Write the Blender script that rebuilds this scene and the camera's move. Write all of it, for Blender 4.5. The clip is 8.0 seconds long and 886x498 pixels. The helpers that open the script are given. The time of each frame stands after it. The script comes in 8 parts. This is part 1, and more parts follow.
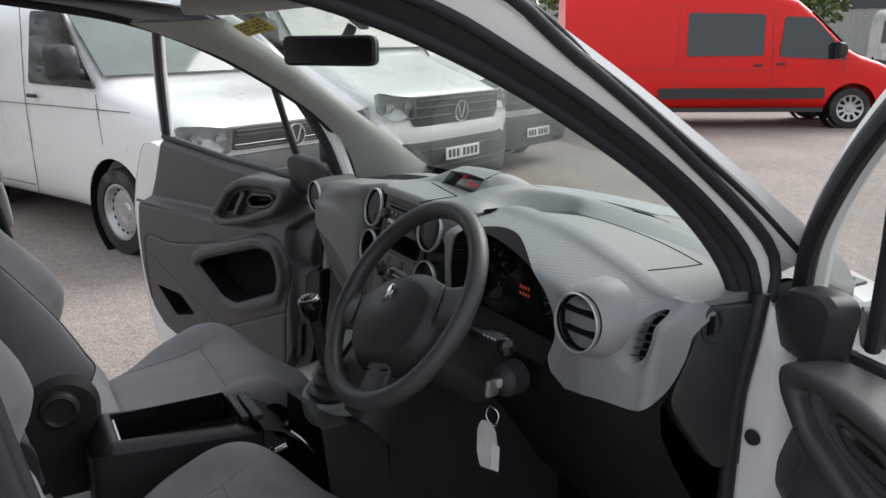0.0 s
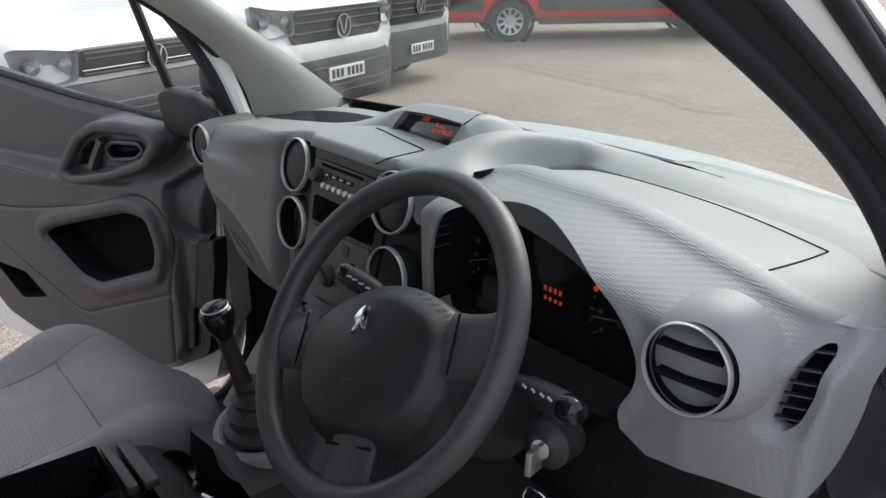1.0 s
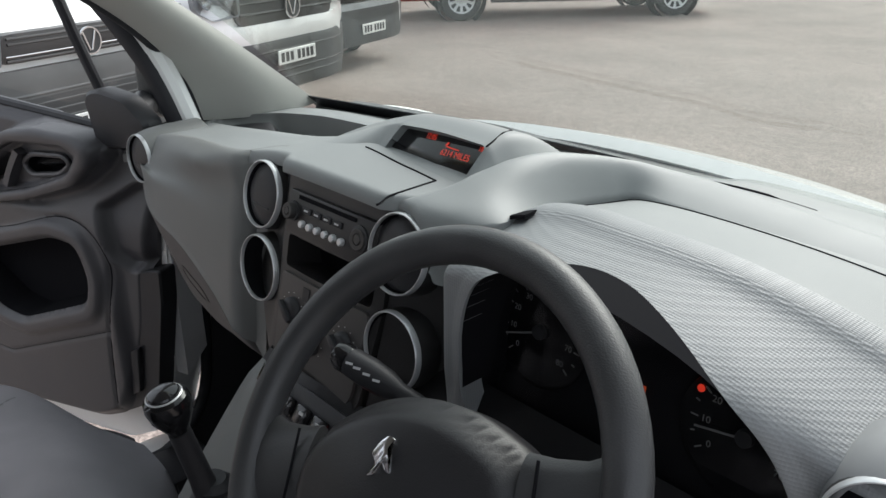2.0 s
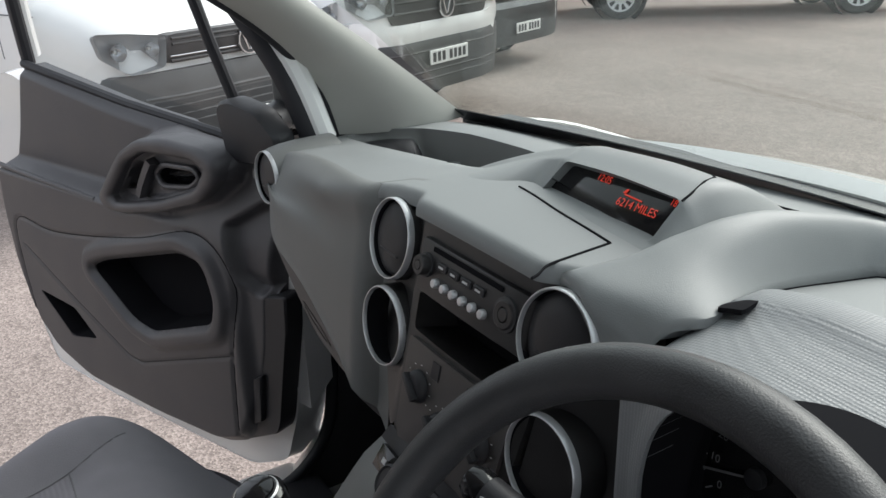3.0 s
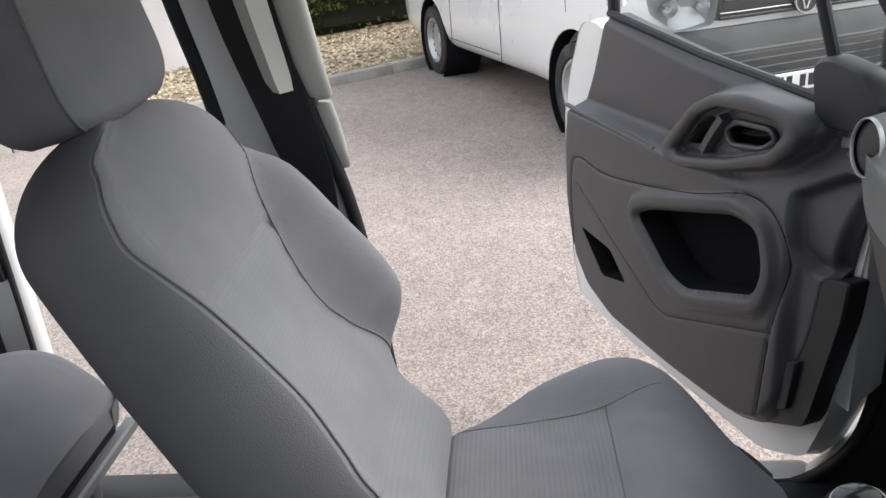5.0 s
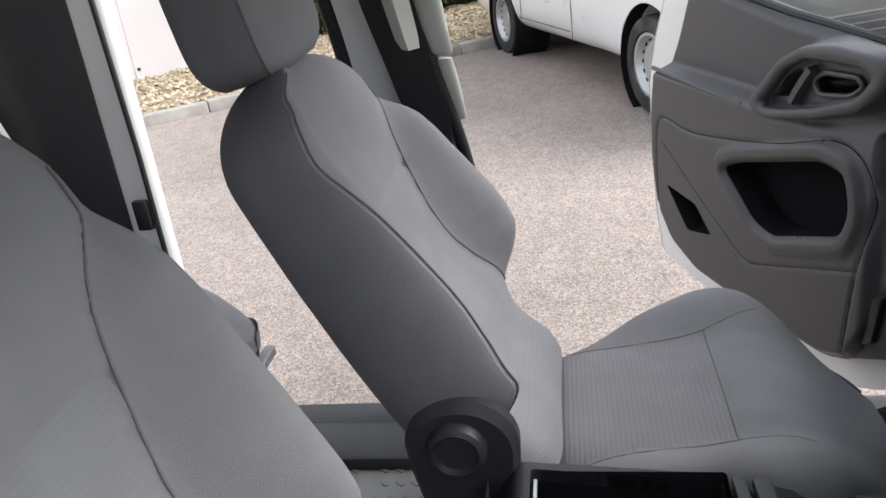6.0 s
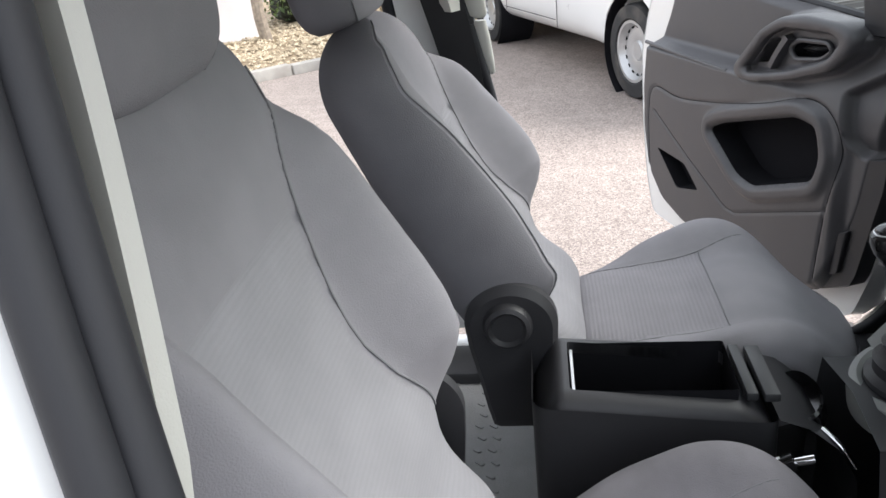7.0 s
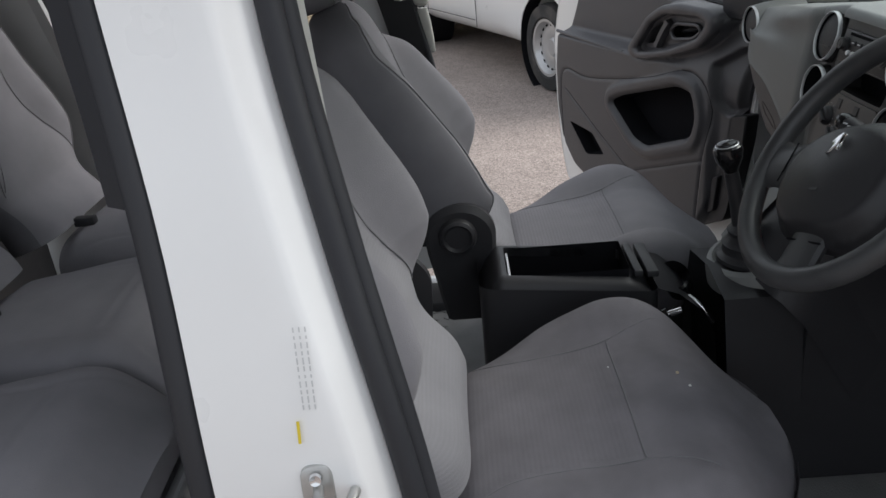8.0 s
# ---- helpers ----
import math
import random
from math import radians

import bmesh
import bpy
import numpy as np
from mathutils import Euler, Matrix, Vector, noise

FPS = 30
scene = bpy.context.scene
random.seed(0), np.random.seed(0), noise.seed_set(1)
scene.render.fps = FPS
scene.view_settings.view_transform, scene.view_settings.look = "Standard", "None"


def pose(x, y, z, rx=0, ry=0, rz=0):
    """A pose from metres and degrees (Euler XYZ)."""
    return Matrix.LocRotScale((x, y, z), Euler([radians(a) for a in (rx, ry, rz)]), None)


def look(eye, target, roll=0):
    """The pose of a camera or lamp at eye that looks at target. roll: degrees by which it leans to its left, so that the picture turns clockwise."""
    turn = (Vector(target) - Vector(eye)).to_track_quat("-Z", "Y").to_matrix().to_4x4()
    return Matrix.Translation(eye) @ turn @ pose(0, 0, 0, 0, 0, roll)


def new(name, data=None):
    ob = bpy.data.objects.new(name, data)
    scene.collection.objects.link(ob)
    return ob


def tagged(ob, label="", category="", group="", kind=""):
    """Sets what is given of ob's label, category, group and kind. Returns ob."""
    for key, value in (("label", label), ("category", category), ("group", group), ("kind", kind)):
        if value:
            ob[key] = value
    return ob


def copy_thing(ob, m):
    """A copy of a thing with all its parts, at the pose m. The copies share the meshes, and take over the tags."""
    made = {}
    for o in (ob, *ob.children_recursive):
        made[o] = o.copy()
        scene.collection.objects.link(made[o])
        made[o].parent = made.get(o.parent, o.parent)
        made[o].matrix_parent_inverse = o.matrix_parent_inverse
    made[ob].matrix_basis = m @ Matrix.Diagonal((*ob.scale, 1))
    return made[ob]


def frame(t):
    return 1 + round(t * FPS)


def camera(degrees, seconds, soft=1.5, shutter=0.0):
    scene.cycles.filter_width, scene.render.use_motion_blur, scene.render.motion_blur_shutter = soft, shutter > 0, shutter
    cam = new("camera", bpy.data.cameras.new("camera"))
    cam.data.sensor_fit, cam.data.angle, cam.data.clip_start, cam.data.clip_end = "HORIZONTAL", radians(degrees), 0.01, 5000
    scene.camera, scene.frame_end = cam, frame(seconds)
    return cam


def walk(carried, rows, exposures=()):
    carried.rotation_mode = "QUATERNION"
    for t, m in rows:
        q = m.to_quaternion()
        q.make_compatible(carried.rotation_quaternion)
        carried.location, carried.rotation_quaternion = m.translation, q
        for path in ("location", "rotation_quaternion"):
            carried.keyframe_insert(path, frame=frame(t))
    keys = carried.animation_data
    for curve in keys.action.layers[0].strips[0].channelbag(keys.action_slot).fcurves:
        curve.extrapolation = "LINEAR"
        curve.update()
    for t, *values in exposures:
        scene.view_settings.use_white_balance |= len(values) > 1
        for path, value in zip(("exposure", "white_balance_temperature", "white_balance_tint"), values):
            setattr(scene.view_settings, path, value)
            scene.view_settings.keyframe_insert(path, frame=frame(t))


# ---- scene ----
cam = camera(58.1, 8.0)
PATH = [
    (0, (1.536, -0.25, 1.618), (-0.151, 0.693, 1.102), -0.6),
    (0.5, (1.267, -0.166, 1.593), (-0.285, 0.946, 0.997), 0.1),
    (1, (1.021, -0.11, 1.573), (-0.442, 1.053, 0.86), -0.6),
    (1.2, (0.949, -0.087, 1.568), (-0.478, 1.113, 0.842), -0.8),
    (2.3, (0.681, 0.053, 1.562), (-0.685, 1.295, 0.791), -0.5),
    (2.5, (0.635, 0.084, 1.56), (-0.801, 1.255, 0.806), -0.8),
    (3, (0.569, 0.135, 1.55), (-1.011, 1.095, 0.789), -1.7),
    (3.5, (0.52, 0.145, 1.533), (-1.156, 0.898, 0.744), -1.1),
    (4, (0.486, 0.126, 1.521), (-1.264, 0.661, 0.713), -1.5),
    (4.5, (0.487, 0.074, 1.523), (-1.331, 0.249, 0.708), -2.9),
    (5, (0.499, 0.027, 1.535), (-1.334, -0.146, 0.755), -5.1),
    (5.2, (0.509, 0.007, 1.538), (-1.321, -0.204, 0.758), -5.0),
    (6.3, (0.764, -0.083, 1.524), (-1.036, -0.427, 0.724), -7.8),
    (6.5, (0.824, -0.112, 1.523), (-0.978, -0.426, 0.716), -7.3),
    (7, (0.953, -0.14, 1.526), (-0.852, -0.403, 0.706), -6.2),
    (7.5, (1.17, -0.163, 1.518), (-0.644, -0.356, 0.7), -5.2),
    (8, (1.361, -0.181, 1.548), (-0.46, -0.256, 0.722), -5.7),
]
EXPOSURES = [(0, 0.80), (0.5, 0.98), (1, 1.1), (2.5, 1.05), (3.5, 0.95), (4.5, 1.44), (5, 1.40), (6.5, 1.50), (7, 1.85), (7.5, 1.0), (8, 0.78)]
walk(cam, [(t, look(eye, target, roll)) for t, eye, target, roll in PATH], EXPOSURES)

# ---- world and light: a bright overcast afternoon ----
world = bpy.data.worlds.new("overcast_sky")
scene.world = world
world.use_nodes = True
wn, wl = world.node_tree.nodes, world.node_tree.links
sky = wn.new("ShaderNodeTexSky")
sky.sky_type, sky.sun_disc = "NISHITA", False
sky.sun_elevation, sky.sun_rotation = radians(40), radians(-11)
sky.air_density, sky.dust_density = 1.0, 3.0
grey = wn.new("ShaderNodeHueSaturation")
grey.inputs["Saturation"].default_value = 0.42
wl.new(sky.outputs[0], grey.inputs["Color"])
cloud = wn.new("ShaderNodeMix")
cloud.data_type = "RGBA"
cloud.inputs[0].default_value, cloud.inputs[7].default_value = 0.6, (4.0, 4.25, 4.6, 1)
wl.new(grey.outputs[0], cloud.inputs[6])
wl.new(cloud.outputs[2], wn["Background"].inputs["Color"])
wn["Background"].inputs["Strength"].default_value = 0.15
sun = new("sun", bpy.data.lights.new("sun", "SUN"))
sun.data.energy, sun.data.angle, sun.data.color = 1.3, radians(40), (1.0, 0.985, 0.97)
sun.matrix_world = look((-1.5, 7.7, 6.6), (0, 0, 0))

# ---- building helpers ----
def spline(pts, n=24, closed=False):
    """Catmull-Rom curve through the points."""
    P = [Vector(p) for p in pts]
    m = len(P)
    out = []
    spans = m if closed else m - 1
    per = max(2, n // spans)
    for i in range(spans):
        if closed:
            a, b, c, d = P[i - 1], P[i], P[(i + 1) % m], P[(i + 2) % m]
        else:
            a, b, c, d = P[max(i - 1, 0)], P[i], P[i + 1], P[min(i + 2, m - 1)]
        for k in range(per):
            t = k / per
            out.append(0.5 * ((2 * b) + (c - a) * t + (2 * a - 5 * b + 4 * c - d) * t * t + (3 * b - a - 3 * c + d) * t ** 3))
    if not closed:
        out.append(P[-1].copy())
    return out


def resample(pts, n):
    """n points evenly spread along a polyline."""
    P = [Vector(p) for p in pts]
    L = [0.0]
    for a, b in zip(P, P[1:]):
        L.append(L[-1] + (b - a).length)
    out, j = [], 0
    for i in range(n):
        s = L[-1] * i / (n - 1)
        while j < len(P) - 2 and L[j + 1] < s:
            j += 1
        f = (s - L[j]) / max(L[j + 1] - L[j], 1e-9)
        out.append(P[j].lerp(P[j + 1], min(max(f, 0), 1)))
    return out


def rounded(pts, r, n=5):
    """A 2D outline with its corners rounded by r."""
    out = []
    m = len(pts)
    for i in range(m):
        p, a, b = Vector(pts[i]), Vector(pts[i - 1]), Vector(pts[(i + 1) % m])
        u, v = a - p, b - p
        k = min(r, u.length * 0.48, v.length * 0.48)
        s, e = p + u.normalized() * k, p + v.normalized() * k
        for j in range(n + 1):
            t = j / n
            q = s * (1 - t) ** 2 + p * 2 * t * (1 - t) + e * t * t
            out.append((q.x, q.y))
    return out


def mesh_from(verts, faces, name="mesh"):
    me = bpy.data.meshes.new(name)
    me.from_pydata([tuple(v) for v in verts], [], faces)
    return me


def part(name, data, material, parent=None, label="", sharp=35, flat=False):
    """One mesh object out of a bmesh or a mesh, under a thing or a part."""
    if isinstance(data, bmesh.types.BMesh):
        me = bpy.data.meshes.new(name)
        bmesh.ops.recalc_face_normals(data, faces=data.faces)
        data.to_mesh(me)
        data.free()
    else:
        me = data
    me.name = name
    if not me.materials:
        for m in material if isinstance(material, (list, tuple)) else [material]:
            me.materials.append(m)
    if not flat:
        me.shade_smooth()
        me.set_sharp_from_angle(angle=radians(sharp))
    ob = new(name, me)
    if parent is not None:
        ob.parent = parent
        ob.matrix_parent_inverse = parent.matrix_basis.inverted()
    if label:
        ob["label"] = label
    return ob


def thing(name, label, category, at=(0, 0, 0), group="", kind=""):
    ob = new(name)
    ob.empty_display_size = 0.05
    ob.matrix_basis = Matrix.Translation(at)
    return tagged(ob, label, category, group, kind)


def box(lo, hi, bevel=0.004, seg=2, m=None):
    bm = bmesh.new()
    bmesh.ops.create_cube(bm, size=1)
    for v in bm.verts:
        v.co = Vector([lo[k] + (v.co[k] + 0.5) * (hi[k] - lo[k]) for k in range(3)])
    if bevel:
        bmesh.ops.bevel(bm, geom=bm.edges[:], offset=bevel, segments=seg, profile=0.5, affect="EDGES")
    if m is not None:
        bmesh.ops.transform(bm, matrix=m, verts=bm.verts)
    return bm


def prism(poly, depth, m=None, bevel=0.0, seg=2):
    """A 2D outline in local x, y, raised by depth along local z."""
    bm = bmesh.new()
    vs = [bm.verts.new((x, y, 0)) for x, y in poly]
    f = bm.faces.new(vs)
    top = bmesh.ops.extrude_face_region(bm, geom=[f])
    tv = [g for g in top["geom"] if isinstance(g, bmesh.types.BMVert)]
    bmesh.ops.translate(bm, vec=(0, 0, depth), verts=tv)
    if bevel:
        tf = [g for g in top["geom"] if isinstance(g, bmesh.types.BMFace)][0]
        bmesh.ops.bevel(bm, geom=tf.edges[:], offset=bevel, segments=seg, profile=0.5, affect="EDGES")
    if m is not None:
        bmesh.ops.transform(bm, matrix=m, verts=bm.verts)
    return bm


def tube(path, r, seg=14, closed=False, caps=True, flat=1.0):
    """A round rod along a path; r may be a list. flat squeezes it along its second axis."""
    P = [Vector(p) for p in path]
    n = len(P)
    R = r if isinstance(r, (list, tuple)) else [r] * n
    verts, faces, last = [], [], None
    for i in range(n):
        if closed:
            t = P[(i + 1) % n] - P[i - 1]
        else:
            t = P[min(i + 1, n - 1)] - P[max(i - 1, 0)]
        t.normalize()
        if last is None:
            up = Vector((0, 0, 1)) if abs(t.z) < 0.9 else Vector((0, 1, 0))
            u = t.cross(up).normalized()
        else:
            u = (last - t * last.dot(t)).normalized()
        last = u
        v = t.cross(u)
        for k in range(seg):
            a = 2 * math.pi * k / seg
            verts.append(P[i] + R[i] * (u * math.cos(a) + v * math.sin(a) * flat))
    for i in range(n if closed else n - 1):
        j = (i + 1) % n
        for k in range(seg):
            l = (k + 1) % seg
            faces.append((i * seg + k, i * seg + l, j * seg + l, j * seg + k))
    if caps and not closed:
        faces.append(tuple(range(seg))[::-1])
        faces.append(tuple((n - 1) * seg + k for k in range(seg)))
    return mesh_from(verts, faces)


def lathe(prof, m=None, seg=32):
    """Turns (radius, height) pairs round local z."""
    verts, faces = [], []
    for r, h in prof:
        for k in range(seg):
            a = 2 * math.pi * k / seg
            verts.append(Vector((r * math.cos(a), r * math.sin(a), h)))
    for i in range(len(prof) - 1):
        for k in range(seg):
            l = (k + 1) % seg
            faces.append((i * seg + k, i * seg + l, (i + 1) * seg + l, (i + 1) * seg + k))
    if m is not None:
        verts = [m @ v for v in verts]
    bm = bmesh.new()
    bv = [bm.verts.new(v) for v in verts]
    for f in faces:
        bm.faces.new([bv[k] for k in f])
    bmesh.ops.remove_doubles(bm, verts=bm.verts, dist=1e-5)
    return bm


def loft(loops, caps=True, closed=True):
    """Joins loops of equal length into one skin."""
    n = len(loops[0])
    verts = [Vector(p) for l in loops for p in l]
    faces = []
    for i in range(len(loops) - 1):
        for k in range(n if closed else n - 1):
            l = (k + 1) % n
            faces.append((i * n + k, i * n + l, (i + 1) * n + l, (i + 1) * n + k))
    if caps and closed:
        faces.append(tuple(range(n)))
        faces.append(tuple((len(loops) - 1) * n + k for k in range(n)))
    bm = bmesh.new()
    bv = [bm.verts.new(v) for v in verts]
    for f in faces:
        bm.faces.new([bv[k] for k in f])
    bmesh.ops.recalc_face_normals(bm, faces=bm.faces)
    return bm


def strip(rows, n=24, thick=0.012, inside=None):
    """A skin through several 3D polylines, given some thickness away from its side."""
    R = [resample(spline(r, 40) if len(r) > 2 else r, n) for r in rows]
    m = len(R)
    nor = [[None] * n for _ in R]
    for i in range(m):
        for k in range(n):
            a = R[min(i + 1, m - 1)][k] - R[max(i - 1, 0)][k]
            b = R[i][min(k + 1, n - 1)] - R[i][max(k - 1, 0)]
            nor[i][k] = a.cross(b).normalized()
    back = [[R[i][k] + nor[i][k] * thick for k in range(n)] for i in range(m)]
    loops = [[R[i][k] for i in range(m)] + [back[i][k] for i in reversed(range(m))] for k in range(n)]
    return loft(loops)


def inside_poly(px, py, poly):
    """Which of the points lie in the outline."""
    hit = np.zeros(px.shape, bool)
    m = len(poly)
    for i in range(m):
        (x0, y0), (x1, y1) = poly[i - 1], poly[i]
        if y0 == y1:
            continue
        c = (y0 > py) != (y1 > py)
        hit ^= c & (px < (x1 - x0) * (py - y0) / (y1 - y0) + x0)
    return hit


def edge_gap(px, py, poly, closed=True):
    """Distance to an outline, and its nearest place."""
    best = np.full(px.shape, 1e9)
    bx, by = np.zeros(px.shape), np.zeros(px.shape)
    for i in range(0 if closed else 1, len(poly)):
        (x0, y0), (x1, y1) = poly[i - 1], poly[i]
        dx, dy = x1 - x0, y1 - y0
        k = np.clip(((px - x0) * dx + (py - y0) * dy) / max(dx * dx + dy * dy, 1e-12), 0, 1)
        qx, qy = x0 + k * dx, y0 + k * dy
        d = np.hypot(px - qx, py - qy)
        c = d < best
        best, bx, by = np.where(c, d, best), np.where(c, qx, bx), np.where(c, qy, by)
    return best, bx, by


def inset(px, py, poly):
    """Signed distance to an outline: positive inside."""
    d = edge_gap(px, py, poly)[0]
    return np.where(inside_poly(px, py, poly), d, -d)


def smooth(a, b, x):
    t = np.clip((x - a) / (b - a), 0, 1)
    return t * t * (3 - 2 * t)


def sheet(outline, holes, step, surf, thick=0.0, mats=None):
    """A fine skin over an outline with holes. surf(u, v, w) takes arrays and gives x, y, z; w is the depth behind the face."""
    O = np.array(outline)
    (u0, v0), (u1, v1) = O.min(0), O.max(0)
    nu, nv = max(2, int((u1 - u0) / step)), max(2, int((v1 - v0) / step))
    cu, cv = np.meshgrid(u0 + (np.arange(nu) + 0.5) * (u1 - u0) / nu, v0 + (np.arange(nv) + 0.5) * (v1 - v0) / nv, indexing="ij")
    keep = inside_poly(cu, cv, outline)
    for h in holes:
        keep &= ~inside_poly(cu, cv, h)
    gu, gv = np.meshgrid(np.linspace(u0, u1, nu + 1), np.linspace(v0, v1, nv + 1), indexing="ij")
    count = np.zeros(gu.shape, int)
    for a in (0, 1):
        for b in (0, 1):
            count[a : nu + a, b : nv + b] += keep
    rim = (count > 0) & (count < 4)
    best, bx, by = np.full(gu.shape, 1e9), gu.copy(), gv.copy()
    for poly in [outline, *holes]:
        d, qx, qy = edge_gap(gu, gv, poly)
        c = d < best
        best, bx, by = np.where(c, d, best), np.where(c, qx, bx), np.where(c, qy, by)
    gu, gv = np.where(rim, bx, gu), np.where(rim, by, gv)
    used = count > 0
    index = np.full(gu.shape, -1)
    index[used] = np.arange(used.sum())
    U, V = gu[used], gv[used]
    X, Y, Z = surf(U, V, np.zeros(U.shape))
    verts = list(zip(X.tolist(), Y.tolist(), Z.tolist()))
    ii, jj = np.nonzero(keep)
    faces = [(int(index[i, j]), int(index[i + 1, j]), int(index[i + 1, j + 1]), int(index[i, j + 1])) for i, j in zip(ii, jj)]
    edges = {}
    for f in faces:
        for a, b in zip(f, f[1:] + f[:1]):
            edges[(min(a, b), max(a, b))] = None if (min(a, b), max(a, b)) in edges else (a, b)
    if thick:
        back, n = {}, len(verts)
        for e in [e for e in edges.values() if e]:
            for a in e:
                if a not in back:
                    back[a] = n + len(back)
        order = list(back)
        X, Y, Z = surf(U[order], V[order], np.full(len(order), thick))
        verts += list(zip(X.tolist(), Y.tolist(), Z.tolist()))
        faces += [(e[1], e[0], back[e[0]], back[e[1]]) for e in edges.values() if e]
    me = mesh_from(verts, faces)
    if mats is not None:
        which = mats(cu[keep], cv[keep])
        me.polygons.foreach_set("material_index", np.r_[which, np.zeros(len(faces) - len(which))].astype(np.int32))
    return me


def frame_at(o, x, y):
    """A pose with its origin at o and local x, y along the given ways."""
    x = Vector(x).normalized()
    z = x.cross(Vector(y)).normalized()
    y = z.cross(x)
    m = Matrix((x, y, z)).transposed().to_4x4()
    m.translation = o
    return m

# ---- materials ----
def material(name, color, rough=0.5, metal=0.0, grain=0.0, grain_size=0.002, vary=0.12, vary_size=0.15, coat=0.0, spec=0.5, dirt=0.0, objects=False):
    """A surface with grain, uneven tone and wear, at real size."""
    m = bpy.data.materials.new(name)
    m.use_nodes = True
    n, l = m.node_tree.nodes, m.node_tree.links
    b = n["Principled BSDF"]
    b.inputs["Roughness"].default_value, b.inputs["Metallic"].default_value = rough, metal
    b.inputs["Coat Weight"].default_value, b.inputs["Coat Roughness"].default_value = coat, 0.08
    b.inputs["Specular IOR Level"].default_value = spec
    co = n.new("ShaderNodeTexCoord")
    big = n.new("ShaderNodeTexNoise")
    big.inputs["Scale"].default_value, big.inputs["Detail"].default_value = 1 / vary_size, 6
    l.new(co.outputs["Object"], big.inputs["Vector"])
    ramp = n.new("ShaderNodeMapRange")
    ramp.inputs["From Min"].default_value, ramp.inputs["From Max"].default_value = 0.3, 0.7
    ramp.inputs["To Min"].default_value, ramp.inputs["To Max"].default_value = 1 - vary, 1 + vary
    l.new(big.outputs["Fac"], ramp.inputs["Value"])
    tint = n.new("ShaderNodeVectorMath")
    tint.operation = "SCALE"
    tint.inputs[0].default_value = color
    l.new(ramp.outputs[0], tint.inputs["Scale"])
    out = tint.outputs[0]
    if dirt:
        d = n.new("ShaderNodeTexNoise")
        d.inputs["Scale"].default_value, d.inputs["Detail"].default_value = 4.0, 10
        l.new(co.outputs["Object"], d.inputs["Vector"])
        dr = n.new("ShaderNodeMapRange")
        dr.inputs["From Min"].default_value, dr.inputs["From Max"].default_value = 0.55, 0.75
        dr.inputs["To Max"].default_value = dirt
        l.new(d.outputs["Fac"], dr.inputs["Value"])
        mx = n.new("ShaderNodeMix")
        mx.data_type = "RGBA"
        mx.inputs[7].default_value = (0.25, 0.22, 0.19, 1)
        l.new(dr.outputs[0], mx.inputs[0])
        l.new(out, mx.inputs[6])
        out = mx.outputs[2]
    l.new(out, b.inputs["Base Color"])
    rr = n.new("ShaderNodeMapRange")
    rr.inputs["From Min"].default_value, rr.inputs["From Max"].default_value = 0.3, 0.7
    rr.inputs["To Min"].default_value, rr.inputs["To Max"].default_value = max(rough - 0.07, 0.02), min(rough + 0.07, 1)
    l.new(big.outputs["Fac"], rr.inputs["Value"])
    l.new(rr.outputs[0], b.inputs["Roughness"])
    if grain:
        g = n.new("ShaderNodeTexNoise")
        g.inputs["Scale"].default_value, g.inputs["Detail"].default_value = 1 / grain_size, 3
        l.new(co.outputs["Object"], g.inputs["Vector"])
        bp = n.new("ShaderNodeBump")
        bp.inputs["Strength"].default_value, bp.inputs["Distance"].default_value = grain, grain_size * 0.5
        l.new(g.outputs["Fac"], bp.inputs["Height"])
        l.new(bp.outputs[0], b.inputs["Normal"])
    return m


def add_ribs(m, axis, size, strength, tone=0.0):
    """Fine parallel ribs along one axis of the object, as bump and a slight tone."""
    n, l = m.node_tree.nodes, m.node_tree.links
    b = n["Principled BSDF"]
    co = n.new("ShaderNodeTexCoord")
    w = n.new("ShaderNodeTexWave")
    w.bands_direction = axis
    w.inputs["Scale"].default_value, w.inputs["Distortion"].default_value, w.inputs["Detail"].default_value = 0.314 / size, 1.0, 2
    l.new(co.outputs["Object"], w.inputs["Vector"])
    bp = n.new("ShaderNodeBump")
    bp.inputs["Strength"].default_value, bp.inputs["Distance"].default_value = strength, size * 0.3
    l.new(w.outputs["Fac"], bp.inputs["Height"])
    if b.inputs["Normal"].links:
        l.new(b.inputs["Normal"].links[0].from_socket, bp.inputs["Normal"])
    l.new(bp.outputs[0], b.inputs["Normal"])
    if tone:
        src = b.inputs["Base Color"].links[0].from_socket
        r = n.new("ShaderNodeMapRange")
        r.inputs["To Min"].default_value, r.inputs["To Max"].default_value = 1 - tone, 1 + tone
        l.new(w.outputs["Fac"], r.inputs["Value"])
        s = n.new("ShaderNodeVectorMath")
        s.operation = "SCALE"
        l.new(src, s.inputs[0])
        l.new(r.outputs[0], s.inputs["Scale"])
        l.new(s.outputs[0], b.inputs["Base Color"])
    return m


def add_dots(m, size, strength):
    """A fine regular dimple texture over the surface."""
    n, l = m.node_tree.nodes, m.node_tree.links
    co, vo, bp = n.new("ShaderNodeTexCoord"), n.new("ShaderNodeTexVoronoi"), n.new("ShaderNodeBump")
    vo.inputs["Scale"].default_value, vo.inputs["Randomness"].default_value = 1 / size, 0.12
    l.new(co.outputs["Object"], vo.inputs["Vector"])
    bp.inputs["Strength"].default_value, bp.inputs["Distance"].default_value = strength, size * 0.35
    l.new(vo.outputs["Distance"], bp.inputs["Height"])
    l.new(bp.outputs[0], n["Principled BSDF"].inputs["Normal"])
    return m


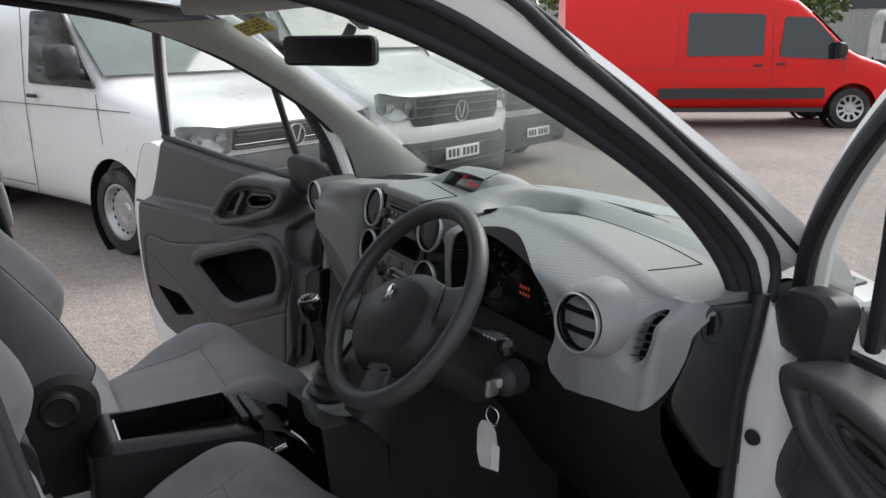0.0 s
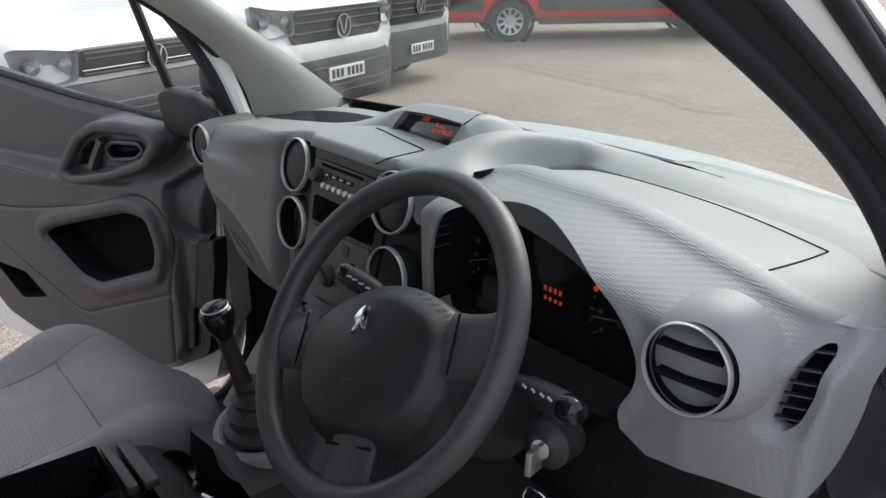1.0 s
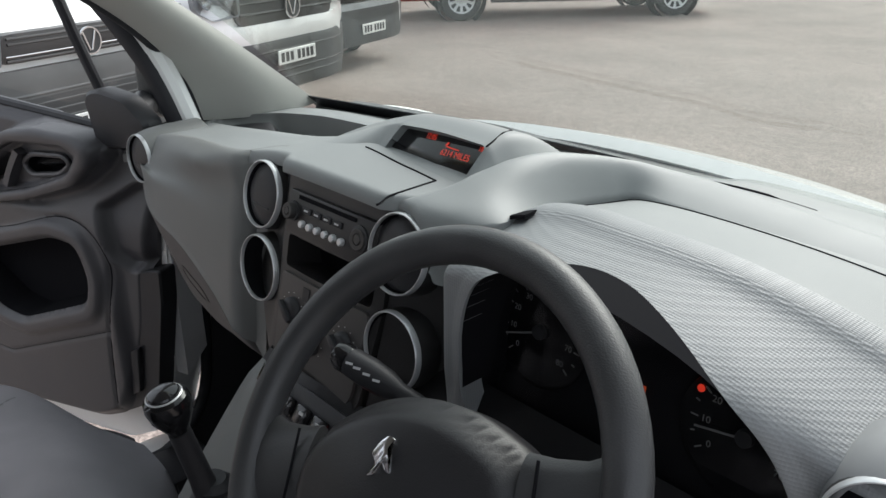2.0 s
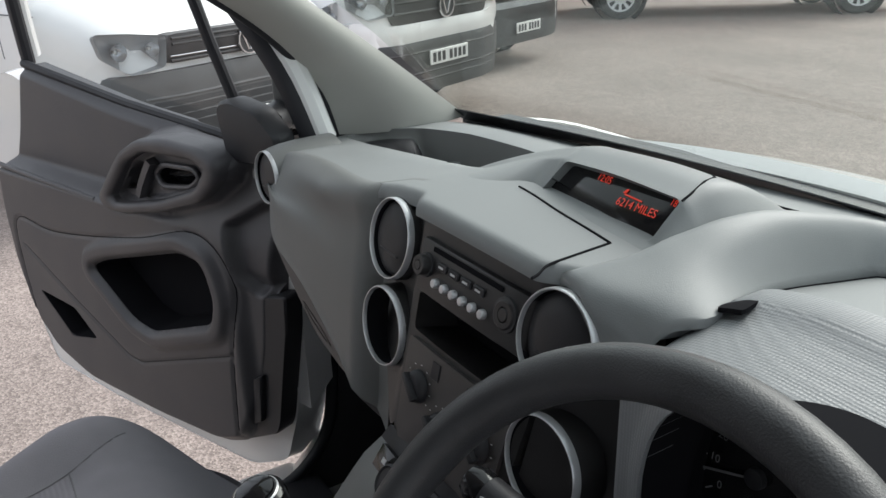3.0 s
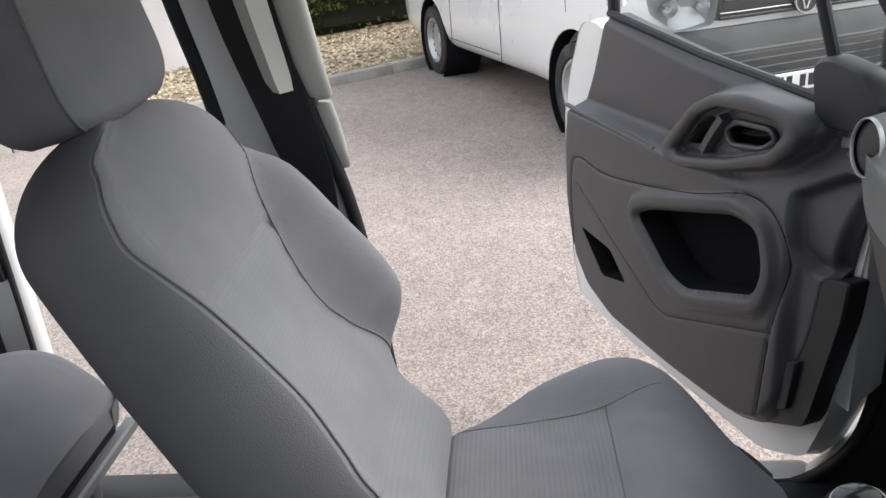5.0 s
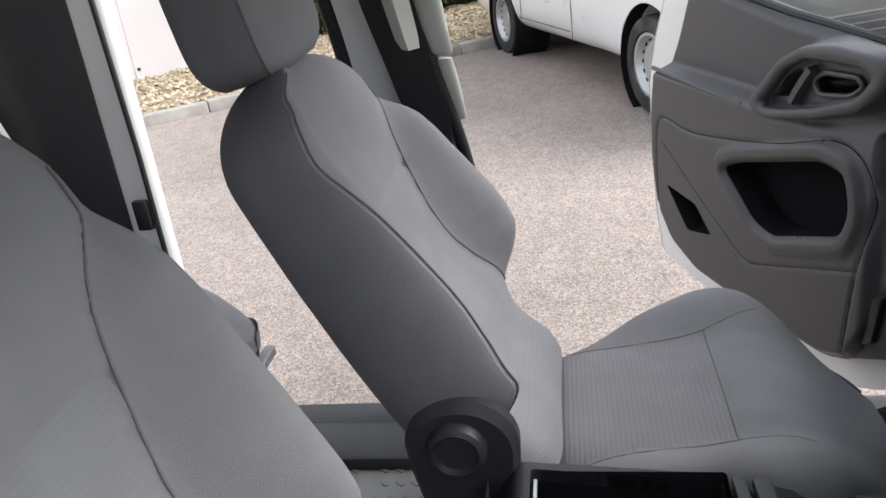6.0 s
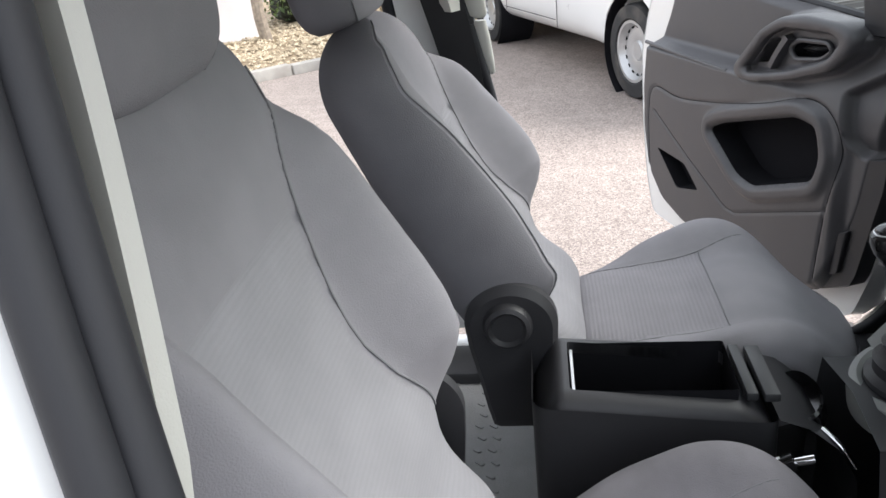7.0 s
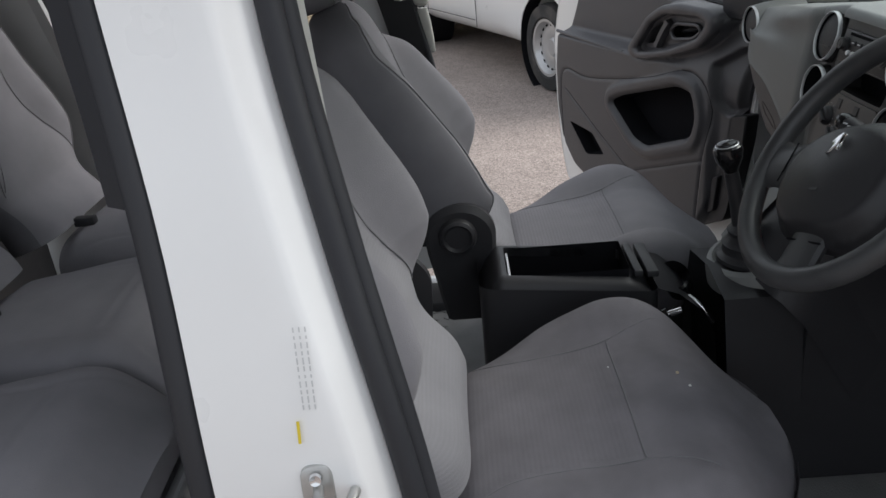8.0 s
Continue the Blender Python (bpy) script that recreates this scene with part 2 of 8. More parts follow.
def glow(name, color, strength):
    m = bpy.data.materials.new(name)
    m.use_nodes = True
    b = m.node_tree.nodes["Principled BSDF"]
    b.inputs["Base Color"].default_value = (*[c * 0.3 for c in color], 1)
    b.inputs["Emission Color"].default_value, b.inputs["Emission Strength"].default_value = (*color, 1), strength
    return m


def pane_glass(name, tint, gloss=1.0, rough=0.02):
    """Thin clear sheet: lets light through and mirrors by its angle."""
    m = bpy.data.materials.new(name)
    m.use_nodes = True
    n, l = m.node_tree.nodes, m.node_tree.links
    n.remove(n["Principled BSDF"])
    t, g, x, f = n.new("ShaderNodeBsdfTransparent"), n.new("ShaderNodeBsdfGlossy"), n.new("ShaderNodeMixShader"), n.new("ShaderNodeLayerWeight")
    t.inputs["Color"].default_value = (*tint, 1)
    g.inputs["Roughness"].default_value = rough
    # gloss from the angle alone, the same on both sides of the sheet
    p = n.new("ShaderNodeMath")
    p.operation = "POWER"
    p.inputs[1].default_value = 5
    l.new(f.outputs["Facing"], p.inputs[0])
    k = n.new("ShaderNodeMath")
    k.operation = "MULTIPLY_ADD"
    k.use_clamp = True
    k.inputs[1].default_value, k.inputs[2].default_value = 0.9 * gloss, 0.04 * gloss
    l.new(p.outputs[0], k.inputs[0])
    l.new(k.outputs[0], x.inputs[0])
    l.new(t.outputs[0], x.inputs[1])
    l.new(g.outputs[0], x.inputs[2])
    l.new(x.outputs[0], n["Material Output"].inputs["Surface"])
    return m


dash_grey = material("dash_grey_plastic", (0.225, 0.237, 0.237), 0.52, spec=0.45, grain=0.35, grain_size=0.0011, vary=0.05)
dash_low = material("dash_lower_plastic", (0.105, 0.100, 0.099), 0.48, grain=0.35, grain_size=0.0011, vary=0.05)
dash_mid = material("dash_face_plastic", (0.17, 0.175, 0.171), 0.48, grain=0.35, grain_size=0.0011, vary=0.05)
door_plastic = material("door_plastic", (0.062, 0.060, 0.065), 0.44, grain=0.45, grain_size=0.0015, vary=0.08, dirt=0.06, spec=0.5)
dash_dark = material("dark_dash_end_plastic", (0.030, 0.033, 0.036), 0.45, grain=0.35, grain_size=0.0012, vary=0.06)
pad_black = material("horn_pad_plastic", (0.022, 0.022, 0.024), 0.40, grain=0.4, grain_size=0.0012, vary=0.1, spec=0.4)
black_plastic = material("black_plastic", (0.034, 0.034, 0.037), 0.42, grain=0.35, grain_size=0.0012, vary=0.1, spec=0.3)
black_gloss = material("black_gloss_plastic", (0.01, 0.01, 0.011), 0.12, vary=0.05)
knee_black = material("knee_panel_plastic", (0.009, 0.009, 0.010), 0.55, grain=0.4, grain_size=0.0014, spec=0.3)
heater_plastic = material("heater_panel_plastic", (0.062, 0.058, 0.056), 0.42, grain=0.2, grain_size=0.001)
dial_mark = material("dim_dial_print", (0.22, 0.22, 0.22), 0.6)
# near-black that puts the shade of recesses into colour; also thin joints
pit_black = material("recess_shade_black", (0.012, 0.012, 0.014), 0.9, spec=0.05)
stack_black = material("stack_panel_plastic", (0.026, 0.025, 0.025), 0.40, grain=0.2, grain_size=0.001)
wheel_black = material("steering_rim_plastic", (0.046, 0.047, 0.049), 0.42, grain=0.4, grain_size=0.0014, vary=0.15, vary_size=0.05)
silver = material("satin_silver_paint", (0.62, 0.63, 0.64), 0.32, metal=0.5, vary=0.06)
pod_silver = material("vent_pod_silver_paint", (0.30, 0.305, 0.31), 0.5, metal=0.1, vary=0.05)
chrome = material("chrome", (0.75, 0.75, 0.76), 0.12, metal=1.0, vary=0.03)
fascia_grey = add_dots(material("fascia_textured_plastic", (0.25, 0.26, 0.265), 0.45, vary=0.05), 0.0030, 0.6)
scuttle_grey = material("weathered_scuttle_plastic", (0.10, 0.105, 0.11), 0.45, grain=0.3, grain_size=0.002, vary=0.12, dirt=0.15)
headlining = material("headlining", (0.36, 0.36, 0.33), 0.9, grain=0.5, grain_size=0.001, vary=0.06)
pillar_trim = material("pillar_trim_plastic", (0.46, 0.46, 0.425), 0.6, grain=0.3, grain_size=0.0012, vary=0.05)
rubber = material("seal_rubber", (0.016, 0.017, 0.021), 0.6, grain=0.10, grain_size=0.0012)
white_paint = material("white_car_paint", (0.80, 0.80, 0.79), 0.3, coat=0.6, vary=0.02, vary_size=0.6)
fabric = material("grey_seat_fabric", (0.250, 0.243, 0.260), 0.92, grain=0.8, grain_size=0.0016, vary=0.08, vary_size=0.09, spec=0.25)
# shaded copy of the seat cloth, its shade put into the colour
fabric_shade = material("shaded_seat_fabric", (0.158, 0.156, 0.168), 0.92, grain=0.8, grain_size=0.0016, vary=0.08, vary_size=0.09, spec=0.25)
fabric_rib = add_ribs(material("ribbed_seat_fabric", (0.240, 0.232, 0.249), 0.92, grain=0.6, grain_size=0.0014, vary=0.07, vary_size=0.08, spec=0.25), "Y", 0.0075, 0.16, 0.035)
fabric_rib_back = add_ribs(material("ribbed_back_fabric", (0.256, 0.252, 0.268), 0.92, grain=0.6, grain_size=0.0014, vary=0.07, vary_size=0.08, spec=0.25), "Z", 0.006, 0.14, 0.02)
# darker, more mottled cloth for the driver's cushion
driver_fabric = material("driver_cushion_fabric", (0.185, 0.177, 0.190), 0.92, grain=0.8, grain_size=0.0016, vary=0.14, vary_size=0.07, dirt=0.15, spec=0.25)
driver_fabric_rib = add_ribs(material("driver_ribbed_fabric", (0.180, 0.172, 0.185), 0.92, grain=0.6, grain_size=0.0014, vary=0.12, vary_size=0.07, dirt=0.15, spec=0.25), "Y", 0.0075, 0.08, 0.015)
thread = material("seam_thread", (0.18, 0.18, 0.188), 0.9)
carpet = material("grey_floor_mat", (0.24, 0.24, 0.24), 0.85, grain=0.9, grain_size=0.004, vary=0.2, dirt=0.3)
steel = material("worn_bare_steel", (0.45, 0.45, 0.44), 0.4, metal=0.8, vary=0.2, vary_size=0.03, dirt=0.3)
webbing = add_ribs(material("belt_webbing", (0.012, 0.012, 0.014), 0.7), "Z", 0.002, 0.3)
screen_glass = pane_glass("windscreen_glass", (0.91, 0.94, 0.915), 0.75, 0.03)
side_glass = pane_glass("side_glass", (0.90, 0.93, 0.92), 1.0)
clear_cover = pane_glass("clear_cover", (0.85, 0.85, 0.85), 0.7)
lens_glass = pane_glass("headlamp_lens", (0.9, 0.92, 0.93), 1.2)
tinted = material("tinted_window", (0.012, 0.016, 0.02), 0.06, vary=0.05, spec=0.8)
# pale base colour stands in for sky reflected in the glass
van_screen = material("van_windscreen", (0.15, 0.18, 0.17), 0.05, vary=0.15, vary_size=0.4, spec=0.8)
panel_gap = material("panel_gap_shadow", (0.10, 0.10, 0.10), 0.8)
red_glow = glow("red_display_glow", (1.0, 0.06, 0.03), 0.22)
amber_glow = glow("amber_display_glow", (1.0, 0.13, 0.04), 0.11)
white_mark = material("white_printed_mark", (0.6, 0.6, 0.6), 0.6)
red_paint = material("red_van_paint", (0.720, 0.015, 0.012), 0.35, coat=0.15, spec=0.25, vary=0.04, vary_size=0.6)
dark_paint = material("dark_grey_van_plastic", (0.03, 0.031, 0.033), 0.5, vary=0.15)
grille_black = material("grille_plastic", (0.022, 0.022, 0.024), 0.4, vary=0.1)
tyre_rubber = material("tyre_rubber", (0.022, 0.022, 0.023), 0.75, grain=0.5, grain_size=0.01, dirt=0.3)
wheel_steel = material("wheel_silver", (0.5, 0.5, 0.5), 0.35, metal=0.6, vary=0.1)
plate_white = material("number_plate_white", (0.75, 0.75, 0.73), 0.35)
yellow = material("yellow_sticker", (0.65, 0.50, 0.03), 0.5)
paper = material("paper_tag", (0.55, 0.55, 0.53), 0.6, vary=0.15, vary_size=0.02)
kerb_stone = material("concrete_kerb", (0.36, 0.34, 0.31), 0.85, grain=0.8, grain_size=0.006, vary=0.2, dirt=0.4)
bark = material("bark", (0.3, 0.25, 0.2), 0.9, grain=0.9, grain_size=0.01, vary=0.3, vary_size=0.05)
board_white = material("white_boards", (0.78, 0.74, 0.74), 0.6, vary=0.04, vary_size=0.8)
shed_clad = add_ribs(material("shed_cladding", (0.42, 0.42, 0.40), 0.6, vary=0.08), "X", 0.25, 0.6)


def foliage(name, a, b):
    m = bpy.data.materials.new(name)
    m.use_nodes = True
    n, l = m.node_tree.nodes, m.node_tree.links
    g, r = n.new("ShaderNodeNewGeometry"), n.new("ShaderNodeValToRGB")
    r.color_ramp.elements[0].color, r.color_ramp.elements[1].color = (*a, 1), (*b, 1)
    l.new(g.outputs["Random Per Island"], r.inputs["Fac"])
    l.new(r.outputs[0], n["Principled BSDF"].inputs["Base Color"])
    n["Principled BSDF"].inputs["Roughness"].default_value = 0.55
    return m


leaf_green = foliage("hedge_leaf", (0.035, 0.065, 0.018), (0.17, 0.23, 0.06))
chip_mix = foliage("gravel_chip", (0.28, 0.215, 0.135), (0.66, 0.55, 0.39))


def ground_material():
    """Worn car-park asphalt: pale chips in a reddish grey binder, with broad stains."""
    m = bpy.data.materials.new("worn_asphalt")
    m.use_nodes = True
    n, l = m.node_tree.nodes, m.node_tree.links
    b = n["Principled BSDF"]
    b.inputs["Roughness"].default_value = 0.85
    co = n.new("ShaderNodeTexCoord")
    chips = n.new("ShaderNodeTexVoronoi")
    chips.inputs["Scale"].default_value = 125
    stain = n.new("ShaderNodeTexNoise")
    stain.inputs["Scale"].default_value, stain.inputs["Detail"].default_value = 0.7, 8
    fine = n.new("ShaderNodeTexNoise")
    fine.inputs["Scale"].default_value, fine.inputs["Detail"].default_value = 9, 6
    for t in (chips, stain, fine):
        l.new(co.outputs["Object"], t.inputs["Vector"])
    hue = n.new("ShaderNodeSeparateColor")
    l.new(chips.outputs["Color"], hue.inputs[0])
    ramp = n.new("ShaderNodeValToRGB")
    e = ramp.color_ramp.elements
    e[0].color, e[1].color = (0.185, 0.153, 0.137, 1), (0.405, 0.340, 0.304, 1)
    l.new(hue.outputs[0], ramp.inputs["Fac"])
    mul = n.new("ShaderNodeMath")
    mul.operation = "MULTIPLY_ADD"
    mul.inputs[1].default_value, mul.inputs[2].default_value = 0.7, 0.65
    l.new(stain.outputs["Fac"], mul.inputs[0])
    mul2 = n.new("ShaderNodeMath")
    mul2.operation = "MULTIPLY_ADD"
    mul2.inputs[1].default_value, mul2.inputs[2].default_value = 0.5, 0.75
    l.new(fine.outputs["Fac"], mul2.inputs[0])
    both = n.new("ShaderNodeMath")
    both.operation = "MULTIPLY"
    l.new(mul.outputs[0], both.inputs[0])
    l.new(mul2.outputs[0], both.inputs[1])
    s = n.new("ShaderNodeVectorMath")
    s.operation = "SCALE"
    l.new(ramp.outputs[0], s.inputs[0])
    l.new(both.outputs[0], s.inputs["Scale"])
    l.new(s.outputs[0], b.inputs["Base Color"])
    bp = n.new("ShaderNodeBump")
    bp.inputs["Strength"].default_value, bp.inputs["Distance"].default_value = 0.5, 0.006
    l.new(chips.outputs["Distance"], bp.inputs["Height"])
    l.new(bp.outputs[0], b.inputs["Normal"])
    return m


asphalt = ground_material()

# ---- ground and the far edge of the car park ----
def ground_sheet():
    bm = bmesh.new()
    bmesh.ops.create_grid(bm, x_segments=4, y_segments=4, size=600)
    return bm


tagged(part("ground", ground_sheet(), asphalt), "worn pale reddish-grey asphalt of the car park", "ground", kind="structure")

# ---- the van body round the cabin ----
AP = [(0.637, -0.20, 1.712), (0.648, 0.082, 1.665), (0.667, 0.32, 1.572), (0.70, 0.56, 1.422), (0.725, 0.68, 1.30), (0.745, 0.72, 1.20)]
WS = [(0.60, 0.30, 1.665), (0.625, 0.47, 1.555), (0.657, 0.634, 1.438), (0.685, 0.80, 1.322), (0.712, 0.967, 1.200)]
SEAL = [(0.685, -0.20, 1.722), (0.697, 0.235, 1.688), (0.711, 0.415, 1.585), (0.735, 0.60, 1.445), (0.757, 0.755, 1.30), (0.765, 0.75, 1.20)]
OUT = [(0.71, -0.20, 1.735), (0.715, 0.30, 1.666), (0.735, 0.50, 1.543), (0.785, 0.78, 1.340), (0.80, 0.87, 1.272)]


def mirror(pts, s):
    return [(s * x, y, z) for x, y, z in pts]


van = thing("van_body", "white panel van body with black door seals and grey trim", "van", (0, 0, 0.0))
for s in (1, -1):
    # windscreen pillar: inner trim (pale left, black right), black seal band, white outer skin
    mid = [((a[0] + b[0]) / 2 - (0.028 if s < 0 else -0.004), (a[1] + b[1]) / 2, (a[2] + b[2]) / 2) for a, b in zip([AP[1], AP[2], AP[3], AP[4], AP[5]], WS)]
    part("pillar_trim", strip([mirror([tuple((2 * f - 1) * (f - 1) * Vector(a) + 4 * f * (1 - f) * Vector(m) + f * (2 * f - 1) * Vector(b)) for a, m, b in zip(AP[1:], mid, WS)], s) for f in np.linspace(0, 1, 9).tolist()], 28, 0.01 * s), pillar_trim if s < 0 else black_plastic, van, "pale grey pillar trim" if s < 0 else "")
    band = [(a, ((a[0] + b[0]) / 2 + 0.012, (a[1] + b[1]) / 2, (a[2] + b[2]) / 2), b) for a, b in zip(AP, SEAL)]

    def across_band(f):
        return mirror([tuple((2 * f - 1) * (f - 1) * Vector(a) + 4 * f * (1 - f) * Vector(m) + f * (2 * f - 1) * Vector(b)) for a, m, b in band], s)

    cut_at = 0.42 if s > 0 else 1.0
    part("seal_band", strip([across_band(cut_at * k / 4) for k in range(5)], 28, -0.008 * s), rubber, van, "black rubber door seal")
    if s > 0:
        part("pillar_flange", strip([across_band(0.42 + 0.58 * k / 4) for k in range(5)], 28, -0.008 * s), white_paint, van, "white painted pillar flange")
        part("door_seal", tube(resample(spline([tuple(Vector(p) + Vector((0.006, -0.006, 0.0))) for p in across_band(0.42)], 40), 40), 0.008), rubber, van, "black rubber door seal")
    part("door_seal", tube(resample(spline(mirror([(x + 0.004, y - 0.006, z - 0.002) for x, y, z in AP], s), 40), 40), 0.011), rubber, van, "black rubber door seal")
    part("door_seal", tube(resample(spline(mirror([(x + 0.012, y - 0.012, z + 0.004) for x, y, z in SEAL], s), 40), 40), 0.009), rubber, van, "black rubber door seal")
    part("outer_pillar", strip([mirror(SEAL[1:5] + [(0.80, 0.90, 1.22)], s), mirror([tuple(Vector(a).lerp(Vector(b), 0.55) + Vector((0.006, -0.002, 0.006))) for a, b in zip(SEAL[1:5] + [(0.80, 0.90, 1.22)], OUT[1:] + [(0.80, 0.90, 1.24)])], s), mirror(OUT[1:], s), mirror([(x - 0.03, y + 0.05, z - 0.03) for x, y, z in OUT[1:]], s)], 28, -0.006 * s), white_paint, van)
    part("door_seal", tube(resample(spline(mirror([tuple(Vector(a).lerp(Vector(b), 0.45) + Vector((0.006, -0.008, 0.002))) for a, b in zip(SEAL, OUT)], s), 40), 40), 0.005), rubber, van)
    # lower hinge pillar and sill
    low2 = [(0.745, 0.72, 1.20), (0.752, 0.675, 1.16), (0.765, 0.665, 1.05), (0.772, 0.685, 0.86), (0.775, 0.685, 0.70), (0.775, 0.655, 0.55), (0.775, 0.56, 0.465)] if s < 0 else [(0.780, 0.73, 1.24), (0.782, 0.715, 1.17), (0.772, 0.705, 1.06), (0.770, 0.70, 0.86), (0.775, 0.685, 0.70), (0.775, 0.655, 0.55), (0.775, 0.56, 0.465)]
    low = [(0.80, 0.73, 1.21), (0.82, 0.715, 1.16), (0.835, 0.71, 1.05), (0.845, 0.715, 0.86), (0.848, 0.71, 0.70), (0.848, 0.675, 0.55), (0.848, 0.58, 0.445)]
    low3 = [(0.86, 0.98, 1.22), (0.88, 0.90, 1.15), (0.90, 0.86, 1.05), (0.90, 0.84, 0.86), (0.90, 0.82, 0.70), (0.90, 0.76, 0.56), (0.89, 0.70, 0.42)]
    part("hinge_pillar", strip([mirror(low2, s)] + [mirror([tuple(Vector(a).lerp(Vector(b), f)) for a, b in zip(low2, low)], s) for f in (0.4, 0.72)] + [mirror([tuple(Vector(a).lerp(Vector(b), 0.75).lerp(Vector(b).lerp(Vector(c), 0.1), f) + Vector((0, 0.006 * f * (1 - f), 0))) for a, b, c in zip(low2, low, low3)], s) for f in (0.5, 0.8)] + [mirror([tuple(Vector(b).lerp(Vector(c), 0.16)) for b, c in zip(low, low3)], s), mirror(low3, s)], 26, 0.008 * s), white_paint, van)
    part("kick_panel", strip([mirror([(x - 0.004, y + 0.004, z) for x, y, z in low2], s), mirror([(0.745, y + 0.06, z - (0.04 if z < 0.6 else 0)) for x, y, z in low2], s), mirror([(0.74, 0.90, z - (0.04 if z < 0.6 else 0)) for x, y, z in low2], s)], 20, -0.008 * s), black_plastic, van)
    part("door_seal", tube(resample(spline(mirror([(x - 0.002, y - 0.010, z) for x, y, z in low2] + [(0.77, 0.42, 0.468), (0.77, -0.15, 0.468)], s), 50), 60), 0.013), rubber, van)
    part("sill", box((min(s * 0.77, s * 0.86), -1.15, 0.32), (max(s * 0.77, s * 0.86), 0.60, 0.462), 0.02), white_paint, van)
    part("sill_cover", box((min(s * 0.64, s * 0.775), -1.15, 0.40), (max(s * 0.64, s * 0.775), 0.62, 0.475), 0.012), black_plastic, van)
    # added black strip that darkens the white sill top
    part("sill_dark_strip", box((min(s * 0.772, s * 0.852), -1.15, 0.455), (max(s * 0.772, s * 0.852), -0.42, 0.470), 0.005), black_plastic, van, "black strip over the sill top")
    # roof rail
    part("roof_rail", strip([mirror([(0.62, -1.3, 1.735), (0.62, -0.20, 1.725)], s), mirror([(0.70, -1.3, 1.72), (0.70, -0.20, 1.72)], s), mirror([(0.70, -1.3, 1.79), (0.69, -0.20, 1.78)], s)], 8, 0.01 * s), white_paint, van)
    # middle pillar
    front = [(0.715, -0.335, 1.70), (0.727, -0.335, 1.483), (0.769, -0.305, 1.289), (0.818, -0.262, 1.067), (0.825, -0.235, 0.80), (0.83, -0.22, 0.50)]
    back = [(0.715, -0.46, 1.70), (0.725, -0.455, 1.493), (0.767, -0.435, 1.30), (0.815, -0.424, 1.08), (0.825, -0.42, 0.80), (0.83, -0.42, 0.50)]
    ridge = [(x + 0.010, y - 0.030 + 0.016 * max(0.0, 1.35 - z), z) for x, y, z in front]
    lip = [(x - 0.022, y + 0.004, z) for x, y, z in front]
    across = []
    for a, r, l in zip(back, ridge, lip):
        a, r, l = Vector(a), Vector(r), Vector(l)
        across.append([Vector((s * p.x, p.y, p.z)) for p in (a, a.lerp(r, 0.25), a.lerp(r, 0.5), a.lerp(r, 0.75), a.lerp(r, 0.93), r.lerp(l, 0.015) + Vector((-0.0008, 0, 0)), r.lerp(l, 0.12) + Vector((0.0005, 0, 0)), r.lerp(l, 0.4) + Vector((0.0015, 0, 0)), r.lerp(l, 0.7) + Vector((0.001, 0, 0)), l)])
    part("middle_pillar", strip([list(row) for row in zip(*across)], 30, 0.02 * s), white_paint, van)
    part("door_seal", tube(resample(spline(mirror([(x - 0.014, y + 0.010, z) for x, y, z in front], s), 40), 40), 0.011), rubber, van)
    part("door_seal", tube(resample(spline(mirror([(x - 0.031, y + 0.018, z) for x, y, z in front], s), 40), 40), 0.011), rubber, van)
    part("door_seal", tube(resample(spline(mirror([(x - 0.012, y - 0.012, z) for x, y, z in back], s), 40), 40), 0.014), rubber, van)
    # inner trim of the middle pillar
    t0 = [(0.648, -0.318, 1.70), (0.660, -0.307, 1.49), (0.696, -0.294, 1.33), (0.703, -0.294, 1.30)]
    t1 = [(0.64, -0.40, 1.70), (0.65, -0.40, 1.50), (0.69, -0.38, 1.33), (0.70, -0.37, 1.30)]
    if s < 0:
        t1 = [(x, y + 0.045, z) for x, y, z in t1]
    part("middle_pillar_trim", strip([mirror(t0, s), mirror([((a[0] + b[0]) / 2 - 0.02, (a[1] + b[1]) / 2, a[2]) for a, b in zip(t0, t1)], s), mirror(t1, s)], 20, 0.01 * s), pillar_trim, van, "pale grey pillar trim")
    # rear quarter behind the sliding door opening
    part("rear_pillar", strip([mirror([(0.74, -1.32, 1.72), (0.80, -1.24, 1.30), (0.84, -1.20, 1.0), (0.84, -1.20, 0.50)], s), mirror([(0.79, -1.36, 1.72), (0.84, -1.29, 1.30), (0.87, -1.25, 1.0), (0.87, -1.25, 0.50)], s), mirror([(0.80, -1.50, 1.72), (0.84, -1.50, 1.30), (0.87, -1.50, 1.0), (0.87, -1.50, 0.50)], s)], 20, 0.01 * s), white_paint, van)
part("pillar_plug", lathe([(0.013, 0.0), (0.012, 0.003), (0.006, 0.004), (0, 0.003)], frame_at((0.800, 0.702, 1.018), (0.95, 0.2, 0), (0, 0, 1)), 20), rubber, van, "black rubber blanking plug")
part("pillar_plug", lathe([(0.016, 0.0), (0.015, 0.003), (0.007, 0.004), (0, 0.003)], frame_at((-0.790, 0.676, 0.742), (0.95, 0.25, 0), (0, 0, 1)), 20), rubber, van, "black rubber blanking plug")
part("roof_skin", box((-0.70, -1.5, 1.775), (0.70, 0.30, 1.80), 0.01), white_paint, van)
tagged(part("ceiling", box((-0.64, -1.5, 1.72), (0.64, 0.24, 1.74), 0.006), headlining), "pale grey cloth headlining", "headlining", kind="structure")
part("windscreen_header", box((-0.61, 0.20, 1.675), (0.61, 0.33, 1.72), 0.012), pillar_trim, van)
part("cabin_floor", box((-0.74, -1.45, 0.42), (0.74, 0.95, 0.445), 0.004), carpet, van, "grey rubber floor mat")


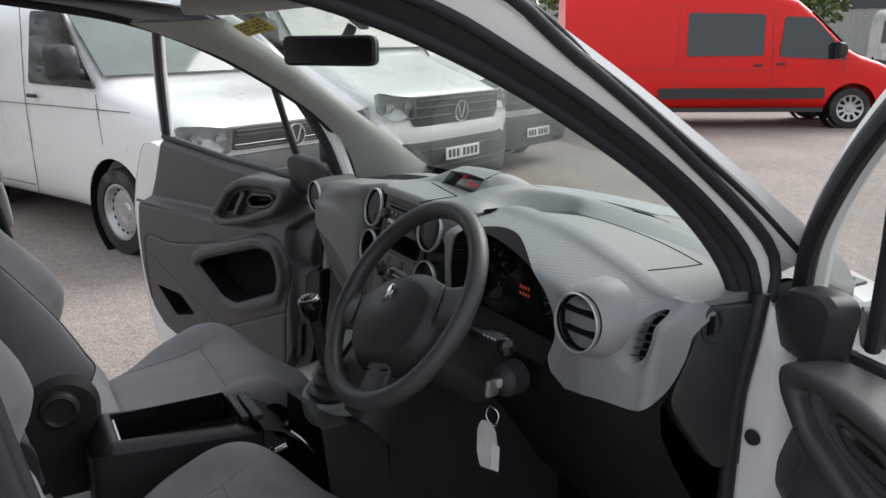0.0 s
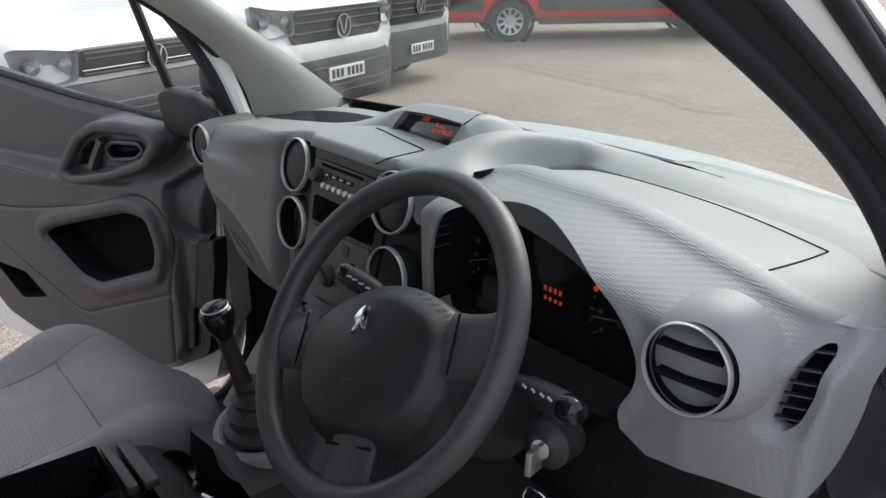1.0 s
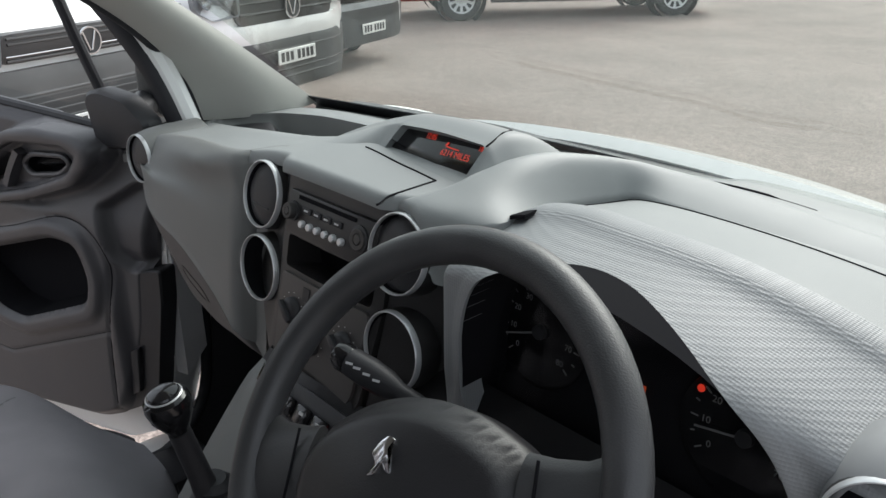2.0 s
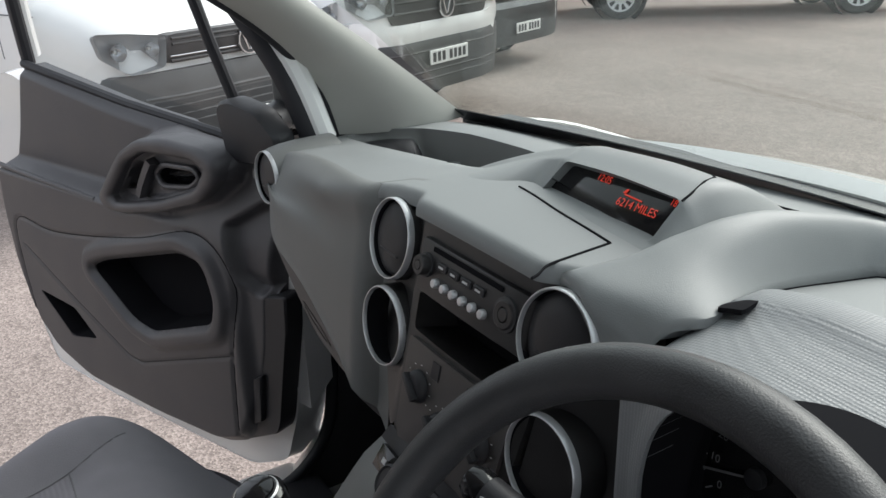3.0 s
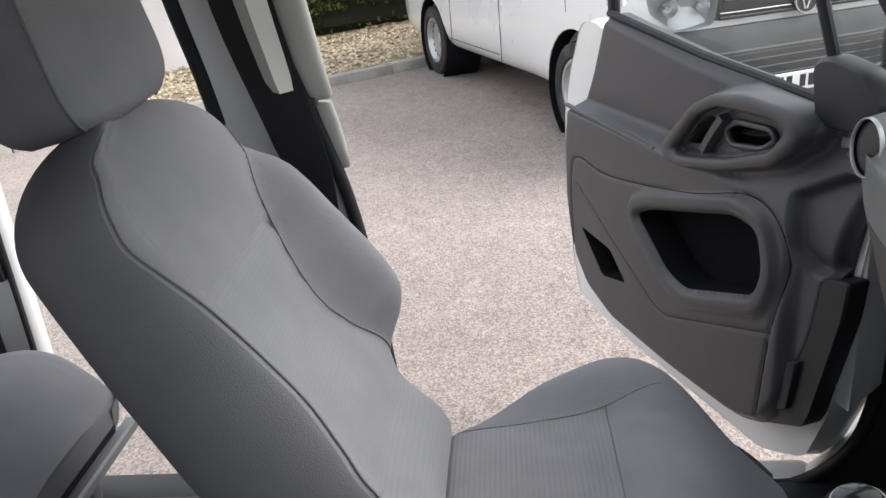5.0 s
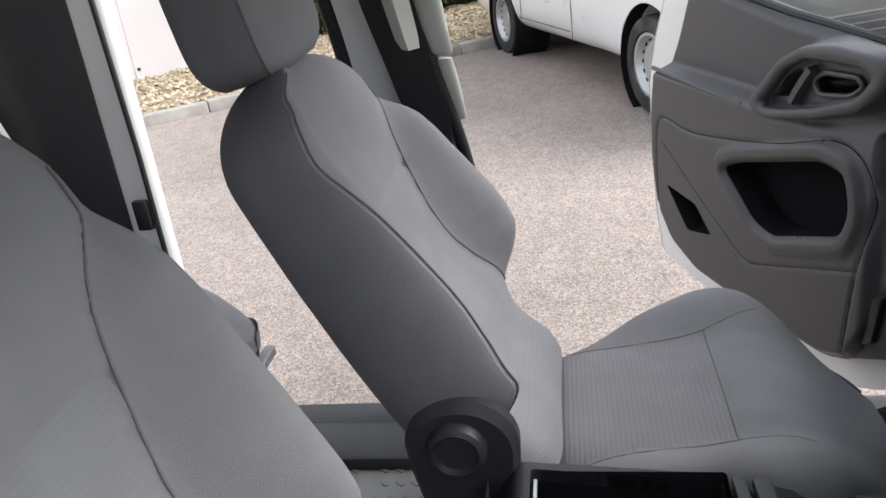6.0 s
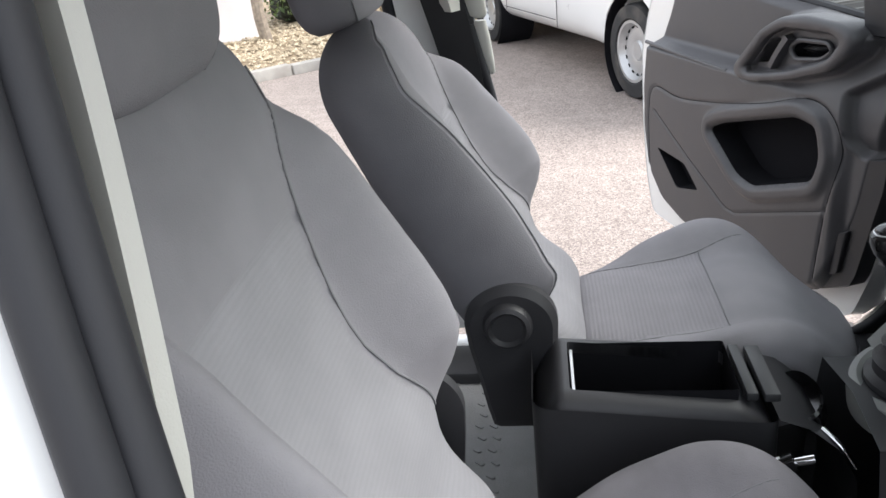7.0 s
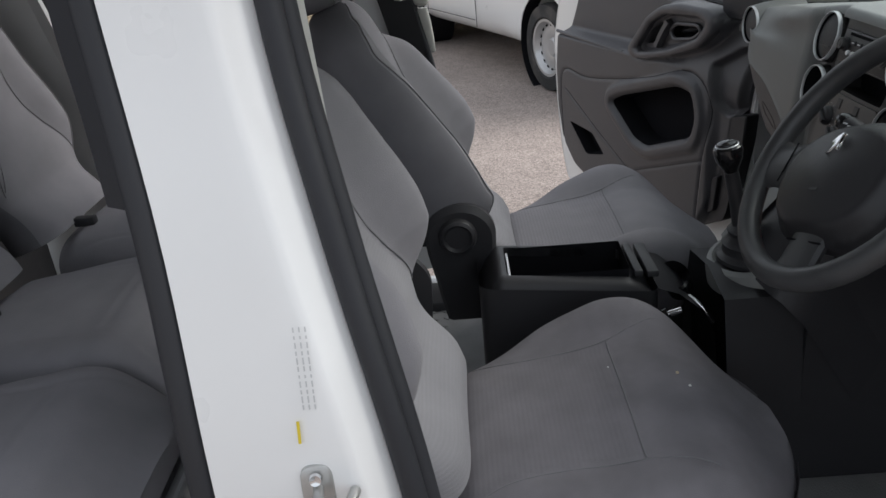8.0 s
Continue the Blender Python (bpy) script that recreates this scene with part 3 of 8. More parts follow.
def lozenges():
    """Raised link pattern of the rubber mat."""
    verts, faces = [], []
    shape = rounded([(-0.011, -0.005), (0.011, -0.005), (0.011, 0.005), (-0.011, 0.005)], 0.005, 3)
    for i in range(36):
        for j in range(22):
            if j % 5 == 4:
                continue
            cx, cy, c, q = -0.72 + 0.041 * i, -0.95 + 0.032 * j + 0.008 * (i % 2), math.cos(0.9), math.sin(0.9)
            n = len(verts)
            m = len(shape)
            for k, z in ((1.0, 0.444), (0.9, 0.4475)):
                verts += [(cx + (x * c - y * q) * k, cy + (x * q + y * c) * k, z) for x, y in shape]
            faces += [(n + a, n + (a + 1) % m, n + m + (a + 1) % m, n + m + a) for a in range(m)] + [tuple(n + m + a for a in range(m))]
    return mesh_from(verts, faces)


tagged(part("mat_studs", lozenges(), carpet, van), kind="stuff")
part("bulkhead", box((-0.84, -1.50, 0.44), (0.84, -1.46, 1.72), 0.004), black_plastic, van)
# added closing wall, near-black like the recesses
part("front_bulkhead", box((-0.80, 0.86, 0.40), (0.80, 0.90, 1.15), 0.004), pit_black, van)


def windscreen():
    top = [(x, 0.30 + 0.05 * (1 - (x / 0.6) ** 2) + 0.0, 1.668 + 0.012 * (1 - (x / 0.6) ** 2)) for x in np.linspace(-0.605, 0.605, 13)]
    bot = [(x, 0.965 + 0.13 * (1 - (x / 0.715) ** 2), 1.198 - 0.015 * (1 - (x / 0.715) ** 2)) for x in np.linspace(-0.715, 0.715, 13)]
    rows = []
    for k in range(7):
        f = k / 6
        rows.append([tuple(Vector(a).lerp(Vector(b), f) + Vector((0, 0.03, 0.025)) * math.sin(math.pi * f)) for a, b in zip(bot, top)])
    return rows


ws_rows = windscreen()
pane = part("windscreen", strip(ws_rows, 30, 0.004), screen_glass, van, "slightly dusty windscreen glass")
pane.visible_shadow = False
# black frit band along the bottom of the glass, and the scuttle below
part("frit_band", strip([[tuple(Vector(p) + Vector((0, 0.004, -0.006))) for p in ws_rows[0]], [tuple(Vector(a).lerp(Vector(b), 0.28) + Vector((0, -0.004, -0.004))) for a, b in zip(ws_rows[0], ws_rows[1])]], 30, 0.002), black_plastic, van)
part("scuttle", strip([[tuple(Vector(p) + Vector((0, 0.004, -0.006))) for p in ws_rows[0]], [tuple(Vector(p) + Vector((0, 0.05, -0.012))) for p in ws_rows[0]], [tuple(Vector(p) + Vector((0, 0.115, -0.012))) for p in ws_rows[0]]], 30, 0.006), scuttle_grey, van, "weathered grey scuttle panel")


def bonnet():
    rows = []
    for k, (dy, z) in enumerate([(0.095, 1.176), (0.125, 1.190), (0.22, 1.166), (0.42, 1.092), (0.62, 0.99), (0.80, 0.85)]):
        row = []
        for x in np.linspace(-0.78, 0.78, 15):
            q = abs(x) / 0.78
            row.append((x * (1 - 0.10 * k / 5), 0.965 + 0.13 * (1 - (x / 0.78) ** 2) + dy, z - 0.05 * q ** 3 - 0.02 * q ** 2))
        rows.append(row)
    return rows


part("bonnet", strip(bonnet(), 30, 0.008), white_paint, van, "white painted bonnet")
for s in (1, -1):
    part("front_wing", strip([mirror([(0.76, 1.02, 1.17), (0.78, 1.30, 1.12), (0.74, 1.75, 0.95)], s), mirror([(0.86, 0.98, 1.10), (0.87, 1.30, 1.03), (0.82, 1.75, 0.85)], s), mirror([(0.89, 0.90, 0.75), (0.89, 1.30, 0.75), (0.84, 1.75, 0.65)], s), mirror([(0.89, 0.88, 0.40), (0.89, 1.30, 0.70), (0.84, 1.75, 0.40)], s)], 16, 0.006 * s), white_paint, van)

# ---- dashboard ----
dash = thing("dashboard", "grey moulded plastic van dashboard with round vents", "dashboard", (0, 0.6, 0.9))


def polyline_gap(px, py, pts):
    return edge_gap(px, py, pts, closed=False)[0]


def curve(*pts):
    """A smooth function through (x, value) pairs."""
    S = spline([(x, v, 0) for x, v in pts], 300)
    return lambda x: np.interp(x, [p.x for p in S], [p.y for p in S])


FASCIA_TOP = curve((0.19, 1.255), (0.205, 1.268), (0.222, 1.281), (0.25, 1.291), (0.30, 1.298), (0.36, 1.297), (0.44, 1.293), (0.52, 1.281), (0.60, 1.263), (0.66, 1.252), (0.72, 1.244), (0.775, 1.239), (0.805, 1.228), (0.84, 1.205))
crest_z = curve((-0.80, 1.176), (-0.70, 1.200), (-0.60, 1.217), (-0.43, 1.243), (-0.25, 1.268), (-0.165, 1.283), (-0.10, 1.289), (0.0, 1.290), (0.11, 1.289), (0.165, 1.286), (0.21, 1.282))
back_z = curve((-0.80, 1.185), (-0.60, 1.211), (-0.20, 1.220), (0.15, 1.235), (0.26, 1.252), (0.45, 1.253), (0.65, 1.247), (0.80, 1.232))


BEND, TURN, CORNER = 0.020, 1.35, 0.738


def bend(u):
    """Offsets of the fascia's right end: a slow curve, then a tight corner that turns forward."""
    q = np.clip((u - CORNER) / BEND, 0, TURN)
    more = np.maximum(u - CORNER - BEND * TURN, 0)
    slow = 0.85 * np.maximum(np.minimum(u, CORNER) - 0.64, 0) ** 1.3
    return np.minimum(u, CORNER) + BEND * np.sin(q) + more * math.cos(TURN), slow + BEND * (1 - np.cos(q)) + more * math.sin(TURN), q


END_U = np.linspace(0.60, 0.835, 60)
END_X, END_Y = bend(END_U)[0], bend(END_U)[1]


def front_y(x):
    """How far back the upper skin reaches."""
    y = 0.575 - 0.053 * smooth(-0.58, -0.19, x) + 0.073 * smooth(0.19, 0.24, x) + 0.016 * smooth(0.095, 0.125, np.abs(x)) * smooth(0.235, 0.19, np.abs(x))
    return y - 0.055 * smooth(0.62, 0.74, x) + np.interp(x, END_X, END_Y) + 0.007 * smooth(0.66, 0.76, x)


def front_z(x):
    u = np.interp(x, END_X, END_U) * (x > CORNER) + x * (x <= CORNER)
    k = smooth(0.185, 0.225, x)
    return crest_z(x) * (1 - k) + (FASCIA_TOP(u) - 0.001) * k


def top_height(x, y):
    """Height of the dashboard's upper skin."""
    yf, zf = front_y(x), front_z(x)
    drv = smooth(0.16, 0.24, x)
    z = zf + (back_z(x) - zf) * ((1 - drv) * smooth(0.63, 0.80, y) + drv * np.clip((y - yf) / (0.80 - yf), 0, 1))
    z = z - 0.030 * smooth(0.88, 1.06, y)
    return z


DEPTH = 0.46


def skin_y(x, v):
    y0, y1 = front_y(x), 0.97 + 0.10 * (1 - (x / 0.79) ** 2)
    return y0 + np.maximum(v, 0) / DEPTH * (y1 - y0)


def skin_surf(u, v, w):
    y = skin_y(u, v)
    q = np.clip(-v / 0.03, 0, 1) * math.pi / 2
    own = smooth(-0.222, -0.205, u) * smooth(0.245, 0.215, u)
    return u, y - np.sin(q) * (0.013 * own - 0.012 * (1 - own)), top_height(u, y) - (1 - np.cos(q)) * (0.04 - 0.024 * own) - w * (v > 0)


def skin_uv(pts):
    return [(x, (y - float(front_y(np.array(x)))) / (0.97 + 0.10 * (1 - (x / 0.79) ** 2) - float(front_y(np.array(x)))) * DEPTH) for x, y in pts]


tray = rounded([(-0.728, 0.745), (-0.69, 0.705), (-0.56, 0.688), (-0.458, 0.684), (-0.368, 0.681), (-0.29, 0.675), (-0.22, 0.70), (-0.20, 0.80), (-0.24, 0.872), (-0.404, 0.878), (-0.539, 0.868), (-0.655, 0.834), (-0.715, 0.79)], 0.016)
part("upper_skin", sheet([(-0.785, -0.03), (0.757, -0.03), (0.757, DEPTH), (-0.785, DEPTH)], [skin_uv(tray)], 0.0045, skin_surf, 0.05), dash_grey, dash, "pale grey grained upper dash skin", sharp=50)
def swoop():
    """The raised rim that runs from the stack round the driver's cover to the far pillar: valley, crest, foot."""
    st = [((0.172, 0.506, 1.232), (0.186, 0.509, 1.214), (0.216, 0.530, 1.196)), ((0.130, 0.5185, 1.274), (0.164, 0.5115, 1.263), (0.216, 0.523, 1.232)), ((0.116, 0.521, 1.277), (0.152, 0.514, 1.2795), (0.210, 0.527, 1.258)), ((0.118, 0.522, 1.285), (0.150, 0.524, 1.2885), (0.218, 0.538, 1.277)), ((0.126, 0.555, 1.287), (0.150, 0.562, 1.297), (0.234, 0.562, 1.2815)),
          ((0.133, 0.60, 1.286), (0.156, 0.60, 1.307), (0.222, 0.605, 1.277)), ((0.138, 0.65, 1.286), (0.164, 0.65, 1.3155), (0.212, 0.655, 1.2705)),
          ((0.142, 0.71, 1.280), (0.171, 0.71, 1.3135), (0.209, 0.717, 1.2615)), ((0.148, 0.785, 1.265), (0.184, 0.775, 1.300), (0.213, 0.768, 1.256)),
          ((0.17, 0.875, 1.245), (0.205, 0.835, 1.284), (0.222, 0.798, 1.253)), ((0.235, 0.94, 1.234), (0.255, 0.875, 1.269), (0.258, 0.797, 1.2535)),
          ((0.33, 0.95, 1.232), (0.33, 0.875, 1.2635), (0.33, 0.792, 1.2525)), ((0.50, 0.925, 1.232), (0.50, 0.850, 1.258), (0.50, 0.768, 1.2505)),
          ((0.66, 0.885, 1.230), (0.66, 0.825, 1.251), (0.65, 0.738, 1.2455)), ((0.757, 0.865, 1.228), (0.757, 0.80, 1.247), (0.757, 0.715, 1.243))]
    rows = []
    for b, c, l in st:
        b, c, l = Vector(b), Vector(c), Vector(l)
        up = Vector((0, 0, 0.28 * (c.z - l.z)))
        sec = spline([b - Vector((0, 0, 0.012)), b, b.lerp(c, 0.6) + up * 0.4, c, c.lerp(l, 0.5) + up, l], 60) + [l - Vector((0, 0, 0.008))]
        rows.append(resample(sec, 34))
    cols = [resample(spline(col, 130), 110) for col in zip(*rows)]
    return loft([[col[k] for col in cols] for k in range(110)], caps=False, closed=False)


part("swept_rim", swoop(), dash_grey, dash, "pale grey rim sweeping round the driver's cover", sharp=65)


def tray_loop(k, drop):
    """The tray's outline drawn in by k and lowered."""
    out = []
    for x, y in tray:
        x1, y1 = -0.46 + (x + 0.46) * (1 - k), 0.775 + (y - 0.775) * (1 - 2 * k)
        z = float(top_height(np.array([x]), np.array([y]))[0])
        d = drop * (0.22 + 0.78 * float(smooth(-0.67, -0.63, np.array(x))))
        out.append((x1, y1, z - d - (0.002 if drop else 0)))
    return out


part("tray", loft([tray_loop(0.0, 0.0), tray_loop(0.006, 0.008), tray_loop(0.015, 0.05), tray_loop(0.03, 0.062), tray_loop(0.3, 0.066), tray_loop(0.499, 0.066)], caps=False), dash_mid, dash, "deep open dash tray", sharp=60)


# black floor sheet added: the deep tray's shade put into colour
part("tray_shade", loft([tray_loop(0.05, 0.0615), tray_loop(0.07, 0.057), tray_loop(0.3, 0.057), tray_loop(0.499, 0.057)], caps=False), black_plastic, dash, "dark sheet standing in for the tray's shade", sharp=60)
PANEL_CREASE = curve((-0.79, 1.122), (-0.70, 1.122), (-0.60, 1.117), (-0.534, 1.112), (-0.467, 1.103), (-0.387, 1.088), (-0.289, 1.050), (-0.248, 1.026), (-0.16, 0.965))
PANEL_OUT = curve((-0.79, 0.499), (-0.60, 0.497), (-0.45, 0.492), (-0.25, 0.480), (-0.16, 0.470))
PANEL_FOOT = curve((-0.79, 1.075), (-0.70, 1.035), (-0.62, 0.985), (-0.52, 0.945), (-0.40, 0.920), (-0.25, 0.915), (-0.16, 0.91))


def passenger_face():
    """The bulged panel ahead of the passenger, from the crest to the knees."""
    uppers, lowers = [], []
    for x in np.linspace(-0.775, -0.170, 44):
        e = 1.35 * float(smooth(-0.48, -0.76, np.array(x)))
        f = float(smooth(-0.58, -0.19, np.array(x)))
        zt, yf = float(crest_z(np.array(x))), float(front_y(np.array(x)))
        zc = float(PANEL_CREASE(np.array(x)))
        zb = float(PANEL_FOOT(np.array(x)))
        zm = (zt + zc) / 2
        yc = float(PANEL_OUT(np.array(x)))
        top_run = [(yf + 0.03, zt - 0.006), (yf + 0.005, zt + 0.0005), (max(yf - 0.012 + 0.006 * e, 0.513), zt - 0.003), (max(yf - 0.033 + 0.022 * e, 0.506), zt - 0.018), (0.520 + 0.03 * e - 0.014 * f, zt - 0.05), ((0.515 + yc) / 2 + 0.04 * e - 0.004 * f, zm), (yc + 0.003 + 0.05 * e, zc + 0.014), (yc + 0.05 * e, zc + 0.001)]
        low_run = [(yc + 0.05 * e, zc + 0.0005), ((yc + 0.543) / 2 + 0.05 * e, (zc + zb) / 2), (0.543 + 0.05 * e, zb + 0.010), (0.556 + 0.05 * e, zb - 0.002), (0.62 + 0.03 * e, zb - 0.02), (0.74, zb - 0.05)]
        g = 0.024 * float(smooth(-0.222, -0.195, np.array(x)))
        uppers.append([(x, p.x + g, p.y) for p in resample(spline([(a, b, 0) for a, b in top_run], 60), 40)])
        lowers.append([(x, p.x + g, p.y) for p in resample(spline([(a, b, 0) for a, b in low_run], 60), 26)])
    return loft(uppers, caps=False, closed=False), loft(lowers, caps=False, closed=False)


upper_face, lower_face = passenger_face()
part("passenger_panel", upper_face, dash_mid, dash, "mid grey smooth passenger panel")
part("glovebox_panel", lower_face, dash_low, dash, "dark grey lower glovebox panel")
PULL = rounded([(-0.470, 1.026), (-0.452, 1.032), (-0.398, 1.006), (-0.392, 0.980), (-0.412, 0.972), (-0.462, 1.000)], 0.008)


def on_low_face(x, z, out):
    """A place on the panel's lower face."""
    c, b = float(PANEL_CREASE(np.array(x))), float(PANEL_FOOT(np.array(x)))
    y = float(PANEL_OUT(np.array(x)))
    return (x, y + (0.545 - y) * (c - z) / (c - b) - out, z)


pull = part("glovebox_pull", loft([[on_low_face(x, z, -0.006) for x, z in PULL], [on_low_face(x, z, 0.002) for x, z in PULL], [on_low_face(-0.43 + (x + 0.43) * 0.86, 1.002 + (z - 1.002) * 0.82, 0.002) for x, z in PULL], [on_low_face(-0.43 + (x + 0.43) * 0.82, 1.002 + (z - 1.002) * 0.76, -0.004) for x, z in PULL]]), stack_black, dash, "black glovebox pull")
part("pull_plate", loft([[on_low_face(-0.426 + (x + 0.43) * 0.62, 1.002 + (z - 1.002) * 0.60, o) for x, z in PULL] for o in (-0.006, 0.000)]), dash_grey, pull, "grey pull plate")
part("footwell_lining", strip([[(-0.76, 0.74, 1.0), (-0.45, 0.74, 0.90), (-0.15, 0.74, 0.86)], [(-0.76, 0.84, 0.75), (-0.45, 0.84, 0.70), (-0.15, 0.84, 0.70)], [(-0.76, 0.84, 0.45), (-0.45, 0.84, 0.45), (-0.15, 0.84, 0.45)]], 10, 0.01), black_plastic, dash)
part("end_cap", prism(rounded([(0.60, 1.185), (0.95, 1.16), (0.90, 1.0), (0.68, 1.02), (0.60, 1.07), (0.565, 1.11), (0.575, 1.155)], 0.02), 0.012, frame_at((-0.778, 0, 0), (0, 1, 0), (0, 0, 1))), dash_mid, dash)


def vent(m, r, slats=0, name="air_vent", ring=silver, closed_disc=True, deep=0.03):
    """Round vent: bright ring, dark barrel, disc or slats. m: local z points out."""
    v = part(name, lathe([(0.0, -deep), (r * 0.90, -deep), (r * 0.93, -0.001)], m, 40), pit_black, dash)
    part("ring", lathe([(r * 0.935, -0.003), (r * 0.94, 0.002), (r * 0.952, 0.0036), (r * 0.972, 0.0036), (r * 0.992, 0.002), (r, -0.004)], m, 48), ring, v, "satin silver ring")
    part("collar", lathe([(r, -0.004), (r * 1.01, -0.006), (r * 1.03, -0.03)], m, 40), stack_black, v)
    if closed_disc:
        part("disc", lathe([(0.0, 0.001), (r * 0.45, 0.0), (r * 0.80, -0.003), (r * 0.90, -0.006), (r * 0.93, -0.014)], m, 40), black_plastic, v)
        part("rib", box((-r * 0.45, -0.0012, -0.004), (r * 0.45, 0.0012, 0.0012), 0.0008, 1, m @ pose(0, -r * 0.35, 0)), black_plastic, v)
    for k in range(slats):
        h = r * (0.34 - 0.68 * k / max(slats - 1, 1))
        w = math.sqrt(max((r * 0.82) ** 2 - h * h, 0))
        part("slat", box((-w, h - 0.0022, -0.024), (w, h + 0.0022, -0.002), 0.001, 1, m @ pose(0, 0, 0, 6, 0, 0)), pit_black, v)
    return v


def facing(o, n, up=(0, 0, 1)):
    n = Vector(n).normalized()
    x = Vector(up).cross(n).normalized()
    m = Matrix((x, n.cross(x), n)).transposed().to_4x4()
    m.translation = o
    return m


# passenger end vent in its pod
pv_m = facing((-0.642, 0.540, 1.172), (0.05, -0.99, 0.06))
part("vent_pod", lathe([(0.044, -0.003), (0.0475, -0.012), (0.052, -0.03), (0.056, -0.06), (0.060, -0.12)], pv_m, 40), dash_mid, dash)
vent(pv_m, 0.044)

# centre stack: tapered panel with rounded shoulders
SN = Vector((0, -0.97, 0.245)).normalized()
SU = Vector((0, 0.245, 0.97)).normalized()


def on_stack(x, z, out=0.0):
    """A place on the stack's face, at height z."""
    p = Vector((x, 0.508, 1.23)) + SU * ((z - 1.23) / SU.z)
    return p + SN * out


def stack_surf(u, v, w):
    t = (v - 1.23) / SU.z
    return u, 0.508 + SU.y * t + w * 0.97 + 0.25 * u * u + 0.24 * np.maximum(np.abs(u) - 0.098, 0), v - w * 0.245


panel_outline = rounded([(-0.098, 1.279), (0.108, 1.279), (0.112, 1.16), (0.10, 1.045), (0.07, 1.0), (-0.05, 1.0), (-0.085, 1.045), (-0.092, 1.16)], 0.008)
slot = rounded([(-0.082, 1.198), (0.098, 1.198), (0.096, 1.158), (-0.080, 1.158)], 0.006)
part("stack_panel", sheet(panel_outline, [slot], 0.006, lambda u, v, w: stack_surf(u, v, w + 0.0), 0.06), stack_black, dash, "black centre stack panel")
part("slot_tray", box((-0.09, 0.545, 1.14), (0.105, 0.55, 1.21), 0.001, 1), pit_black, dash)
wings = rounded([(-0.19, 1.277), (-0.10, 1.282), (-0.092, 1.16), (-0.088, 1.05), (-0.10, 1.035), (-0.145, 1.075), (-0.190, 1.125), (-0.207, 1.20), (-0.207, 1.25)], 0.02)
wings_r = rounded([(0.112, 1.282), (0.150, 1.279), (0.172, 1.25), (0.174, 1.20), (0.198, 1.165), (0.203, 1.10), (0.155, 1.05), (0.105, 1.03), (0.108, 1.05), (0.114, 1.16)], 0.02)
part("stack_flank", sheet(wings, [], 0.006, lambda u, v, w: stack_surf(u, v, w + 0.004), 0.05), stack_black, dash)
part("stack_flank", sheet(wings_r, [], 0.006, lambda u, v, w: stack_surf(u, v, w + 0.004), 0.05), stack_black, dash)
# lower tail of the stack running down to the gear lever
tail = []
for k in range(13):
    f = k / 12
    y, z, h = 0.462 - 0.135 * f ** 0.9, 1.045 - 0.195 * f, 0.105 + 0.035 * f
    tail.append([(-h - 0.012, y + 0.16, z - 0.22), (-h - 0.010, y + 0.06, z - 0.06), (-h - 0.002, y + 0.018, z - 0.012), (-h + 0.016, y, z), (0.0, y - 0.008, z + 0.004), (h - 0.016, y, z), (h + 0.002, y + 0.018, z - 0.012), (h + 0.010, y + 0.06, z - 0.06), (h + 0.012, y + 0.16, z - 0.22)])
deck = [[Vector(p) + Vector((0, -1, 1)) * (0.005 * min(1.0, 0.75 * (k - 0.8))) for p in (l[1], l[2], l[3], Vector(l[3]).lerp(Vector(l[4]), 0.30), Vector(l[3]).lerp(Vector(l[4]), 1.0 - 0.5 * k / 12))] for k, l in enumerate(tail)]
part("console_deck", loft(deck, caps=False, closed=False), dash_mid, dash, "grey console deck beside the lever", sharp=60)
sw_at = deck[1][2].lerp(deck[1][4], 0.46).lerp(deck[2][2].lerp(deck[2][4], 0.46), 0.4)
SWM = facing(sw_at + Vector((0, -0.002, 0.002)), (-0.05, -0.82, 0.57))
window_switch = part("window_switch", box((-0.018, -0.013, -0.006), (0.018, 0.013, 0.0015), 0.001, 2, SWM), black_gloss, dash, "black window switch")
part("mark", box((-0.005, -0.003, 0.0014), (0.003, 0.003, 0.002), 0, 1, SWM), white_mark, window_switch)
part("blank_cap", lathe([(0.019, -0.006), (0.019, -0.001), (0.0165, 0.001), (0.015, -0.001), (0, -0.001)], facing(deck[2][2].lerp(deck[2][4], 0.74) + Vector((0, -0.003, 0.003)), (-0.05, -0.82, 0.57)), 28), black_plastic, dash)
part("stack_tail", loft(tail, caps=False, closed=False), black_plastic, dash, "black lower console face", sharp=60)

VENT_R = 0.0455
for x, z in ((-0.156, 1.23), (0.133, 1.232)):
    vent(facing(on_stack(x, z, -0.001 if x < 0 else 0.006), (x * 0.2, SN.y, SN.z)), VENT_R, slats=0)
for x, z in ((-0.141, 1.136), (0.142, 1.127)):
    vent(facing(on_stack(x, z, -0.001), (x * 0.1, -0.99, 0.16)), VENT_R, closed_disc=False, name="cup_recess", deep=0.07)

# gap round the lid over the radio
def on_top(x, y, lift=0.0002):
    return (x, y, float(top_height(np.array([x]), np.array([y]))[0]) + lift)


for run in ([(0.119, 0.489), (0.116, 0.498), (0.107, 0.515), (0.104, 0.545), (0.101, 0.588)], [(0.101, 0.588), (0.06, 0.595), (0.016, 0.602), (-0.035, 0.613), (-0.07, 0.619)]):
    part("gap_line", tube([on_top(p.x, p.y) for p in resample(spline([(a, b, 0) for a, b in run], 40), 36)], 0.0013, 6), pit_black, dash)

# radio: slot, keys, two knobs
def stack_m(x, z, out=0.0):
    return facing(on_stack(x, z, out + 0.0), SN)


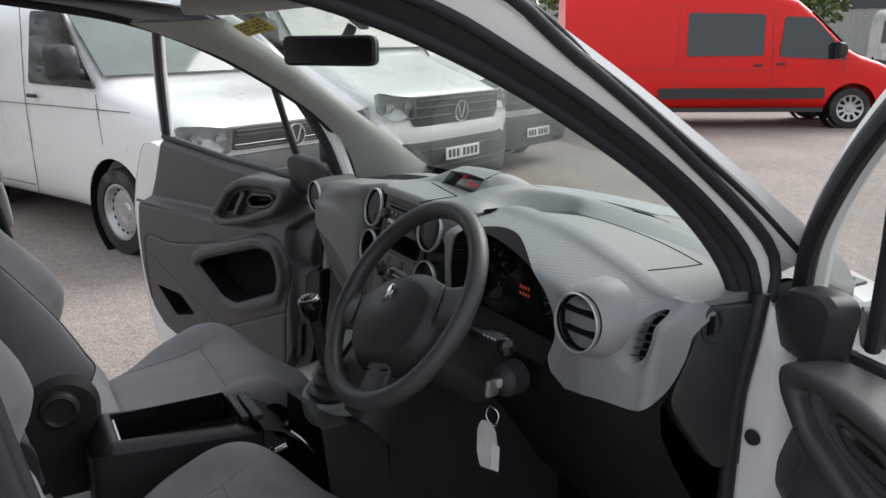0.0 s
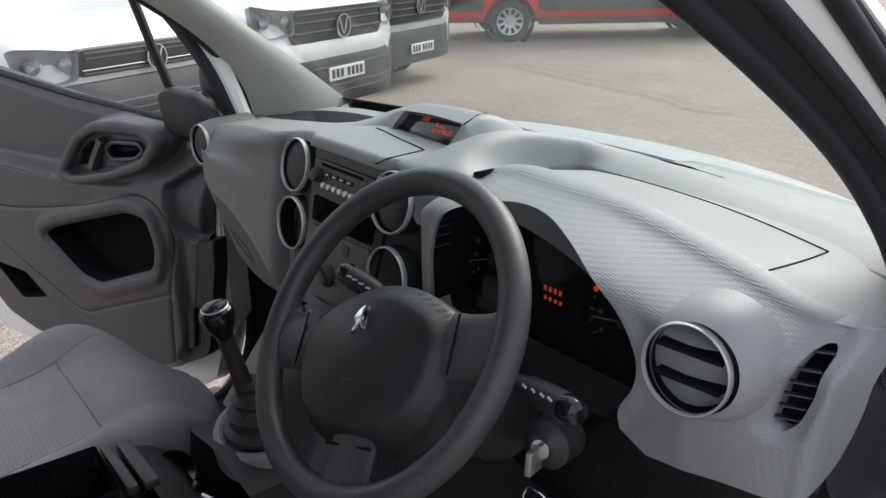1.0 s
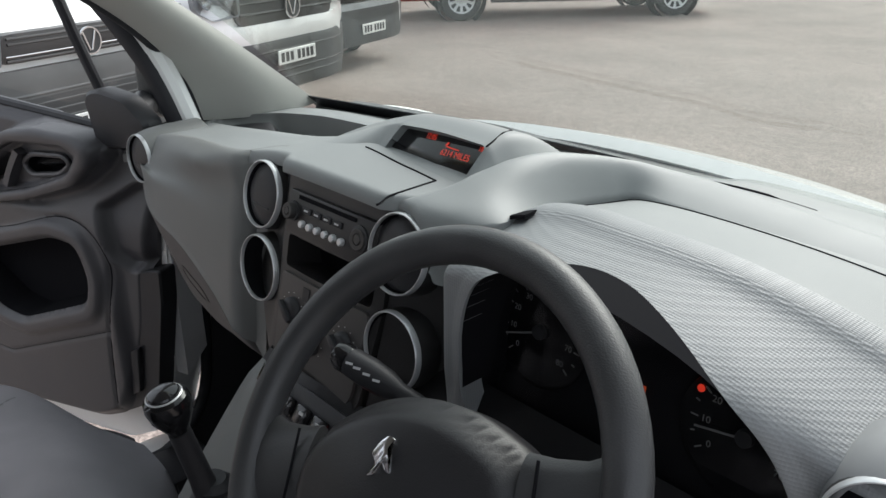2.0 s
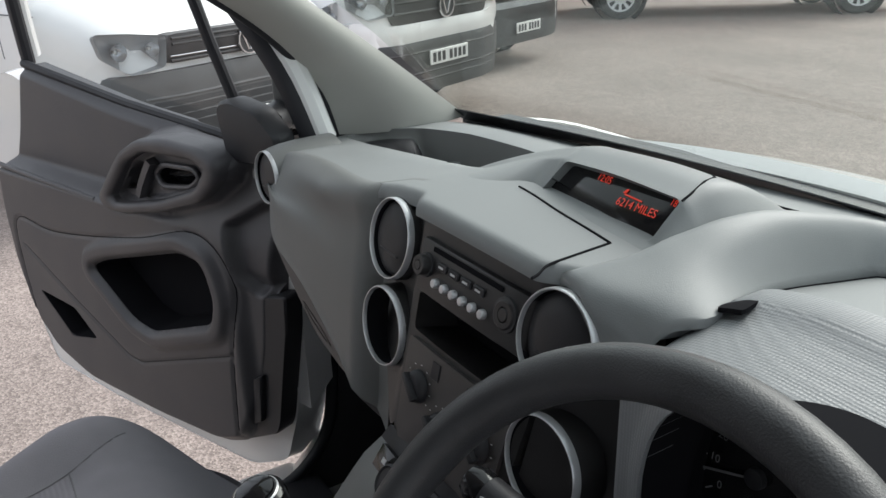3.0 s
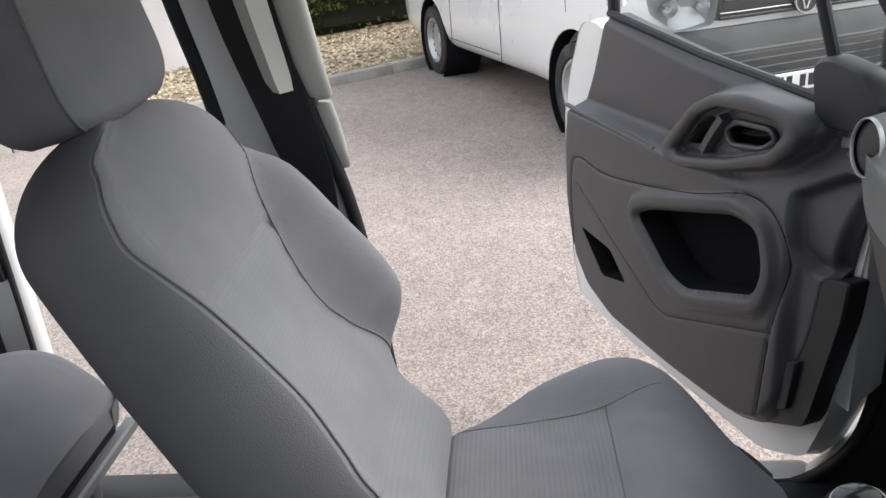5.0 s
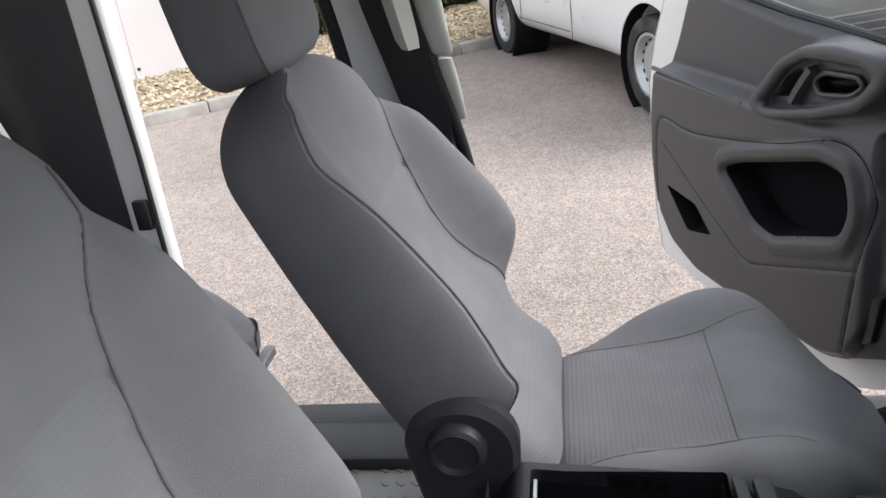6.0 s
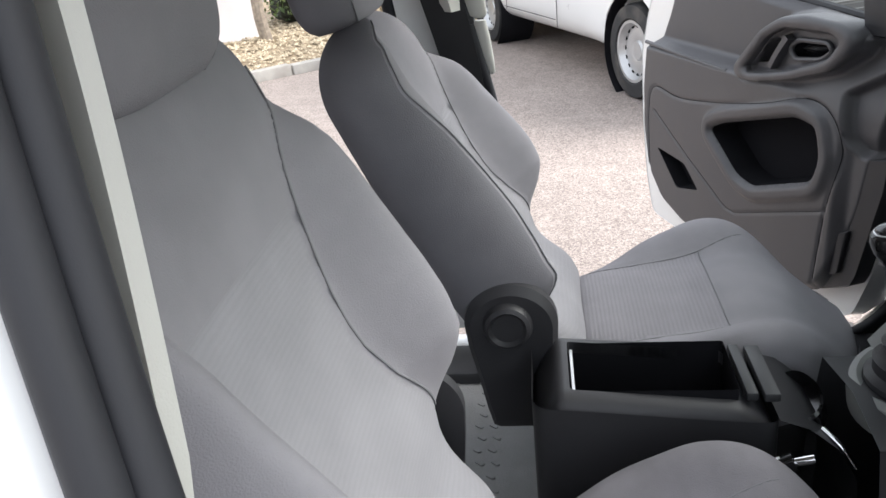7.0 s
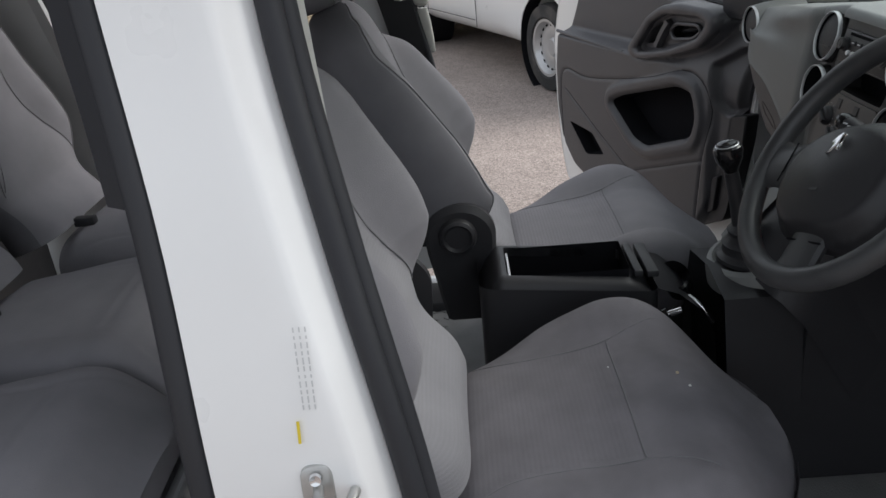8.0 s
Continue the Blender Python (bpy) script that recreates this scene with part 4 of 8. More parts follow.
radio = part("radio", box((-0.086, -0.028, -0.04), (0.094, 0.028, 0.006), 0.003, 2, stack_m(0.004, 1.228)), stack_black, dash, "black car radio with silver keys")
part("disc_slot", box((-0.058, -0.0025, 0.0), (0.058, 0.0025, 0.0015), 0.0005, 1, stack_m(0.0, 1.249, 0.0065)), pit_black, radio)
for x, r in ((-0.0675, 0.0105), (0.0675, 0.0135)):
    tall = 0.011 if x < 0 else 0.0045
    kn = part("knob", lathe([(r, 0.0), (r, tall * 0.75), (r * 0.9, tall), (r * 0.55, tall), (r * 0.5, tall - 0.001), (r * 0.42, tall + 0.0005), (0, tall + 0.0005)], stack_m(x, 1.23, 0.006), 28), stack_black, radio)
    part("collar", lathe([(r * 1.22, 0.0), (r * 1.2, 0.0025), (r, 0.003)], stack_m(x, 1.23, 0.006), 28), dark_paint, kn)
for k in range(6):
    x = -0.044 + 0.0162 * k
    part("key", lathe([(0.0048, 0), (0.0048, 0.004), (0.004, 0.0055), (0, 0.006)], stack_m(x, 1.2185, 0.006), 16), silver, radio, "round silver key")
for k in range(4):
    x = -0.038 + 0.021 * k
    part("button", box((-0.0085, -0.004, 0), (0.0085, 0.004, 0.003), 0.001, 1, stack_m(x, 1.236, 0.006)), black_plastic, radio)
    part("mark", box((-0.004, -0.001, 0), (0.004, 0.001, 0.0004), 0, 1, stack_m(x, 1.236, 0.009)), white_mark, radio)
# heater controls
heater = part("heater_panel", sheet(rounded([(-0.08, 1.152), (0.098, 1.152), (0.09, 1.05), (0.07, 1.02), (-0.045, 1.02), (-0.075, 1.05)], 0.008), [], 0.006, lambda u, v, w: stack_surf(u, v, w - 0.004), 0.004), heater_plastic, dash)
for x, z in ((-0.045, 1.110), (0.003, 1.087), (0.064, 1.104)):
    hk = part("knob", lathe([(0.0175, 0.0), (0.017, 0.004), (0.014, 0.008), (0.012, 0.009), (0, 0.009)], stack_m(x, z, 0.004), 30), black_plastic, heater)
    part("grip", box((-0.016, -0.004, 0.006), (0.016, 0.004, 0.015), 0.002, 2, stack_m(x, z, 0.004) @ pose(0, 0, 0, 0, 0, -35)), black_plastic, hk)
    for k in range(9):
        a = radians(-30 + 30 * k)
        part("mark", box((-0.0011, -0.0004, 0), (0.0011, 0.0004, 0.0004), 0, 1, stack_m(x + 0.0225 * math.cos(a), z + 0.0225 * math.sin(a), 0.0045)), white_mark, heater)
for x in (-0.02, 0.04):
    part("button", box((-0.007, -0.009, 0), (0.007, 0.009, 0.0012), 0.0005, 1, stack_m(x, 1.137, 0.004)), black_plastic, heater)

# display in its hooded hump
HB = curve((-0.31, 0.690), (-0.27, 0.640), (-0.22, 0.595), (-0.17, 0.578), (-0.126, 0.590), (-0.09, 0.617), (-0.05, 0.619), (0.016, 0.607), (0.10, 0.597), (0.14, 0.590), (0.20, 0.585))
HY = curve((-0.31, 0.694), (-0.27, 0.684), (-0.19, 0.679), (-0.13, 0.676), (-0.06, 0.663), (-0.036, 0.655), (0.04, 0.646), (0.131, 0.640), (0.20, 0.650))
HZ = curve((-0.31, 1.226), (-0.27, 1.241), (-0.24, 1.254), (-0.19, 1.274), (-0.13, 1.296), (-0.06, 1.316), (-0.036, 1.3205), (0.04, 1.327), (0.11, 1.3275), (0.131, 1.325), (0.145, 1.310), (0.16, 1.290), (0.20, 1.24))
LIP_Y, LIP_Z = curve((-0.31, 0.691), (-0.06, 0.631), (0.125, 0.612), (0.20, 0.612)), curve((-0.31, 1.22), (-0.06, 1.281), (0.125, 1.291), (0.20, 1.27))


def hump_surf(u, v, w):
    """The display hood: from the lid up over its brow and down towards the glass."""
    yb, y2, z2 = HB(u), HY(u), HZ(u)
    zb = top_height(u, yb) - 0.0015
    own = smooth(-0.10, -0.066, u) * smooth(0.15, 0.128, u)
    y1 = LIP_Y(u) * own + (yb + 0.12 * (y2 - yb)) * (1 - own)
    z1 = LIP_Z(u) * own + (zb + 0.10 * (z2 - zb)) * (1 - own)
    t = np.clip((v - 0.10) / 0.10, 0, 1)
    end = 0.80 + 0.13 * smooth(-0.20, -0.08, u)
    low = 1.16 + 0.055 * smooth(-0.20, -0.08, u)
    y = np.where(v < 0.04, yb + (y1 - yb) * v / 0.04, np.where(v < 0.10, y1 + (y2 - y1) * (v - 0.04) / 0.06, y2 + (end - y2) * t))
    back = z2 + 0.006 * smooth(0, 0.12, t) - (z2 + 0.006 - low) * smooth(0.12, 1.0, t)
    z = np.where(v < 0.04, zb + (z1 - zb) * v / 0.04, np.where(v < 0.10, z1 + (z2 - z1) * (v - 0.04) / 0.06, back))
    return u, y + 0.8 * w, z - 0.55 * w * (v > 0.07)


opening_hole = rounded([(-0.056, 0.040), (0.122, 0.040), (0.1295, 0.0985), (-0.037, 0.0985)], 0.006)
part("display_hood", sheet([(-0.305, 0), (0.19, 0), (0.19, 0.2), (-0.305, 0.2)], [opening_hole], 0.0035, hump_surf, 0.016), dash_grey, dash, "pale grey display hood", sharp=38)
part("gap_line", tube([tuple(float(c) for c in hump_surf(np.array(a), np.array(b), np.array(0.0))) for a, b in ((0.130, 0.0995), (0.128, 0.104), (0.122, 0.112), (0.112, 0.121), (0.100, 0.124), (0.08, 0.1255), (0.05, 0.126))], [0.0012, 0.0012, 0.0012, 0.0012, 0.0009, 0.0006, 0.0002], 6), pit_black, dash)
DSP = frame_at((0.042, 0.6413, 1.2984), (0.992, -0.1115, 0.0557), (0.0204, 0.5863, 0.8098))
dsp = part("display", box((-0.100, -0.036, -0.005), (0.0865, 0.030, 0.0), 0.002, 2, DSP), black_gloss, dash, "dark trip display with red characters")


def text_part(words, size, m, mat_, parent, name="writing", align="LEFT"):
    cu = bpy.data.curves.new(name, "FONT")
    cu.body, cu.size, cu.align_x, cu.align_y = words, size, align, "CENTER"
    tmp = bpy.data.objects.new(name, cu)
    me = bpy.data.meshes.new_from_object(tmp)
    bpy.data.objects.remove(tmp)
    me.transform(m)
    return part(name, me, mat_, parent, flat=True)


text_part("12:05", 0.0105, DSP @ pose(-0.034, 0.0200, 0.0010) @ Matrix.Diagonal((0.95, 1, 1, 1)), red_glow, dsp)
text_part("6214 MILES", 0.0115, DSP @ pose(0.0080, 0.0045, 0.0010) @ Matrix.Diagonal((1.04, 1, 1, 1)), red_glow, dsp)
text_part("18", 0.009, DSP @ pose(0.072, 0.0195, 0.0010), red_glow, dsp)
icon = part("icon", box((-0.010, -0.0012, 0), (0.016, 0.0002, 0.0004), 0, 1, DSP @ pose(0.024, 0.0125, 0.0010, 0, 0, -3)), red_glow, dsp)
part("spout", prism([(-0.013, 0.001), (-0.009, 0.001), (-0.007, 0.0055), (-0.010, 0.0055)], 0.0004, DSP @ pose(0.024, 0.0125, 0.0010)), red_glow, icon)

# textured driver fascia with the instrument opening and the vent pod
gauge_hole = [(p.x, p.y) for p in spline([(0.253, 1.13, 0), (0.252, 1.19, 0), (0.264, 1.238, 0), (0.29, 1.266, 0), (0.34, 1.280, 0), (0.42, 1.277, 0), (0.50, 1.257, 0), (0.556, 1.226, 0), (0.585, 1.185, 0), (0.586, 1.150, 0), (0.566, 1.115, 0), (0.545, 1.085, 0), (0.50, 1.062, 0), (0.38, 1.055, 0), (0.26, 1.06, 0), (0.238, 1.085, 0)], 140, closed=True)]
side_slot = rounded([(0.726, 1.226), (0.735, 1.231), (0.744, 1.224), (0.742, 1.188), (0.735, 1.160), (0.724, 1.148), (0.711, 1.154), (0.714, 1.19)], 0.006)


def fascia_surf(u, v, w):
    top = FASCIA_TOP(u)
    roll = smooth(0.045, 0.0, top - v)
    bx_, by_, q = bend(u)
    y = 0.487 + 0.11 * roll ** 2 * (1 - 0.5 * smooth(0.62, 0.74, u)) + by_ + 0.14 * (v - 1.19) * smooth(0.66, 0.76, u) + 0.10 * np.maximum(1.14 - v, 0) * (1 - smooth(0.62, 0.70, u))
    y = y + 0.03 * smooth(0.225, 0.205, u)
    # lip round the instrument opening
    g = edge_gap(u, v, gauge_hole)[0]
    y = y - 0.006 * smooth(0.02, 0.0, g)
    # hollow leading into the side slot
    h = edge_gap(u, v, side_slot)[0]
    y = y + 0.008 * smooth(0.014, 0.0, h)
    return bx_ - w * np.sin(q), y + w * np.cos(q), v


def follow(pts):
    return [(u, (v - 1.06) / (float(FASCIA_TOP(np.array(u))) - 1.06) * 0.2) for u, v in pts]


opening = spline([(a, b, 0) for a, b in ((0.566, 1.085), (0.568, 1.115), (0.586, 1.150), (0.585, 1.185), (0.556, 1.226), (0.50, 1.257), (0.42, 1.277), (0.34, 1.280), (0.29, 1.266), (0.264, 1.238), (0.252, 1.19), (0.253, 1.13), (0.258, 1.08))], 120)
right_end = spline([(a, b, 0) for a, b in ((0.788, 1.2325), (0.806, 1.222), (0.812, 1.19), (0.806, 1.155), (0.788, 1.118), (0.760, 1.094), (0.735, 1.083), (0.69, 1.082), (0.64, 1.076), (0.60, 1.069))], 50)
left_end = spline([(a, b, 0) for a, b in ((0.212, 1.08), (0.208, 1.16), (0.207, 1.22), (0.211, 1.262))], 20)
fascia_outline = [(u, 0.2) for u in np.linspace(0.224, 0.780, 90)] + follow([(p.x, p.y) for p in right_end + opening + left_end])
part("fascia", sheet(fascia_outline, [follow(side_slot)], 0.004, lambda u, q, w: fascia_surf(u, 1.06 + q / 0.2 * (FASCIA_TOP(u) - 1.06), w), 0.03), fascia_grey, dash, "pale grey finely textured driver fascia", sharp=60)
# side demister slot
sx_, sy_, sz_ = fascia_surf(np.array([0.700, 0.752, 0.752, 0.700]), np.array([1.14, 1.14, 1.24, 1.24]), np.full(4, 0.020))
part("slot_back", mesh_from(list(zip(sx_.tolist(), sy_.tolist(), sz_.tolist())), [(0, 1, 2, 3)]), pit_black, dash)
for k in range(6):
    z = 1.160 + 0.0125 * k
    q0, q1 = (Vector([float(c) for c in fascia_surf(np.array(a), np.array(z), np.array(0.006))]) for a in (0.713 + 0.0024 * k, 0.735 + 0.0016 * k))
    part("slat", box((0, -0.0009, -0.010), ((q1 - q0).length, 0.0009, 0.002), 0.0004, 1, frame_at(q0, q1 - q0, (0, 0.3, 0.95))), dark_paint, dash)
# cluster
cluster = part("instrument_cluster", sheet([(0.37 + (a - 0.37) * 1.01, 1.19 + (b - 1.19) * 1.01) for a, b in gauge_hole], [], 0.02, lambda u, v, w: (u, 0.545 + 0.12 * (v - 1.1) + w, v), 0.004), pit_black, dash, "dark instrument cluster")
part("binnacle_wall", sheet([(0.0, 0.0), (1.0, 0.0), (1.0, 1.0), (0.0, 1.0)], [], 0.02, lambda u, v, w: (np.interp(u, np.linspace(0, 1, len(gauge_hole) + 1), [p[0] for p in gauge_hole] + [gauge_hole[0][0]]) * 1.0, 0.485 + 0.075 * v, np.interp(u, np.linspace(0, 1, len(gauge_hole) + 1), [p[1] for p in gauge_hole] + [gauge_hole[0][1]]))), pit_black, dash)


def cl(x, z, out=0.003):
    return facing((x, 0.545 + 0.12 * (z - 1.1) - out, z), (0, -1, 0.12))


for cx, cz, r, a0, a1, n, needle in ((0.295, 1.185, 0.050, 220, -40, 9, 200), (0.515, 1.175, 0.05, 215, -30, 8, 190)):
    dial = part("dial", lathe([(0, 0.0), (r * 1.15, 0.0), (r * 1.18, 0.003), (r * 1.2, 0.0)], cl(cx, cz, 0.002), 48), black_gloss, cluster)
    for k in range(n * 2 - 1):
        a = radians(a0 + (a1 - a0) * k / (2 * n - 2))
        ln = 0.007 if k % 2 == 0 else 0.004
        part("mark", box((r - ln, -0.0006, 0.0), (r, 0.0006, 0.0005), 0, 1, cl(cx, cz, 0.003) @ pose(0, 0, 0, 0, 0, math.degrees(a))), dial_mark, dial)
    for k in range(n):
        a = radians(a0 + (a1 - a0) * k / (n - 1))
        text_part(str(k * 10), 0.009, cl(cx + (r - 0.014) * math.cos(a), cz + (r - 0.014) * math.sin(a), 0.0032), dial_mark, dial, "numeral", "CENTER")
    part("needle", box((0.006, -0.0009, 0.003), (r - 0.006, 0.0009, 0.0045), 0.0003, 1, cl(cx, cz, 0.003) @ pose(0, 0, 0, 0, 0, needle)), dial_mark, dial, "white needle")
    part("needle_hub", lathe([(0.008, 0), (0.0075, 0.005), (0, 0.006)], cl(cx, cz, 0.003), 24), black_plastic, dial)
for k in range(4):
    part("mark_bars", box((-0.0022, -0.003, 0), (0.0022, 0.003, 0.0006), 0, 1, cl(0.392 + 0.0085 * k, 1.176)), amber_glow, cluster)
    part("mark_bars", box((-0.0022, -0.0024, 0), (0.0022, 0.0024, 0.0006), 0, 1, cl(0.394 + 0.0085 * k, 1.164)), amber_glow, cluster)
part("warning_lamp", lathe([(0.0035, 0), (0.0035, 0.0008), (0, 0.001)], cl(0.470, 1.200), 14), red_glow, cluster, "small red warning lamp")
glass = part("cluster_glass", sheet([(0.37 + (a - 0.37) * 0.99, 1.19 + (b - 1.19) * 0.99) for a, b in gauge_hole], [], 0.03, lambda u, v, w: (u, 0.52 + 0.20 * (v - 1.1) + w, v)), clear_cover, cluster)
glass.visible_shadow = False

# driver's round vent in its silver pod
DV = facing((0.648, 0.474, 1.200), (0.10, -0.99, 0.10))
part("vent_pod", lathe([(0.0445, 0.0), (0.050, -0.006), (0.0565, -0.018), (0.061, -0.034), (0.064, -0.06)], DV @ pose(0.008, 0.004, 0), 48), pod_silver, dash, "satin silver vent pod")
vent(DV, 0.046, slats=2, closed_disc=False, deep=0.035)
# dark end piece beside the fascia, with its pull
EM = frame_at((0.757, 0.600, 0), (0.20, 0.98, 0), (0, 0, 1))
end_o = rounded([(0.002, 1.232), (0.12, 1.225), (0.20, 1.18), (0.20, 0.95), (0.06, 0.96), (0.000, 1.04), (-0.026, 1.085), (-0.012, 1.13), (0.008, 1.18)], 0.016)
part("dash_end", loft([[EM @ Vector((a, b, d)) for a, b in end_o] for d in (-0.035, -0.004)] + [[EM @ Vector((0.08 + (a - 0.08) * 0.95, 1.10 + (b - 1.10) * 0.96, 0.0)) for a, b in end_o]]), dash_dark, dash, "dark grey dash end panel", sharp=50)
GM = EM @ pose(0.034, 1.203, 0.0) @ Matrix.Diagonal((0.72, 1.15, 1, 1))
part("end_grip", lathe([(0.026, -0.002), (0.025, 0.004), (0.021, 0.005), (0.019, 0.002), (0.018, -0.006), (0, -0.006)], GM, 28), dash_dark, dash)
part("grip_tab", loft([[GM @ Vector((x - 0.004, y, z)) for y, z in ((-0.016, -0.004), (0.016, -0.004), (0.012, 0.006), (-0.012, 0.006))] for x in (-0.006, 0.003, 0.006)]), black_gloss, dash)
# black lower dash ahead of the driver's knees
lower = []
for x in np.linspace(0.14, 0.755, 16):
    e = float(smooth(0.62, 0.785, np.array(x)))
    lower.append([(x, y, z) for y, z in ((0.52 + 0.06 * e, 1.12), (0.495 + 0.06 * e, 1.085), (0.50 + 0.06 * e, 1.04), (0.54 + 0.05 * e, 0.98), (0.60 + 0.04 * e, 0.90), (0.68, 0.80), (0.80, 0.62))])
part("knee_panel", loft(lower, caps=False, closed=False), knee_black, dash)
part("console_side", strip([[(0.12, 0.52, 1.10), (0.13, 0.45, 0.95), (0.135, 0.40, 0.82), (0.14, 0.40, 0.50)], [(0.12, 0.85, 1.10), (0.13, 0.85, 0.95), (0.135, 0.85, 0.82), (0.14, 0.85, 0.50)]], 10, 0.01), black_plastic, dash)
part("console_side", strip([[(-0.12, 0.52, 1.05), (-0.13, 0.45, 0.95), (-0.135, 0.40, 0.82), (-0.14, 0.40, 0.50)], [(-0.12, 0.85, 1.05), (-0.13, 0.85, 0.95), (-0.135, 0.85, 0.82), (-0.14, 0.85, 0.50)]], 10, 0.01), black_plastic, dash)
# fine gap lines of the driver's cover
for pts in ([(0.221, 0.796), (0.298, 0.795), (0.387, 0.787), (0.50, 0.768), (0.641, 0.740)], [(0.641, 0.740), (0.640, 0.70), (0.636, 0.65), (0.630, 0.597)], [(0.231, 0.575), (0.222, 0.605), (0.212, 0.661), (0.209, 0.717), (0.213, 0.765), (0.221, 0.796)]):
    part("gap_line", tube([on_top(p.x, p.y, 0.0004) for p in resample(spline([(a, b, 0) for a, b in pts], 30), 30)], 0.0010, 6), pit_black, dash)
part("cover_notch", sheet(rounded([(0.229, 0.572), (0.221, 0.604), (0.233, 0.607), (0.246, 0.598), (0.252, 0.572)], 0.004), [], 0.004, lambda u, v, w: (u, v, top_height(u, v) + 0.0012 - w), 0.004), pit_black, dash)
# demister slot along the foot of the windscreen, and the alarm lamp lid at its end
slot_line = [(x, 0.965 - 0.36 * x * x) for x in np.linspace(-0.25, 0.40, 40)]
part("demister_slot", tube([(x, y, float(top_height(np.array([x]), np.array([y]))[0]) + 0.0005) for x, y in slot_line], [0.0004] * 4 + [0.0022] * 32 + [0.0004] * 4, 8), pit_black, dash)
part("corner_lid", lathe([(0.032, -0.002), (0.032, 0.001), (0.030, 0.002), (0, 0.003)], facing((0.70, 0.80, float(top_height(np.array([0.70]), np.array([0.80]))[0])), (0, -0.1, 1)), 32), dash_grey, dash)

# steering wheel
WC, TH = Vector((0.358, 0.325, 1.176)), 0.64
WN = Vector((0, -math.cos(TH), math.sin(TH)))
WM = facing(WC, WN)
WR = WM @ pose(0, 0, 0, 0, 0, 20)
wheel = thing("steering_wheel", "worn black three-spoke steering wheel turned slightly", "steering wheel", WC)
ring = [WM @ Vector((0.182 * math.cos(a), 0.182 * math.sin(a), 0)) for a in np.linspace(0, 2 * math.pi, 72, endpoint=False)]
part("rim", tube(ring, 0.0165, 18, closed=True), wheel_black, wheel)


def hub():
    outline = rounded([(-0.100, 0.024), (-0.055, 0.047), (-0.02, 0.055), (0.02, 0.055), (0.055, 0.047), (0.100, 0.024), (0.119, -0.01), (0.116, -0.06), (0.096, -0.10), (0.055, -0.126), (-0.055, -0.126), (-0.096, -0.10), (-0.116, -0.06), (-0.119, -0.01)], 0.025)

    def surf(u, v, w):
        d = inset(u, v, outline)
        h = -0.014 + 0.022 * smooth(0.0, 0.022, d) + 0.022 * np.exp(-((u / 0.10) ** 2 + ((v + 0.03) / 0.085) ** 2)) - w
        P = [WR @ Vector((a, b, c)) for a, b, c in zip(u, v, h)]
        return np.array([p.x for p in P]), np.array([p.y for p in P]), np.array([p.z for p in P])

    return sheet(outline, [], 0.006, surf, 0.03)


pad = part("hub", hub(), pad_black, wheel, "grained black horn pad", sharp=60)
for s in (1, -1):
    arm = []
    for x, y, t in ((0.104, -0.014, 0.038), (0.125, -0.014, 0.036), (0.150, -0.013, 0.036), (0.168, -0.012, 0.042), (0.180, -0.011, 0.048)):
        arm.append([WR @ Vector((s * x, y + t * math.cos(a), -0.006 + 0.013 * math.sin(a))) for a in np.linspace(0, 2 * math.pi, 16, endpoint=False)])
    part("spoke", loft(arm), wheel_black, wheel, "side spoke")
    part("seam", tube([WR @ Vector((s * 0.1195, y, 0.0075)) for y in (0.018, 0.0, -0.02, -0.045)], 0.0013, 6), pit_black, wheel)
stem = []
for y, t in ((-0.108, 0.034), (-0.130, 0.032), (-0.155, 0.033), (-0.170, 0.039), (-0.180, 0.046)):
    stem.append([WR @ Vector((t * math.cos(a), y, -0.008 + 0.012 * math.copysign(abs(math.sin(a)) ** 0.6, math.sin(a)))) for a in np.linspace(0, 2 * math.pi, 16, endpoint=False)])
part("spoke", loft(stem), wheel_black, wheel, "wide lower spoke")
part("seam", tube([WR @ Vector((x, -0.127, 0.002)) for x in (-0.035, -0.012, 0.012, 0.035)], 0.0016, 6), pit_black, wheel)
# plain badge in the middle of the pad
badge = rounded([(-0.012, -0.016), (-0.004, -0.006), (-0.010, 0.002), (-0.004, 0.010), (0.004, 0.016), (0.012, 0.013), (0.006, 0.006), (0.010, -0.002), (0.012, -0.012), (0.006, -0.010), (0.002, -0.004), (-0.004, -0.014)], 0.002, 3)
part("badge", prism(badge, 0.003, WR @ pose(0, 0.004, 0.0285), 0.001), chrome, pad, "small chrome badge")
part("mark_bars", box((-0.008, -0.002, 0), (0.008, 0.002, 0.0006), 0, 1, WR @ pose(0.0, -0.062, 0.0270)), dark_paint, pad)

# column, stalks, ignition lock, keys
column = thing("steering_column", "black plastic steering column shroud with stalks", "steering column", WC - WN * 0.08)
part("shroud", loft([[WM @ Vector((a * k * 1.45, b * k * 1.1 - 0.016, z)) for a, b in rounded([(-0.055, 0.04), (0.055, 0.04), (0.06, -0.04), (0.03, -0.07), (-0.03, -0.07), (-0.06, -0.04)], 0.02)] for z, k in ((-0.03, 0.85), (-0.05, 1.0), (-0.12, 1.05), (-0.22, 1.0))]), black_plastic, column)


